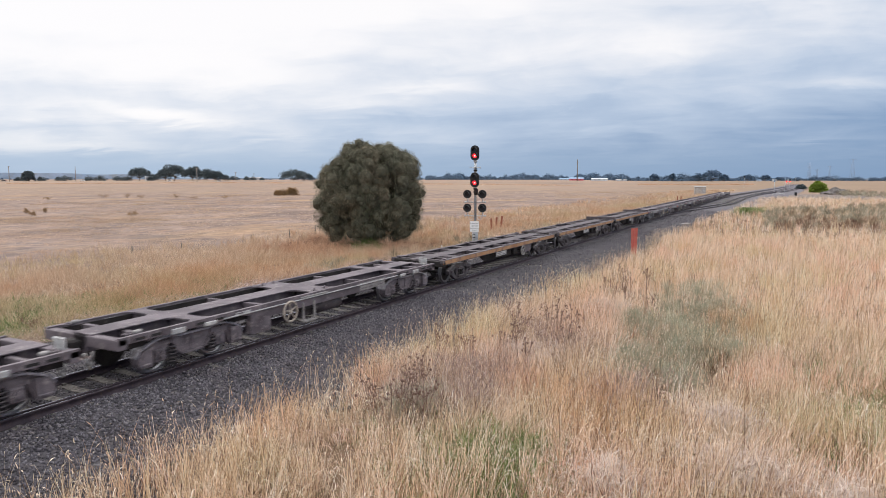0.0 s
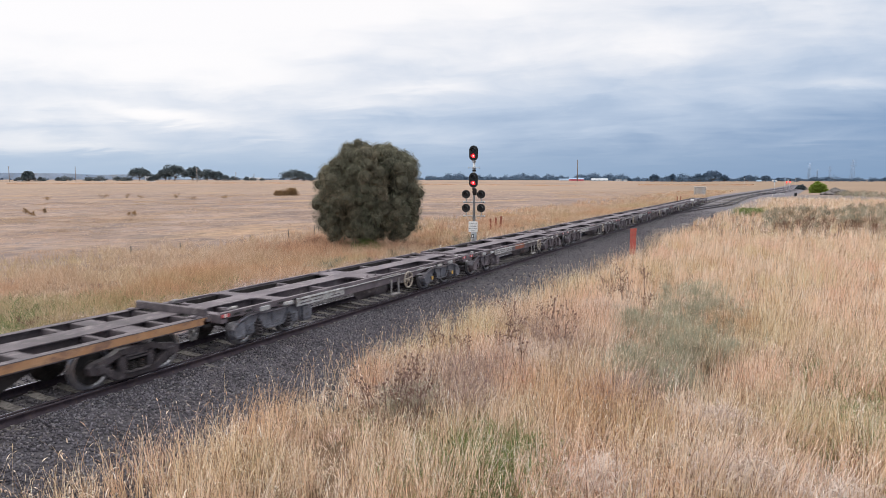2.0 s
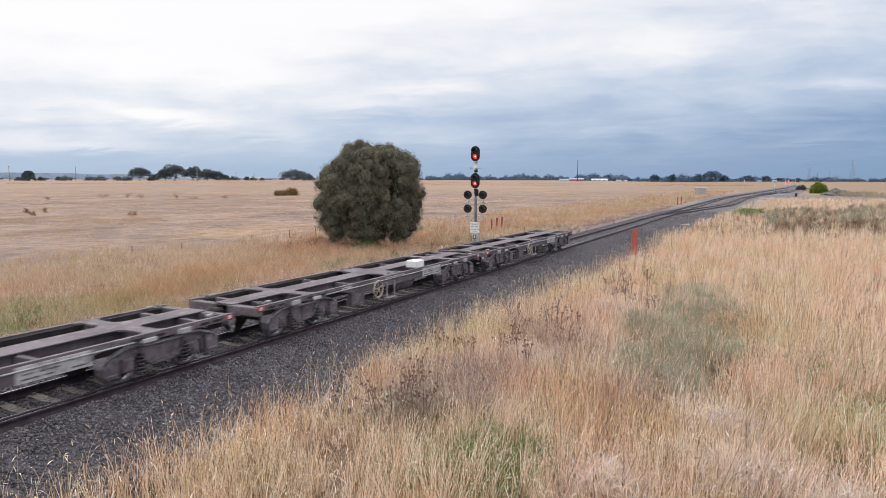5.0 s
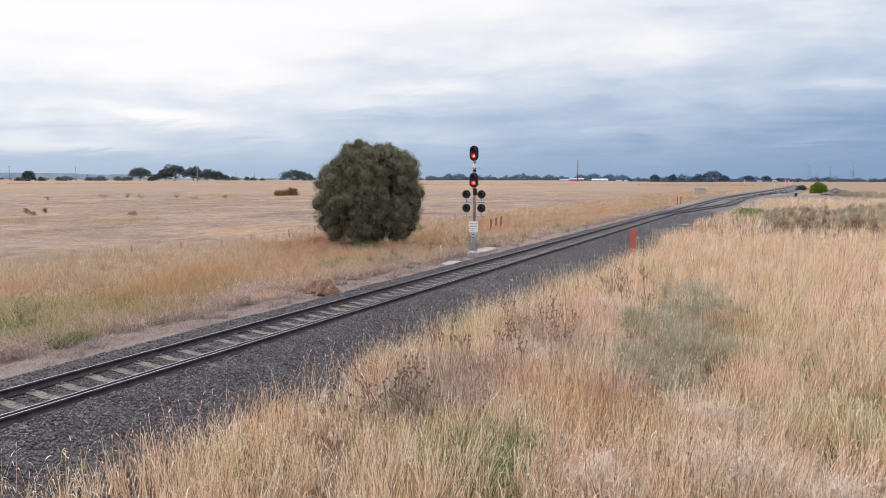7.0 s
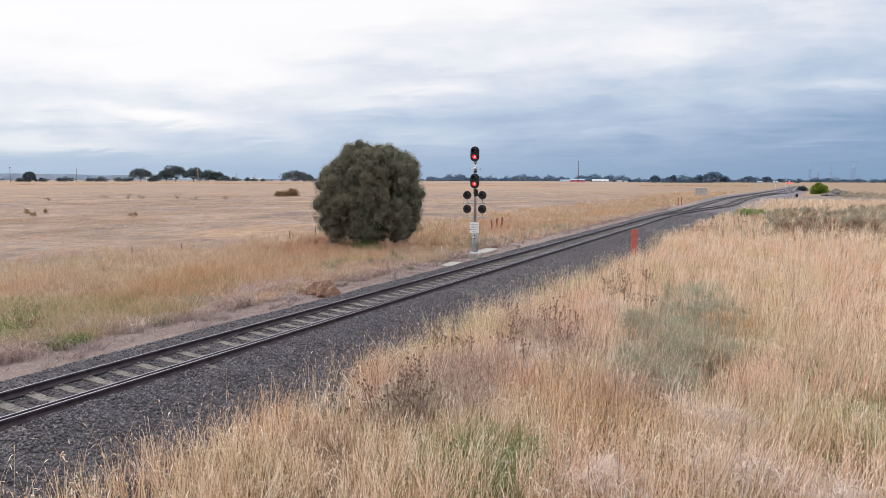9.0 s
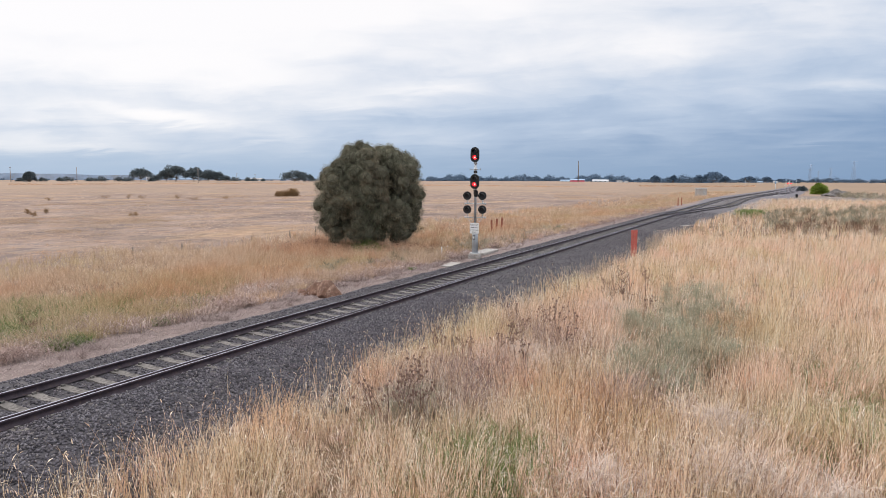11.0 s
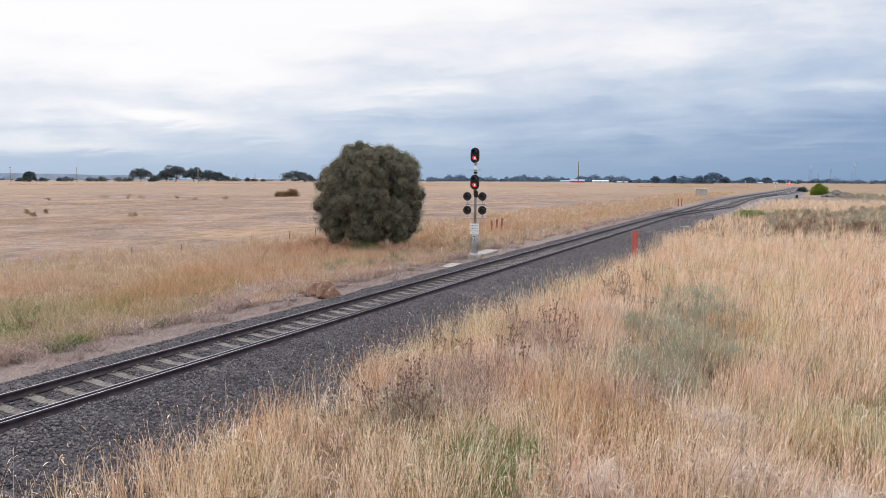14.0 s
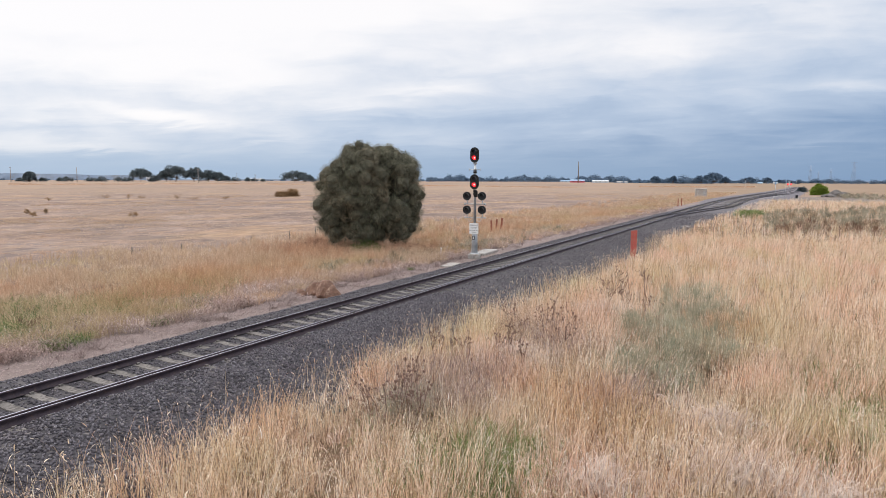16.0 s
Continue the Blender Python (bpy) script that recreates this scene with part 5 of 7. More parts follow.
def build_far_trees():
    G = "gum trees across the paddock"
    # bearing, distance, width, height, share of bare trunk
    for i, (u, dist, w, h, bare) in enumerate(((-0.680, 900, 27, 16.5, 0.42), (-0.622, 890, 22, 15.5, 0.30), (-0.602, 880, 31, 21.5, 0.36), (-0.560, 890, 27, 18.5, 0.38), (-0.528, 910, 27, 15.5, 0.22), (-0.508, 905, 19, 14.0, 0.20),
                                               (-0.490, 900, 14, 8.0, 0.10), (-0.645, 930, 16, 9, 0.15), (-0.335, 800, 34, 14.5, 0.20), (-0.310, 820, 22, 11, 0.15), (-0.930, 800, 14, 11.5, 0.0), (0.605, 1250, 36, 21, 0.30),
                                               (0.575, 1270, 24, 15, 0.22), (0.632, 1250, 17, 13, 0.25), (0.685, 1300, 23, 12.5, 0.40), (0.725, 1350, 20, 12, 0.35), (0.515, 1230, 14, 16, 0.10), (0.475, 1240, 19, 14, 0.12), (0.755, 1400, 14, 8, 0.3))):
        x, y = place(u, dist)
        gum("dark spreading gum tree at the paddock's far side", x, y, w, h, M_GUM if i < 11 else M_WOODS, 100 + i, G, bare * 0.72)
    for i, (u, dist, w, h) in enumerate(((-0.952, 900, 9, 4.5), (-0.90, 905, 11, 5.0), (-0.845, 900, 16, 6.5), (-0.862, 910, 9, 5), (-0.79, 900, 18, 6.6), (-0.768, 890, 16, 6.2), (-0.725, 900, 20, 6.4), (-0.708, 910, 17, 6.4), (-0.655, 900, 10, 4.5),
                                         (-0.440, 1000, 10, 6.5), (-0.425, 1010, 12, 5.5), (-0.405, 1000, 8, 4), (-0.468, 1000, 16, 7), (-0.03, 1100, 22, 9), (0.795, 1300, 10, 9), (0.88, 1500, 26, 13), (0.93, 1500, 30, 10), (0.965, 1450, 20, 9))):
        x, y = place(u, dist)
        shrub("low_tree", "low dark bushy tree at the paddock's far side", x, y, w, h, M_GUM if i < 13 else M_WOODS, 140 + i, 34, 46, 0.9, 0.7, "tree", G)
    shrub("foot_shrub", "low bright green bush under the she-oak", -12.6, 38.9, 3.2, 1.0, M_GREEN, 305, 60, 110, 0.16, 0.03)
    x, y = place(0.845, 290)
    shrub("green_shrub", "bright green rounded shrub near the yard tracks", x, y, 6.6, 4.6, M_BUSH, 301, 90, 150, 0.5, 0.28)
    x, y = place(0.805, 370)
    shrub("dark_shrub", "small dark green shrub beside the yard", x, y, 5.4, 2.6, M_GUM, 302, 50, 90, 0.5, 0.3)
    for i, (u, d, w, h) in enumerate(((-0.364, 225, 5.2, 2.2), (-0.340, 228, 5.6, 2.8))):
        x, y = place(u, d)
        shrub("brown_bush", "rounded brown scrubby bush in the paddock", x, y, w, h, M_BRUSH, 320 + i, 50, 110, 0.35, 0.12, "bush", "brown bushes")
    for i, (u, d, w, h) in enumerate(((-0.94, 122, 0.8, 0.9), (-0.928, 113, 0.9, 0.8), (-0.897, 122, 0.7, 0.9), (-0.70, 107, 1.5, 0.9), (-0.765, 205, 2.8, 1.4), (-0.71, 205, 2.4, 1.8), (-0.68, 205, 2.8, 1.3), (-0.60, 195, 1.8, 1.6), (-0.565, 190, 2.8, 1.1), (-0.492, 192, 2.2, 1.2), (-0.89, 196, 2, 1.0))):
        x, y = place(u, d)
        leafy("paddock_weed", "scraggy grey-brown weed standing in the paddock", x, y, w, h, M_BRUSH, 340 + i, 24, 40, 0.2, low=0.02, category="weed", group="paddock weeds", lw=0.03)
    # the distant woods round the horizon, haze put into their blue leaf colour
    rng = np.random.default_rng(77)
    ch = []
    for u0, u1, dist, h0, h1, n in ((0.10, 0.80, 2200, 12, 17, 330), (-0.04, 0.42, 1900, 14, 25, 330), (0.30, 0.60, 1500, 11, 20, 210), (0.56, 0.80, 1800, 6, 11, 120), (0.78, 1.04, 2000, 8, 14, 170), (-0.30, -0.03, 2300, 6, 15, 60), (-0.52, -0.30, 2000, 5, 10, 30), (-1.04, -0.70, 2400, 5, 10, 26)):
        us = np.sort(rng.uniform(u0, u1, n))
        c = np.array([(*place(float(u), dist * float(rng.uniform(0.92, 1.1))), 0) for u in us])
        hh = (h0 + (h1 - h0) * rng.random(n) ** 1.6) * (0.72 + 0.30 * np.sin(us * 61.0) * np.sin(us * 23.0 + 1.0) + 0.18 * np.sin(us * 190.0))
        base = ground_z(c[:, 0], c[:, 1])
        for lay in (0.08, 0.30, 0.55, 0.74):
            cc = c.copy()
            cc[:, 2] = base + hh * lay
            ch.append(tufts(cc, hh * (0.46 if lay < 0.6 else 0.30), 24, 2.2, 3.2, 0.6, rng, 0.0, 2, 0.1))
    v, f, t = gather(ch)
    tagged(link("far_woods", mesh_np("far_woods", v, f, t), M_WOODS), "belts of trees on the horizon, tinted blue for haze", "woods", kind="stuff")


SWAYING = []


def build_weeds():
    rng = np.random.default_rng(5)
    # grey-green fine weed bushes in the foreground
    for i, (x, y, w, h) in enumerate(((11.0, 20.8, 3.6, 0.95), (11.0, 24.2, 2.8, 0.95), (11.9, 18.8, 2.2, 0.75), (10.9, 17.9, 2.4, 0.8), (11.2, 15.6, 1.8, 0.7), (10.3, 16.6, 1.6, 0.65), (6.9, 11.4, 1.6, 0.6), (10.4, 28.4, 2.4, 0.8), (9.3, 21.5, 1.8, 0.8))):
        b = tagged(empty("weed_bush", pose(x, y, float(ground_z(x, y)))), "fine grey-green weed bush among dry grass", "weed", "foreground weed bushes")
        n = int(30 * w)
        c = np.stack([rng.normal(0, w * 0.26, n), rng.normal(0, w * 0.26, n), h * rng.uniform(0.15, 0.92, n)], -1)
        v, f, t = gather([tufts(c, np.full(n, 0.25), 36, 0.2, 0.010, -0.2, rng, 0.8, 2, 0.1), tufts(c, np.full(n, 0.30), 80, 0.035, 0.022, 0.0, rng, 0.9, 2, 0.1, share=0.3)])
        v[:, 2] = np.maximum(v[:, 2], 0.0)
        link("foliage", mesh_np("foliage", v, f, t), M_GREY, b)
        bm = bmesh.new()
        for _ in range(16):
            a = rng.uniform(0, 6.28)
            rod(bm, (0.1 * math.cos(a), 0.1 * math.sin(a), -0.05), (w * 0.33 * math.cos(a), w * 0.33 * math.sin(a), h * rng.uniform(0.5, 0.9)), 0.006, 0.003, 4)
        part("stems", bm, M_POST, b)
    # dried thistles: branching dark stalks with round heads
    spots = [(6.9, 28.2), (7.35, 28.9), (7.8, 28.4), (8.4, 28.9), (6.1, 19.2), (6.5, 18.4), (7.1, 20.1), (7.3, 18.8), (6.5, 12.2), (7.0, 11.0), (6.9, 10.3), (7.4, 10.8), (6.6, 11.3), (6.2, 12.9), (5.6, 15.0), (6.3, 15.4), (7.0, 16.0), (6.8, 17.1), (7.8, 15.4), (7.7, 18.5), (8.3, 17.5), (7.9, 19.7), (7.7, 25.0), (8.5, 24.2), (9.4, 23.8)]
    for i, (x, y) in enumerate(spots):
        th = tagged(empty("dried_thistle", pose(x, y, float(ground_z(x, y)))), "dead brown branching thistle with round heads", "thistle", "dried thistles")
        bm, hb = bmesh.new(), bmesh.new()
        H = rng.uniform(0.95, 1.35)
        for s in range(4):
            a, lean = rng.uniform(0, 6.28), rng.uniform(0.05, 0.35)
            top = Vector((math.cos(a) * lean * H, math.sin(a) * lean * H, H * rng.uniform(0.75, 1.0)))
            mid = top * 0.55 + Vector((rng.normal(0, 0.04), rng.normal(0, 0.04), 0.05))
            limb(bm, [(0, 0, -0.05), mid, top], 0.010, 0.006, 5)
            ends = [top]
            for j in range(3):
                q = mid.lerp(top, rng.uniform(0, 0.9))
                e = q + Vector((rng.normal(0, 0.16), rng.normal(0, 0.16), rng.uniform(0.06, 0.28)))
                limb(bm, [q, e], 0.007, 0.004, 4)
                ends.append(e)
            for e in ends:
                bmesh.ops.create_icosphere(hb, subdivisions=1, radius=rng.uniform(0.020, 0.035), matrix=Matrix.Translation(e))
        part("stalk", bm, M_THISTLE, th)
        tagged(part("seed_ball", hb, M_THISTLE, th), kind="stuff")
        SWAYING.append(th)
    # reddish dead docks round the near thistles and the far verge
    ch = []
    for cx, cy, rad, n, hh in ((6.95, 10.9, 0.8, 34, 0.7), (6.7, 19.0, 1.0, 26, 0.8), (-13.5, 37.5, 2.0, 60, 0.8), (-17.5, 40.0, 1.6, 70, 0.95), (-16.0, 38.0, 2.0, 50, 0.8), (-9.0, 40.5, 1.6, 40, 0.8), (-11.0, 38.5, 1.6, 34, 0.8), (-9.0, 38.0, 0.9, 46, 0.9), (-7.9, 12.6, 0.5, 16, 0.6), (-13.4, 19.2, 0.7, 14, 0.6), (-7.3, 38.4, 0.7, 40, 0.85), (-8.1, 36.9, 0.6, 18, 0.6), (-5.9, 42.5, 1.0, 24, 0.6), (12.2, 24.5, 0.7, 14, 0.7), (11.6, 18.6, 0.6, 20, 0.6), (11.4, 15.2, 0.9, 26, 0.45), (12.4, 16.2, 0.7, 18, 0.4)):
        c = np.stack([cx + rng.normal(0, rad * 0.6, n), cy + rng.normal(0, rad * 0.6, n), np.zeros(n)], -1)
        c[:, 2] = ground_z(c[:, 0], c[:, 1]) + hh * rng.uniform(0.2, 0.9, n)
        ch.append(tufts(c, np.full(n, 0.16), 40, 0.14, 0.012, 0.1, rng, 0.6, 3, 0.1))
    v, f, t = gather(ch)
    tagged(link("dead_docks", mesh_np("dead_docks", v, f, t), M_RUSTWEED), "rust-brown dead weeds among the grass", "weeds", kind="stuff")
    # low grey-brown scrub along the far verge, past the signal
    n = 240
    x, y = rng.uniform(-10.0, -5.6, n), rng.uniform(28, 66, n)
    keep = rng.random(n) < 0.5 + 0.6 * waves(x, y, 2.2)
    x, y = x[keep], y[keep]
    n = len(x)
    c = np.stack([x, y, ground_z(x, y) + rng.uniform(0.05, 0.35, n)], -1)
    v, f, t = tufts(c, np.full(n, 0.3), 110, 0.26, 0.022, 0.0, rng, 0.5, 2, 0.1)
    tagged(link("verge_scrub", mesh_np("verge_scrub", v, f, t), M_SCRUB), "low grey-brown scrub on the far verge", "scrub", kind="stuff")
    # rank red-brown growth along old fence lines far across the paddock
    ch = []
    for u0, u1, dist, hh, n in ((0.44, 0.70, 640, 0.9, 2600), (-0.06, 0.30, 520, 0.55, 2200), (-0.98, -0.31, 560, 0.5, 3600)):
        u = rng.uniform(u0, u1, n)
        u = u[rng.random(n) < 0.55 + 0.4 * np.sin(u * 37.0) * np.sin(u * 91.0 + 1.0)]
        c = np.array([(*place(float(a), dist * (1 + 0.02 * math.sin(9 * a)) + float(rng.normal(0, 9))), 0.0) for a in u])
        c[:, 2] = ground_z(c[:, 0], c[:, 1]) + hh * rng.uniform(0.0, 0.35, len(u))
        ch.append(tufts(c, np.full(len(u), 0.55), 10, hh, 0.16, 0.2, rng, 0.6, 2, 0.1))
    v, f, t = gather(ch)
    tagged(link("fence_line_growth", mesh_np("fence_line_growth", v, f, t), M_RUSTGRASS), "red-brown rank growth along old fence lines", "weeds", kind="stuff")
    # wide belt of grey scrub beyond the foreground grass
    n = 3200
    x, y = rng.uniform(9, 54, n), rng.uniform(64, 150, n)
    keep = (x > 11.2 + 0.06 * np.abs(y - 92)) & (y > 72 + 4 * waves(x, y, 4)) & (y < 112 + 0.9 * (x - 11) + 4 * waves(x, y, 5)) & (rng.random(n) < 0.5 + 0.5 * waves(x, y, 4.0))
    x, y = x[keep], y[keep]
    m = len(x)
    c = np.stack([x, y, ground_z(x, y) + rng.uniform(0.1, 1.15, m) * (0.75 + 0.35 * waves(x, y, 3.0))], -1)
    # and a low patch of it by the gravel heap
    far = np.stack([rng.uniform(28.5, 41, 90), rng.uniform(226, 246, 90), np.zeros(90)], -1)
    far[:, 2] = ground_z(far[:, 0], far[:, 1]) + rng.uniform(0.0, 1.0, 90)
    v, f, t = gather([tufts(c, np.full(m, 0.5), 80, 0.42, 0.040, -0.1, rng, 0.6, 2, 0.1), tufts(far, np.full(90, 0.8), 50, 0.6, 0.10, 0.0, rng, 0.5, 2, 0.1)])
    tagged(link("grey_scrub", mesh_np("grey_scrub", v, f, t), M_SCRUB), "belt of grey-green low scrub beside the yard", "scrub", kind="stuff")
    n = 260
    x, y = rng.uniform(13.0, 36, n), rng.uniform(68, 84, n)
    keep = rng.random(n) < 0.35 + 0.7 * waves(x, y, 2.6)
    x, y = x[keep], y[keep]
    n = len(x)
    c = np.stack([x, y, ground_z(x, y) + rng.uniform(0.1, 0.8, n)], -1)
    v, f, t = tufts(c, np.full(n, 0.5), 120, 0.35, 0.03, 0.0, rng, 0.5, 2, 0.1)
    tagged(link("rust_scrub", mesh_np("rust_scrub", v, f, t), M_RUSTWEED), "rust-brown dead growth at the scrub's foot", "scrub", kind="stuff")


build_sheoak()
build_far_trees()
build_weeds()


# ---- lineside things ----
def build_signal():
    bx0, by0 = -3.69, 37.72
    g = -0.52
    sig = tagged(empty("railway_signal", pose(bx0, by0, g, 0, 0, 12)), "galvanised signal mast with two red lamps and four dark lamps", "railway signal")
    bm = bmesh.new()
    bx(bm, (-0.36, -0.36, -0.1), (0.36, 0.36, 0.36), 0.05)
    part("foundation", bm, M_CONC, sig, "chipped pale concrete foundation")
    bm = bmesh.new()
    rod(bm, (0, 0, 0.34), (0, 0, 2.2), 0.20, 0.17, 18)
    rod(bm, (0, 0, 0.34), (0, 0, 0.40), 0.30, n=18)
    rod(bm, (0, 0, 2.2), (0, 0, 6.5), 0.085, 0.07, 14)
    rod(bm, (0, 0, 2.2), (0, 0, 2.28), 0.17, 0.09, 14)
    part("mast", bm, M_GALV, sig)
    for z in (6.52, 4.86):
        bm = bmesh.new()
        out = []
        for i in range(12):
            a = math.pi * i / 11
            out.append((0.28 * math.cos(a), 0.19 + 0.28 * math.sin(a)))
        for i in range(12):
            a = math.pi + math.pi * i / 11
            out.append((0.28 * math.cos(a), -0.19 + 0.28 * math.sin(a)))
        prism(bm, [(x, z + q) for x, q in out], 1, -0.20, -0.165)
        bx(bm, (-0.14, -0.165, z - 0.33), (0.14, 0.05, z + 0.33), 0.02)
        head = part("lamp_head", bm, M_BLACK, sig, "black oval backing board")
        for dz, lit in ((0.19, False), (-0.17, True)):
            bm = bmesh.new()
            rod(bm, (0, -0.20, z + dz), (0, -0.225, z + dz), 0.125, n=20)
            part("lens", bm, M_RED if lit else M_LENS, head, "glowing red lens" if lit else "dark unlit lens")
            if lit:
                bm = bmesh.new()
                rod(bm, (0, -0.2255, z + dz), (0, -0.236, z + dz), 0.055, 0.04, n=14)
                part("lamp_core", bm, M_REDCORE, head, "hot centre of the red lamp")
            bm = bmesh.new()
            n = 18
            for i in range(n):
                a0, a1 = math.pi * (-0.12 + 1.24 * i / n), math.pi * (-0.12 + 1.24 * (i + 1) / n)
                q = []
                for rr in (0.135, 0.15):
                    for a in (a0, a1):
                        for yy in (-0.2, -0.5):
                            q.append(bm.verts.new((rr * math.cos(a), yy, z + dz + rr * math.sin(a))))
                for f in ((0, 2, 3, 1), (4, 5, 7, 6), (1, 3, 7, 5)):
                    bm.faces.new([q[k] for k in f])
            part("hood", bm, M_BLACK, head)
    for z in (6.02, 5.62, 5.45, 4.3, 4.12):
        bm = bmesh.new()
        rod(bm, (0, 0, z - 0.06), (0, 0, z + 0.06), 0.12, n=14)
        bx(bm, (-0.05, -0.2, z - 0.05), (0.05, 0, z + 0.05), 0.01)
        part("clamp", bm, M_GALV if z > 5.5 else M_DECKDARK, sig)
    bm = bmesh.new()
    rod(bm, (-0.34, -0.05, 5.62), (0.34, -0.05, 5.62), 0.016, n=6)
    rod(bm, (-0.34, -0.05, 5.55), (-0.34, -0.05, 5.70), 0.014, n=6), rod(bm, (0.34, -0.05, 5.55), (0.34, -0.05, 5.70), 0.014, n=6)
    part("foot_bar", bm, M_GALV, sig)
    bm = bmesh.new()
    bx(bm, (-0.02, -0.28, 3.92), (0.2, -0.08, 4.3), 0.02)
    part("relay_box", bm, M_DECKDARK, sig, "small dark box on the mast")
    for z in (3.98, 3.12):
        for s in (-1, 1):
            bm = bmesh.new()
            rod(bm, (0.48 * s, -0.16, z), (0.48 * s, -0.13, z), 0.265, n=22)
            rod(bm, (0.48 * s, -0.13, z), (0.48 * s, 0.06, z), 0.20, 0.14, n=16)
            lampo = part("route_lamp", bm, M_BLACK, sig, "round black unlit lamp")
            bm = bmesh.new()
            rod(bm, (0.48 * s, -0.161, z), (0.48 * s, -0.17, z), 0.12, n=16)
            part("lens", bm, M_LENS, lampo, "dark unlit lens")
            bm = bmesh.new()
            n = 14
            for i in range(n):
                a0, a1 = math.pi * i / n, math.pi * (i + 1) / n
                q = [bm.verts.new((0.48 * s + 0.15 * math.cos(a), yy, z + 0.15 * math.sin(a))) for a in (a0, a1) for yy in (-0.16, -0.40)]
                bm.faces.new((q[0], q[2], q[3], q[1]))
            part("hood", bm, M_BLACK, lampo)
            bm = bmesh.new()
            rod(bm, (0.48 * s, 0, z - 0.5), (0.48 * s, 0, z - 0.16), 0.032, n=8)
            rod(bm, (0.48 * s, 0, z - 0.52), (0.48 * s, 0, z - 0.42), 0.055, n=10)
            part("lamp_stem", bm, M_GALV, lampo)
        bm = bmesh.new()
        rod(bm, (-0.66, 0, z - 0.5), (0.66, 0, z - 0.5), 0.032, n=10)
        for s in (-1, 1):
            rod(bm, (0.64 * s, 0, z - 0.56), (0.64 * s, 0, z - 0.44), 0.05, n=8)
        part("cross_arm", bm, M_GALV, sig)
    for s in (-1, 1):
        bm = bmesh.new()
        pts = [Vector((0.09 * s + 0.37 * s * t, -0.03, 2.58 - 0.22 * math.sin(math.pi * t))) for t in np.linspace(0, 1, 7)]
        limb(bm, pts, 0.016, 0.016, 5)
        part("cable", bm, M_GALV, sig)
    bm = bmesh.new()
    bx(bm, (-0.29, -0.235, 1.62), (0.29, -0.215, 2.29), 0.008)
    plate = part("notice_plate", bm, M_SIGN, sig, "white notice plate with four lines of writing")
    for text, x, z, size in (("TURN", -0.125, 2.15, 0.115), ("OUT", 0.15, 2.15, 0.115), ("BROAD", -0.135, 1.84, 0.082), ("GAUGE", 0.135, 1.84, 0.082), ("ONLY", 0.0, 1.70, 0.105)):
        cu = bpy.data.curves.new("lettering", "FONT")
        cu.body, cu.size, cu.align_x, cu.extrude = text, size, "CENTER", 0.001
        tmp = new("lettering", cu)
        bpy.context.view_layer.update()
        me = bpy.data.meshes.new_from_object(tmp.evaluated_get(bpy.context.evaluated_depsgraph_get()))
        bpy.data.objects.remove(tmp)
        w = link("lettering", me, M_INK, plate)
        w.matrix_basis = pose(x, -0.2385, z - 0.03, 90, 0, 0)
    for x0, x1 in ((-0.21, -0.17), (-0.145, -0.10), (-0.075, -0.03), (0.03, 0.06), (0.085, 0.13), (0.155, 0.20)):
        bm = bmesh.new()
        bx(bm, (x0, -0.2395, 1.965), (x1, -0.2365, 2.02))
        part("writing_bar", bm, M_INK, plate)
    bm = bmesh.new()
    bx(bm, (-0.1, -0.24, 1.24), (0.06, -0.22, 1.50), 0.006)
    tag = part("number_plate", bm, M_INK, sig, "small dark number plate")
    bm = bmesh.new()
    bx(bm, (-0.055, -0.246, 1.29), (0.015, -0.242, 1.45))
    part("number_bar", bm, M_SIGN, tag)
    slab = tagged(empty("concrete_slab", pose(-4.25, 41.3, -0.56, 0, 0, 4)), "pale concrete trough lid behind the signal", "slab")
    bm = bmesh.new()
    bx(bm, (-0.55, -1.9, 0), (0.35, 0.9, 0.24), 0.04)
    part("slab_body", bm, M_CONC, slab)
    lid = tagged(empty("concrete_lid", pose(-3.5, 34.0, -0.53, 0, 0, 8)), "flat pale concrete lid in the turf", "slab")
    bm = bmesh.new()
    bx(bm, (-0.35, -0.9, 0), (0.35, 0.9, 0.10), 0.02)
    part("lid_body", bm, M_CONC, lid)
    post = tagged(empty("marker_peg", pose(-6.15, 37.9, -0.6)), "short white marker peg", "peg")
    bm = bmesh.new()
    bx(bm, (-0.04, -0.03, -0.1), (0.04, 0.03, 0.72), 0.008)
    part("peg", bm, M_WHITE, post)


def boulder(x, y, z, sx, sy, sz, seed, turn=0):
    r = tagged(empty("boulder", pose(x, y, z, 0, 0, turn)), "rough red-brown boulder beside the ballast", "rock", "boulders by the line")
    bm = bmesh.new()
    bmesh.ops.create_icosphere(bm, subdivisions=4, radius=1.0)
    o = Vector((seed * 3.1, seed * 1.7, 0))
    for v in bm.verts:
        n = v.co.normalized()
        f = 1 + 0.34 * noise.noise(n * 1.2 + o) + 0.16 * noise.noise(n * 3.1 + o) + 0.05 * noise.noise(n * 9 + o)
        p = n * f
        # flattened facets
        for k in range(7):
            d = Vector((math.sin(seed + k * 2.3), math.cos(seed * 2 + k * 1.7), math.sin(k * 3.1 + seed) * 0.8)).normalized()
            e = p.dot(d) - 0.78
            if e > 0:
                p -= d * e * 0.85
        v.co = Vector((p.x * sx, p.y * sy, (p.z + 0.55) * sz))
    for f in bm.faces:
        f.smooth = True
    part("stone", bm, M_ROCK, r)


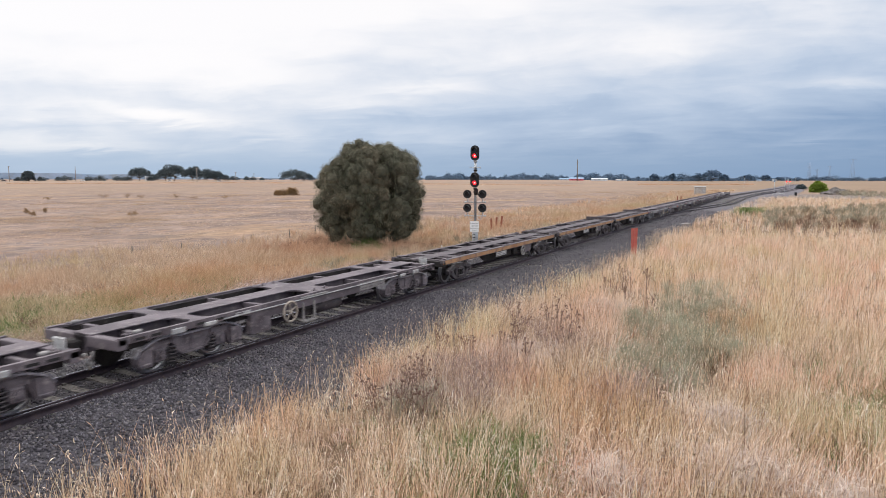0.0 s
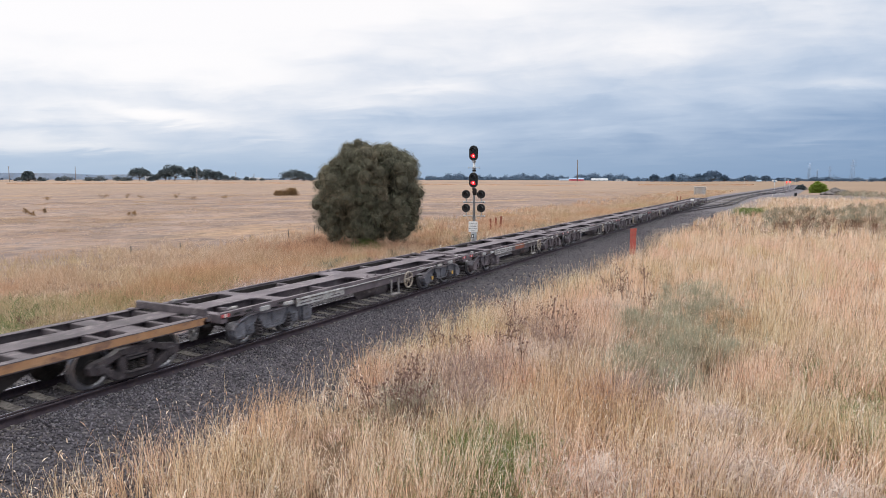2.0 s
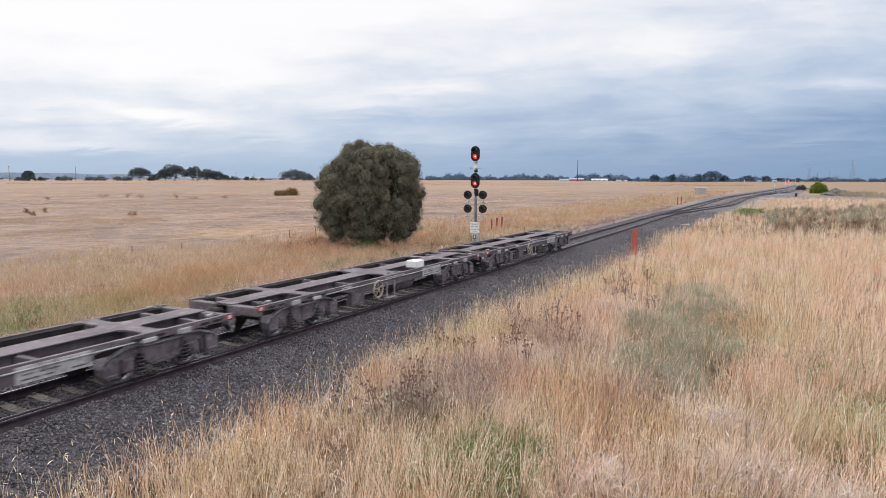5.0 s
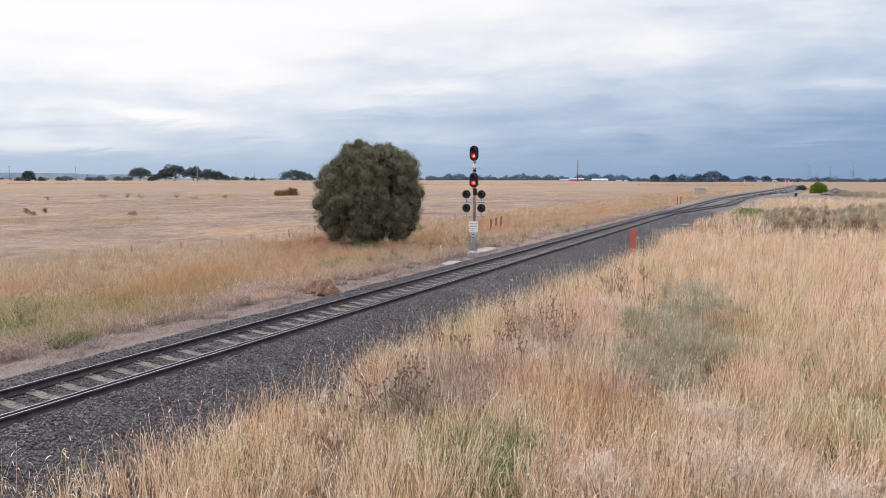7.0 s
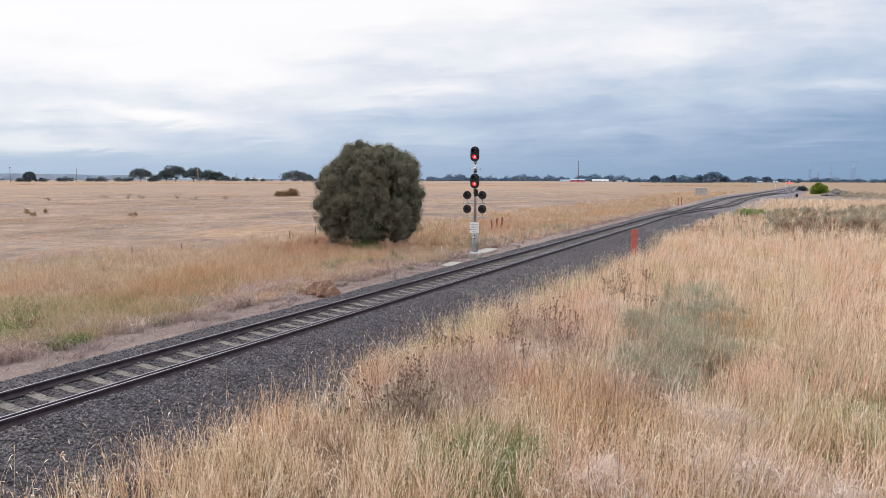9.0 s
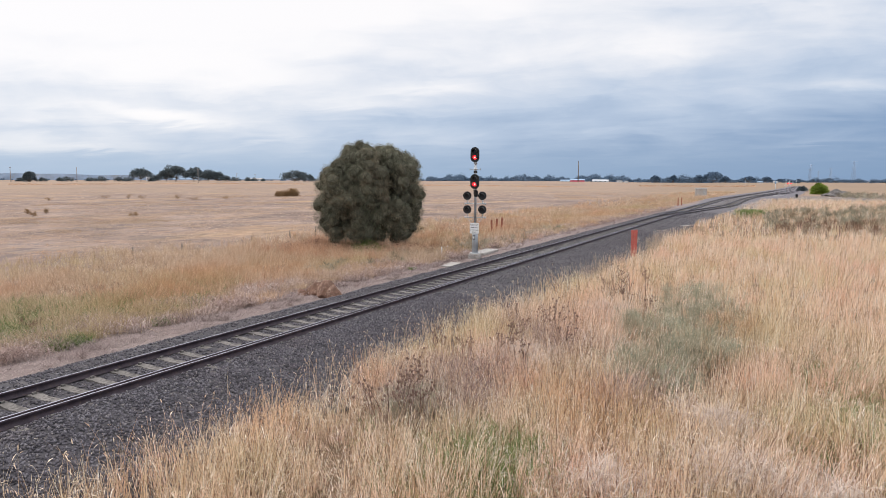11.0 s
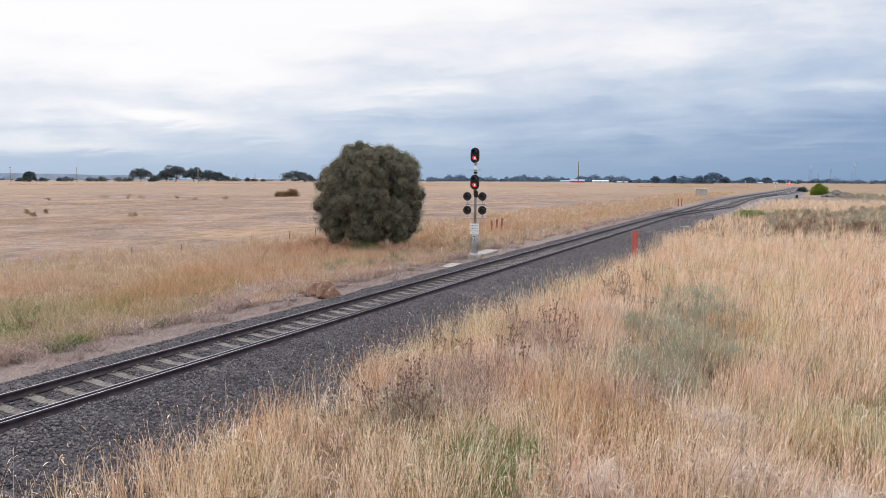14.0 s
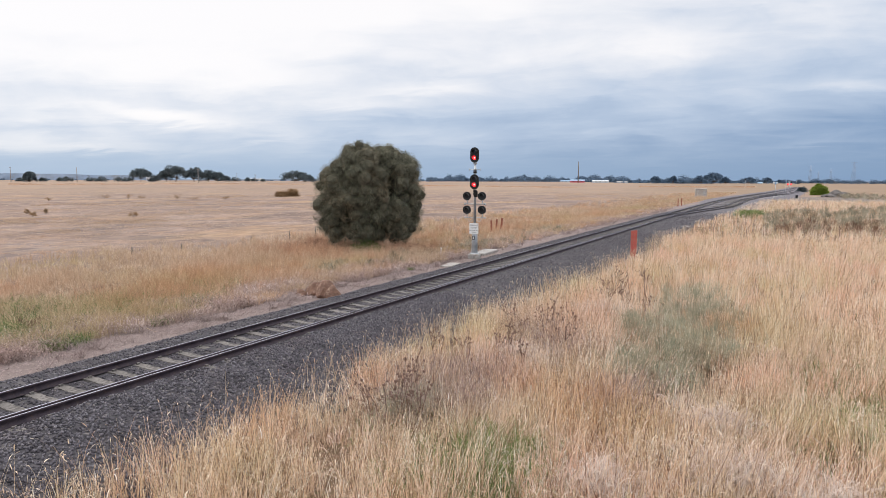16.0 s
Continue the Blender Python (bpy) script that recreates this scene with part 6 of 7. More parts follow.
def build_lineside():
    boulder(-3.45, 22.2, -0.6, 0.44, 0.56, 0.50, 1.0, 20)
    boulder(-2.8, 21.75, -0.56, 0.38, 0.38, 0.42, 2.4, 70)
    boulder(-4.35, 22.7, -0.66, 0.42, 0.55, 0.44, 3.9, 0)
    boulder(-4.75, 22.1, -0.66, 0.24, 0.26, 0.26, 5.2, 40)

    def stakes(x, y, hs, material, label, gap, lean):
        for i, h in enumerate(hs):
            xx, yy = x + gap[0] * i, y + gap[1] * i
            p = tagged(empty("marker_stake", pose(xx, yy, float(ground_z(xx, yy)) - 0.05, lean * (1 - i), lean * i, 10 * i)), label, "stake", "stakes " + label.split()[0])
            bm = bmesh.new()
            prism(bm, [(-0.10, -0.06), (0.10, -0.06), (0.10, -0.04), (0.015, -0.035), (0.015, 0.075), (-0.015, 0.075), (-0.015, -0.035), (-0.10, -0.04)], 2, -0.1, h)
            part("star_post", bm, material, p)
    stakes(4.78, 44.2, (1.78, 1.82), M_REDPOST, "red-painted steel marker stake in the ballast", (0.155, 0.06), 1.0)
    stakes(-12.6, 61.4, (1.35, 1.45, 1.55), M_RUSTPOST, "rusty red steel stake in the far verge", (0.25, 0.62), 2)
    stakes(-5.2, 139.0, (1.7, 1.7), M_RUSTPOST, "rusty red steel stake near the turnout", (0.5, 1.0), 1)
    # remains of a fence between verge and paddock
    for i, (y, h) in enumerate(((30.6, 0.62), (34.6, 0.6), (42.5, 0.6), (47.0, 0.72), (50.6, 0.9))):
        x = -26.6 + 0.35 * math.sin(i * 2.2)
        p = tagged(empty("fence_post", pose(x, y, float(ground_z(x, y)), 3 * math.sin(i * 5), 3 * math.cos(i * 3), 0)), "old grey timber fence post in dry grass", "fence post", "old fence posts")
        bm = bmesh.new()
        rod(bm, (0, 0, -0.2), (0.01, 0, h), 0.055, 0.045, 7)
        part("timber", bm, M_POST, p)


def house(name, label, x, y, turn, w, d, h, wall, roof, pitch=0.25, doors=1, windows=2, z=None, category="building", over=0.25):
    z = float(ground_z(x, y)) if z is None else z
    b = tagged(empty(name, pose(x, y, z, 0, 0, turn)), label, category)
    bm = bmesh.new()
    bx(bm, (-w / 2, -d / 2, -0.3), (w / 2, d / 2, h))
    prism(bm, [(-d / 2, h), (d / 2, h), (0, h + pitch * d)], 0, -w / 2, w / 2)
    part("wall", bm, wall, b)
    bm = bmesh.new()
    t = 0.06 + 0.01 * h
    for s in (-1, 1):
        prism(bm, [(s * (d / 2 + over), h - pitch * over * 2 + 0.02), (0, h + pitch * d + 0.02), (0, h + pitch * d + t), (s * (d / 2 + over), h - pitch * over * 2 + t)], 0, -w / 2 - over, w / 2 + over)
    part("roof", bm, roof, b)
    for i in range(windows):
        bm = bmesh.new()
        xx = -w / 2 + w * (i + 0.7) / (windows + 0.4)
        bx(bm, (xx - w * 0.05, -d / 2 - 0.05, h * 0.45), (xx + w * 0.05, -d / 2 - 0.01, h * 0.75))
        part("window", bm, M_LENS, b)
    for i in range(doors):
        bm = bmesh.new()
        bx(bm, (w * 0.3 - 0.45, -d / 2 - 0.06, 0), (w * 0.3 + 0.45, -d / 2 - 0.012, min(2.0, h * 0.85)))
        part("door", bm, M_PALE, b)
    return b


def build_distance():
    x, y = place(0.578, 240)
    house("relay_hut", "small weathered pale equipment hut beside the line", x, y, 12, 3.6, 2.6, 2.6, M_HUT, M_ROOF, 0.06, 1, 0, category="hut", over=0.12)
    # poles across the paddock
    for i, (u, dist, h, arms) in enumerate(((-0.972, 760, 14.5, 1), (-0.823, 800, 15.5, 0), (-0.551, 640, 13.0, 1), (-0.464, 900, 11, 1), (-0.423, 950, 10, 1), (0.302, 1050, 33.0, 1))):
        x, y = place(u, dist)
        p = tagged(empty("power_pole", pose(x, y, float(ground_z(x, y)), 0, 0, 20 * i)), "tall weathered timber power pole across the paddock", "power pole", "power poles")
        bm = bmesh.new()
        rod(bm, (0, 0, -1), (0, 0, h), 0.36 * (2.3 if dist == 1050 else 1), 0.24 * (2.3 if dist == 1050 else 1), 8)
        part("pole", bm, M_POST if dist == 1050 else M_POLE, p)
        if arms:
            bm = bmesh.new()
            bx(bm, (-1.3, -0.15, h - 1.0), (1.3, 0.15, h - 0.68))
            part("cross_arm", bm, M_POLE, p)
            for s in (-1.1, -0.4, 0.4, 1.1):
                bm = bmesh.new()
                rod(bm, (s, 0, h - 0.68), (s, 0, h - 0.4), 0.08, 0.05, 6)
                part("insulator", bm, M_DECKDARK, p)
        if dist == 1050:
            for z in (h * 0.55, h * 0.66):
                bm = bmesh.new()
                rod(bm, (0, 0, z), (3.2, 0, z + 1.8), 0.16, 0.12, 6)
                bx(bm, (2.8, -0.3, z + 1.6), (4.2, 0.3, z + 2.2))
                part("bracket_lamp", bm, M_DECKDARK, p)
    # farm sheds and yard buildings
    for u, d, w, dd, h, wall, roof, label in ((0.300, 1150, 24, 10, 3.2, M_FARRED, M_FARBLUE, "long red-walled shed with a blue roof far off"), (0.352, 1200, 28, 10, 2.8, M_FARWHITE, M_FARWHITE, "long white shed on the horizon"),
                                              (0.395, 1250, 10, 7, 1.8, M_FARWHITE, M_ROOF, "small pale shed on the horizon"), (0.41, 1240, 6, 5, 2.0, M_FARWHITE, M_ROOF, "pale farm tank shed on the horizon"),
                                              (0.275, 1180, 20, 8, 1.8, M_FARWHITE, M_FARBLUE, "pale shed with a blue roof far off"), (-0.66, 1000, 9, 8, 5.0, M_FARWHITE, M_FARWHITE, "white farmhouse among gum trees"),
                                              (0.71, 1300, 8, 6, 1.8, M_FARWHITE, M_FARBLUE, "pale yard building at the line's end"), (0.745, 1250, 7, 6, 1.8, M_FARWHITE, M_ROOF, "grey yard building at the line's end"), (-0.42, 1300, 24, 9, 3, M_FARWHITE, M_ROOF, "pale farm shed far off"),):
        x, y = place(u, d)
        house("farm_building", label, x, y, bearing(u), w, dd, h, wall, roof, 0.2, 0, 3)
    # level crossing at the end of the straight
    x, y = 17.5, 640.0
    lc = tagged(empty("level_crossing_gate", pose(x, y, -0.6)), "red and white level crossing mast with red lamps", "crossing gate")
    bm = bmesh.new()
    rod(bm, (0, 0, 0), (0, 0, 5.2), 0.14, n=8)
    part("mast", bm, M_GALV, lc)
    bm = bmesh.new()
    for s in (-1, 1):
        bx(bm, (-1.0, -0.05, 4.4), (1.0, 0.0, 4.65), turn=Matrix.Rotation(s * 0.75, 3, "Y"))
    part("cross_boards", bm, M_WHITE, lc)
    for s in (-1.2, 1.2):
        bm = bmesh.new()
        rod(bm, (s, -0.1, 3.0), (s, -0.25, 3.0), 0.6, n=12)
        part("warning_lamp", bm, M_RED, lc, "glowing red warning lamp")
    bm = bmesh.new()
    for i in range(3):
        bx(bm, (-3.5 + i * 1.4, -0.1, 1.3), (-2.8 + i * 1.4, 0.1, 1.6))
    part("boom", bm, M_WHITE, lc, "white boom with gaps")
    bm = bmesh.new()
    for i in range(2):
        bx(bm, (-2.8 + i * 1.4, -0.1, 1.3), (-2.1 + i * 1.4, 0.1, 1.6))
    part("boom_stripes", bm, M_MARKRED, lc, "red stripes")
    # yard lamp posts, small signals and relay cases
    for i, (x, y, h) in enumerate(((14.2, 300, 5.0), (16.2, 330, 4.5), (10.8, 260, 4.2), (-6.5, 420, 6), (21, 520, 6))):
        p = tagged(empty("yard_post", pose(x, y, -0.6)), "thin grey yard post with a small dark head", "post", "yard posts")
        bm = bmesh.new()
        rod(bm, (0, 0, 0), (0, 0, h), 0.08, n=8)
        part("pole", bm, M_GALV, p)
        bm = bmesh.new()
        bx(bm, (-0.25, -0.2, h - 0.1), (0.25, 0.2, h + 0.7), 0.05)
        part("head", bm, M_BLACK if i % 2 else M_FARBLUE, p)
    for i, (x, y, w, h) in enumerate(((11.2, 232, 1.2, 0.4), (13.4, 236, 1.3, 0.5), (12.2, 240, 0.7, 0.7), (2.75, 192, 0.9, 0.3), (4.4, 215, 0.9, 0.3), (17.0, 225, 0.6, 1.0))):
        p = tagged(empty("relay_case", pose(x, y, -0.5, 0, 0, 10)), "low pale relay case beside the yard tracks", "relay case", "relay cases")
        bm = bmesh.new()
        bx(bm, (-w / 2, -0.5, 0), (w / 2, 0.5, h), 0.05)
        part("case", bm, M_PALE if i < 5 else M_BLACK, p)
    # gravel heap
    x, y = place(0.885, 255)
    hp = tagged(empty("gravel_heap", pose(x, y, float(ground_z(x, y)) - 0.1)), "long grey heap of gravel", "gravel heap")
    bm = bmesh.new()
    bmesh.ops.create_icosphere(bm, subdivisions=4, radius=1.0)
    for v in bm.verts:
        n = v.co.normalized()
        f = 1 + 0.3 * noise.noise(n * 2.3) + 0.12 * noise.noise(n * 6)
        v.co = Vector((n.x * 4.6 * f, n.y * 3.0 * f, max(-0.2, n.z * 2.3 * f * (1 - 0.5 * abs(n.x)))))
    part("heap", bm, M_HEAP, hp)
    # transmission towers, in the hills' colour so that they fade into painted haze
    for i, (u, d, h) in enumerate(((0.822, 2300, 54), (0.868, 2900, 54), (0.919, 2400, 66), (0.840, 3100, 46))):
        x, y = place(u, d)
        t = tagged(empty("transmission_tower", pose(x, y, float(ground_z(x, y)), 0, 0, 25)), "faint lattice transmission tower on the skyline", "pylon", "transmission towers")
        bm = bmesh.new()
        r = 0.46
        for sx in (-1, 1):
            for sy in (-1, 1):
                rod(bm, (sx * h * 0.09, sy * h * 0.09, 0), (sx * h * 0.018, sy * h * 0.018, h), r, r * 0.7, 4)
        for k in range(8):
            z0, z1 = h * k / 8, h * (k + 1) / 8
            a, b = h * (0.09 - 0.072 * k / 8), h * (0.09 - 0.072 * (k + 1) / 8)
            for s in (-1, 1):
                rod(bm, (-a, s * a, z0), (b, s * b, z1), r * 0.5, n=4), rod(bm, (a, s * a, z0), (-b, s * b, z1), r * 0.5, n=4)
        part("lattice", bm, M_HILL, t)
        for z in (0.72, 0.85, 0.96):
            bm = bmesh.new()
            rod(bm, (-h * 0.16, 0, h * z), (h * 0.16, 0, h * z), r * 0.8, n=4)
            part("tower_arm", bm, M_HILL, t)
    # low hills, their blue a haze put into the colour
    bm = bmesh.new()
    us = np.linspace(-1.3, 1.3, 140)
    top, low = [], []
    for u in us:
        x, y = place(float(u), 4300)
        hh = 8 + 29 * float(soft_step(-u, 0.56, 0.74)) * (0.86 + 0.12 * math.sin(u * 19 + 0.6) + 0.07 * math.sin(u * 43)) + 4 * (1 + math.sin(u * 13)) * 0.5
        top.append(bm.verts.new((x, y, hh))), low.append(bm.verts.new((x, y, -10)))
    for i in range(len(us) - 1):
        bm.faces.new((low[i], low[i + 1], top[i + 1], top[i]))
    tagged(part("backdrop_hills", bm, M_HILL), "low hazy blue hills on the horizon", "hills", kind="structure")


def on_road(off):
    """A place on the far road, off metres to the east of the point straight ahead."""
    x, y = 13.45 - 0.4575 * 650 + 0.8892 * off, 0.8892 * 650 + 0.4575 * off
    return x, y, float(ground_z(x, y)) + 0.06


def build_road():
    bm = bmesh.new()
    rows = []
    for off in range(-900, 141, 20):
        x, y, z = on_road(off)
        rows.append([bm.verts.new((x - 0.4575 * k, y + 0.8892 * k, z - (0.02 if k in (-4, 4) else 0.0))) for k in (-4.0, -3.2, 0.0, 3.2, 4.0)])
    for a, b in zip(rows, rows[1:]):
        for i in range(4):
            bm.faces.new((a[i], b[i], b[i + 1], a[i + 1]))
    tagged(part("road", bm, M_ASPHALT), "grey sealed road across the paddock's far side", "road", kind="structure")


def build_car(label, paint):
    """A sedan, nose towards -X."""
    car = tagged(empty("car", pose(*on_road(0))), label, "car", "cars on the far road")
    bm = bmesh.new()
    prism(bm, [(-2.25, 0.30), (-2.30, 0.62), (-2.1, 0.78), (-1.05, 0.92), (1.5, 0.98), (2.2, 0.92), (2.3, 0.6), (2.25, 0.30), (1.75, 0.30), (1.6, 0.6), (1.2, 0.6), (1.05, 0.30), (-1.0, 0.30), (-1.15, 0.6), (-1.55, 0.6), (-1.7, 0.30)], 1, -0.88, 0.88)
    body = part("body", bm, paint, car)
    bm = bmesh.new()
    prism(bm, [(-0.55, 1.40), (0.85, 1.42), (1.0, 1.46), (-0.5, 1.46)], 1, -0.66, 0.66)
    part("roof", bm, paint, body)
    bm = bmesh.new()
    prism(bm, [(-1.1, 0.93), (-0.5, 1.40), (0.9, 1.42), (1.6, 0.98)], 1, -0.70, 0.70)
    part("cabin_glass", bm, M_LENS, car, "dark cabin windows")
    for x in (-1.35, 1.4):
        for y in (-0.8, 0.8):
            bm = bmesh.new()
            rod(bm, (x, y - 0.1, 0.32), (x, y + 0.1, 0.32), 0.32, n=14)
            wheel = part("wheel", bm, M_BLACK, car)
            bm = bmesh.new()
            e = 0.102 if y > 0 else -0.102
            rod(bm, (x, y + e * 0.9, 0.32), (x, y + e * 1.06, 0.32), 0.19, n=12)
            part("rim", bm, M_GALV, wheel)
    for x, m in ((-2.26, M_WHITE), (2.26, M_MARKRED)):
        for y in (-0.62, 0.62):
            bm = bmesh.new()
            bx(bm, (x - 0.06, y - 0.18, 0.62), (x + 0.06, y + 0.18, 0.76), 0.02)
            part("headlight" if x < 0 else "tail_light", bm, m, body)
    return car


CARS = []


def build_traffic():
    build_road()
    # where each car is at the start, and its speed, along the road
    for label, paint, start, speed in (("white sedan driving along the far road", M_WHITE, -353.5, 31.0), ("white sedan driving along the far road", M_WHITE, -268.0, 33.5), ("white sedan driving along the far road", M_WHITE, -219.0, 33.0), ("dark sedan driving along the far road", M_CARDARK, -430.5, 31.0)):
        CARS.append((build_car(label, paint), start, speed))


build_signal()
build_traffic()
build_lineside()
build_distance()


# ---- the train: short container wagons, all empty ----
SHORT, MEDIUM, LONG = 7.10, 7.04, 7.14      # half lengths of the wagon bodies
WHEEL_R, BASE = 0.46, 1.78


def wheel_mesh():
    """One wheel, its flange towards -X of it."""
    bm = bmesh.new()
    prof = [(-0.07, 0.0), (-0.07, 0.33), (-0.075, 0.43), (-0.075, 0.488), (-0.045, 0.49), (-0.035, WHEEL_R), (0.062, WHEEL_R - 0.006), (0.065, 0.40), (0.02, 0.37), (0.02, 0.16), (0.075, 0.14), (0.085, 0.0)]
    n = 28
    rows = [[bm.verts.new((x, r * math.cos(2 * math.pi * i / n), r * math.sin(2 * math.pi * i / n))) for x, r in prof] for i in range(n)]
    for i in range(n):
        for j in range(len(prof) - 1):
            f = bm.faces.new((rows[i][j], rows[(i + 1) % n][j], rows[(i + 1) % n][j + 1], rows[i][j + 1]))
            f.material_index = 1 if 4 <= j <= 7 else 0
    bmesh.ops.remove_doubles(bm, verts=bm.verts, dist=0.0005)
    bmesh.ops.recalc_face_normals(bm, faces=bm.faces)
    me = bpy.data.meshes.new("wheel")
    bm.to_mesh(me)
    bm.free()
    me.materials.append(M_WHEEL), me.materials.append(M_TREAD)
    return me


WHEEL = wheel_mesh()


def bogie(wagon, y, cast, material):
    """A four-wheel truck; cast: the boxy pattern with outside springs, else the pattern with open windows."""
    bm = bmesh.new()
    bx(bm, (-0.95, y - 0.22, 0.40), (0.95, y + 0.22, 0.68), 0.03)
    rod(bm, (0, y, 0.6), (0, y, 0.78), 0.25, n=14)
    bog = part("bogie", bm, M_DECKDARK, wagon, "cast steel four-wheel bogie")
    for s in (-1, 1):
        bm = bmesh.new()
        x0, x1 = (0.93 * s, 1.09 * s) if s > 0 else (1.09 * s, 0.93 * s)
        if cast:
            half = ((0.34, 0.34), (0.43, 0.42), (0.56, 0.63), (0.66, 0.66), (0.70, 0.58), (1.08, 0.60), (1.15, 0.30), (1.22, 0.23), (1.46, 0.25), (1.55, 0.36), (1.57, 0.55))
            crown = ((1.57, 0.55), (1.48, 0.68), (1.22, 0.79), (0.98, 0.86), (0.62, 0.87), (0.46, 0.83))
            whole = [(y + a, z) for a, z in half + crown[1:]]
            prism(bm, whole + [(2 * y - a, z) for a, z in whole[::-1]], 0, *sorted((0.97 * s, 1.10 * s)))
            # the rolled lip along the top, and the raised rim of the middle panel
            xa, xb = sorted((0.93 * s, 1.19 * s))
            lip = [(y - a, z) for a, z in crown] + [(y + a, z) for a, z in crown[::-1]]
            worn = bmesh.new()
            prism(worn, lip + [(a, z - 0.045) for a, z in lip[::-1]], 0, xa, xb)
            xa, xb = sorted((1.10 * s, 1.15 * s))
            for k in (-1, 1):
                rim = [(y + k * a, z) for a, z in ((0.30, 0.34), (0.36, 0.36), (0.45, 0.44), (0.60, 0.67), (0.62, 0.82), (0.57, 0.82), (0.54, 0.68), (0.40, 0.47), (0.32, 0.40))]
                prism(bm, rim, 0, xa, xb)
            prism(bm, [(y - 0.36, 0.335), (y + 0.36, 0.335), (y + 0.33, 0.375), (y - 0.33, 0.375)], 0, xa, xb)
            bx(bm, (min(1.10 * s, 1.13 * s), y - 0.07, 0.38), (max(1.10 * s, 1.13 * s), y + 0.07, 0.80), 0.01)
            # noses at both ends
            for k in (-1, 1):
                nose = [(y + k * a, z) for a, z in ((1.18, 0.26), (1.50, 0.28), (1.55, 0.40), (1.53, 0.54), (1.40, 0.66), (1.16, 0.70))]
                prism(bm, nose, 0, *sorted((1.10 * s, 1.20 * s)))
                bx(bm, (min(1.08 * s, 1.22 * s), y + k * 1.36 - 0.14, 0.30), (max(1.08 * s, 1.22 * s), y + k * 1.36 + 0.14, 0.36), 0.015)
        else:
            hi, lo = sorted((x0, x1))
            top = ((-1.10, 0.36), (-1.12, 0.52), (-1.02, 0.60), (-0.60, 0.68), (-0.42, 0.76), (0.42, 0.76), (0.60, 0.68), (1.02, 0.60), (1.12, 0.52), (1.10, 0.36))
            prism(bm, [(y + a, z) for a, z in top + ((0.86, 0.36), (0.80, 0.48), (0.46, 0.60), (-0.46, 0.60), (-0.80, 0.48), (-0.86, 0.36))], 0, hi, lo)
            prism(bm, [(y + a, z) for a, z in ((-0.88, 0.36), (-0.74, 0.47), (-0.40, 0.24), (0.40, 0.24), (0.74, 0.47), (0.88, 0.36), (0.50, 0.11), (-0.50, 0.11))], 0, hi, lo)
            for a in (-0.34, 0.34):
                bx(bm, (hi, y + a - 0.085, 0.20), (lo, y + a + 0.085, 0.66), 0.02)
            xa, xb = sorted((0.92 * s, 1.15 * s))
            bx(bm, (xa, y - 0.27, 0.50), (xb, y + 0.27, 0.545), 0.012), bx(bm, (xa, y - 0.27, 0.565), (xb, y + 0.27, 0.60), 0.012)
            bx(bm, (xa, y - 0.30, 0.20), (xb, y + 0.30, 0.26), 0.015)
        side = part("side_frame", bm, material, bog)
        # the lip's pale colour holds both wear and a top highlight
        if cast:
            part("top_lip", worn, M_WORN, side, "worn upper edge, paler for a painted highlight")
        for a in ((-0.58, 0.58) if cast else (-0.12, 0.12)):
            bm = bmesh.new()
            lo, hi, r = (0.20, 0.62, 0.120) if cast else (0.26, 0.46, 0.085)
            for k in range(5):
                ring(bm, ((1.09 if cast else 1.01) * s, y + a, lo + (hi - lo) * (k + 0.5) / 5), r * 0.85, 0.022, 2, 10, 4)
            part("spring", bm, M_OLDBOGIE if cast else M_WHEEL, bog)
        for a in (-BASE / 2, BASE / 2):
            bm = bmesh.new()
            e = 0.15 if cast else 0.11
            xo = 1.13
            bx(bm, (min(0.88 * s, xo * s), y + a - e, 0.44 - e), (max(0.88 * s, xo * s), y + a + e, 0.44 + e), 0.03)
            rod(bm, (xo * s, y + a, WHEEL_R), ((xo + 0.04) * s, y + a, WHEEL_R), 0.085, n=12)
            part("axle_box", bm, material, bog)
            if cast == 2:
                bm = bmesh.new()
                bx(bm, (min(1.171 * s, 1.184 * s), y + a - 0.07, WHEEL_R - 0.07), (max(1.171 * s, 1.184 * s), y + a + 0.07, WHEEL_R + 0.07), 0.004)
                part("axle_cap", bm, M_YCAP, bog, "yellow axle cap")
    for a in (-BASE / 2, BASE / 2):
        for s in (-1, 1):
            w = link("wheel", WHEEL, None, bog)
            w.matrix_basis = pose(0.75 * s, y + a, WHEEL_R, 0, 0, 0 if s > 0 else 180)
        bm = bmesh.new()
        rod(bm, (-0.85, y + a, WHEEL_R), (0.85, y + a, WHEEL_R), 0.07, n=10)
        part("axle", bm, M_WHEEL, bog)


def handwheel(wagon, y, s, z, r, material):
    bm = bmesh.new()
    ring(bm, (1.32 * s, y, z), r - 0.03, 0.032, 0, 26, 6)
    for i in range(5):
        a = 2 * math.pi * i / 5 + 0.4
        rod(bm, (1.30 * s, y, z), (1.32 * s, y + (r - 0.03) * math.cos(a), z + (r - 0.03) * math.sin(a)), 0.022, n=6)
    rod(bm, (1.2 * s, y, z), (1.36 * s, y, z), 0.05, n=10)
    part("handwheel", bm, material, wagon, "spoked cream handbrake wheel" if material is M_CREAM else "spoked grimy handbrake wheel")


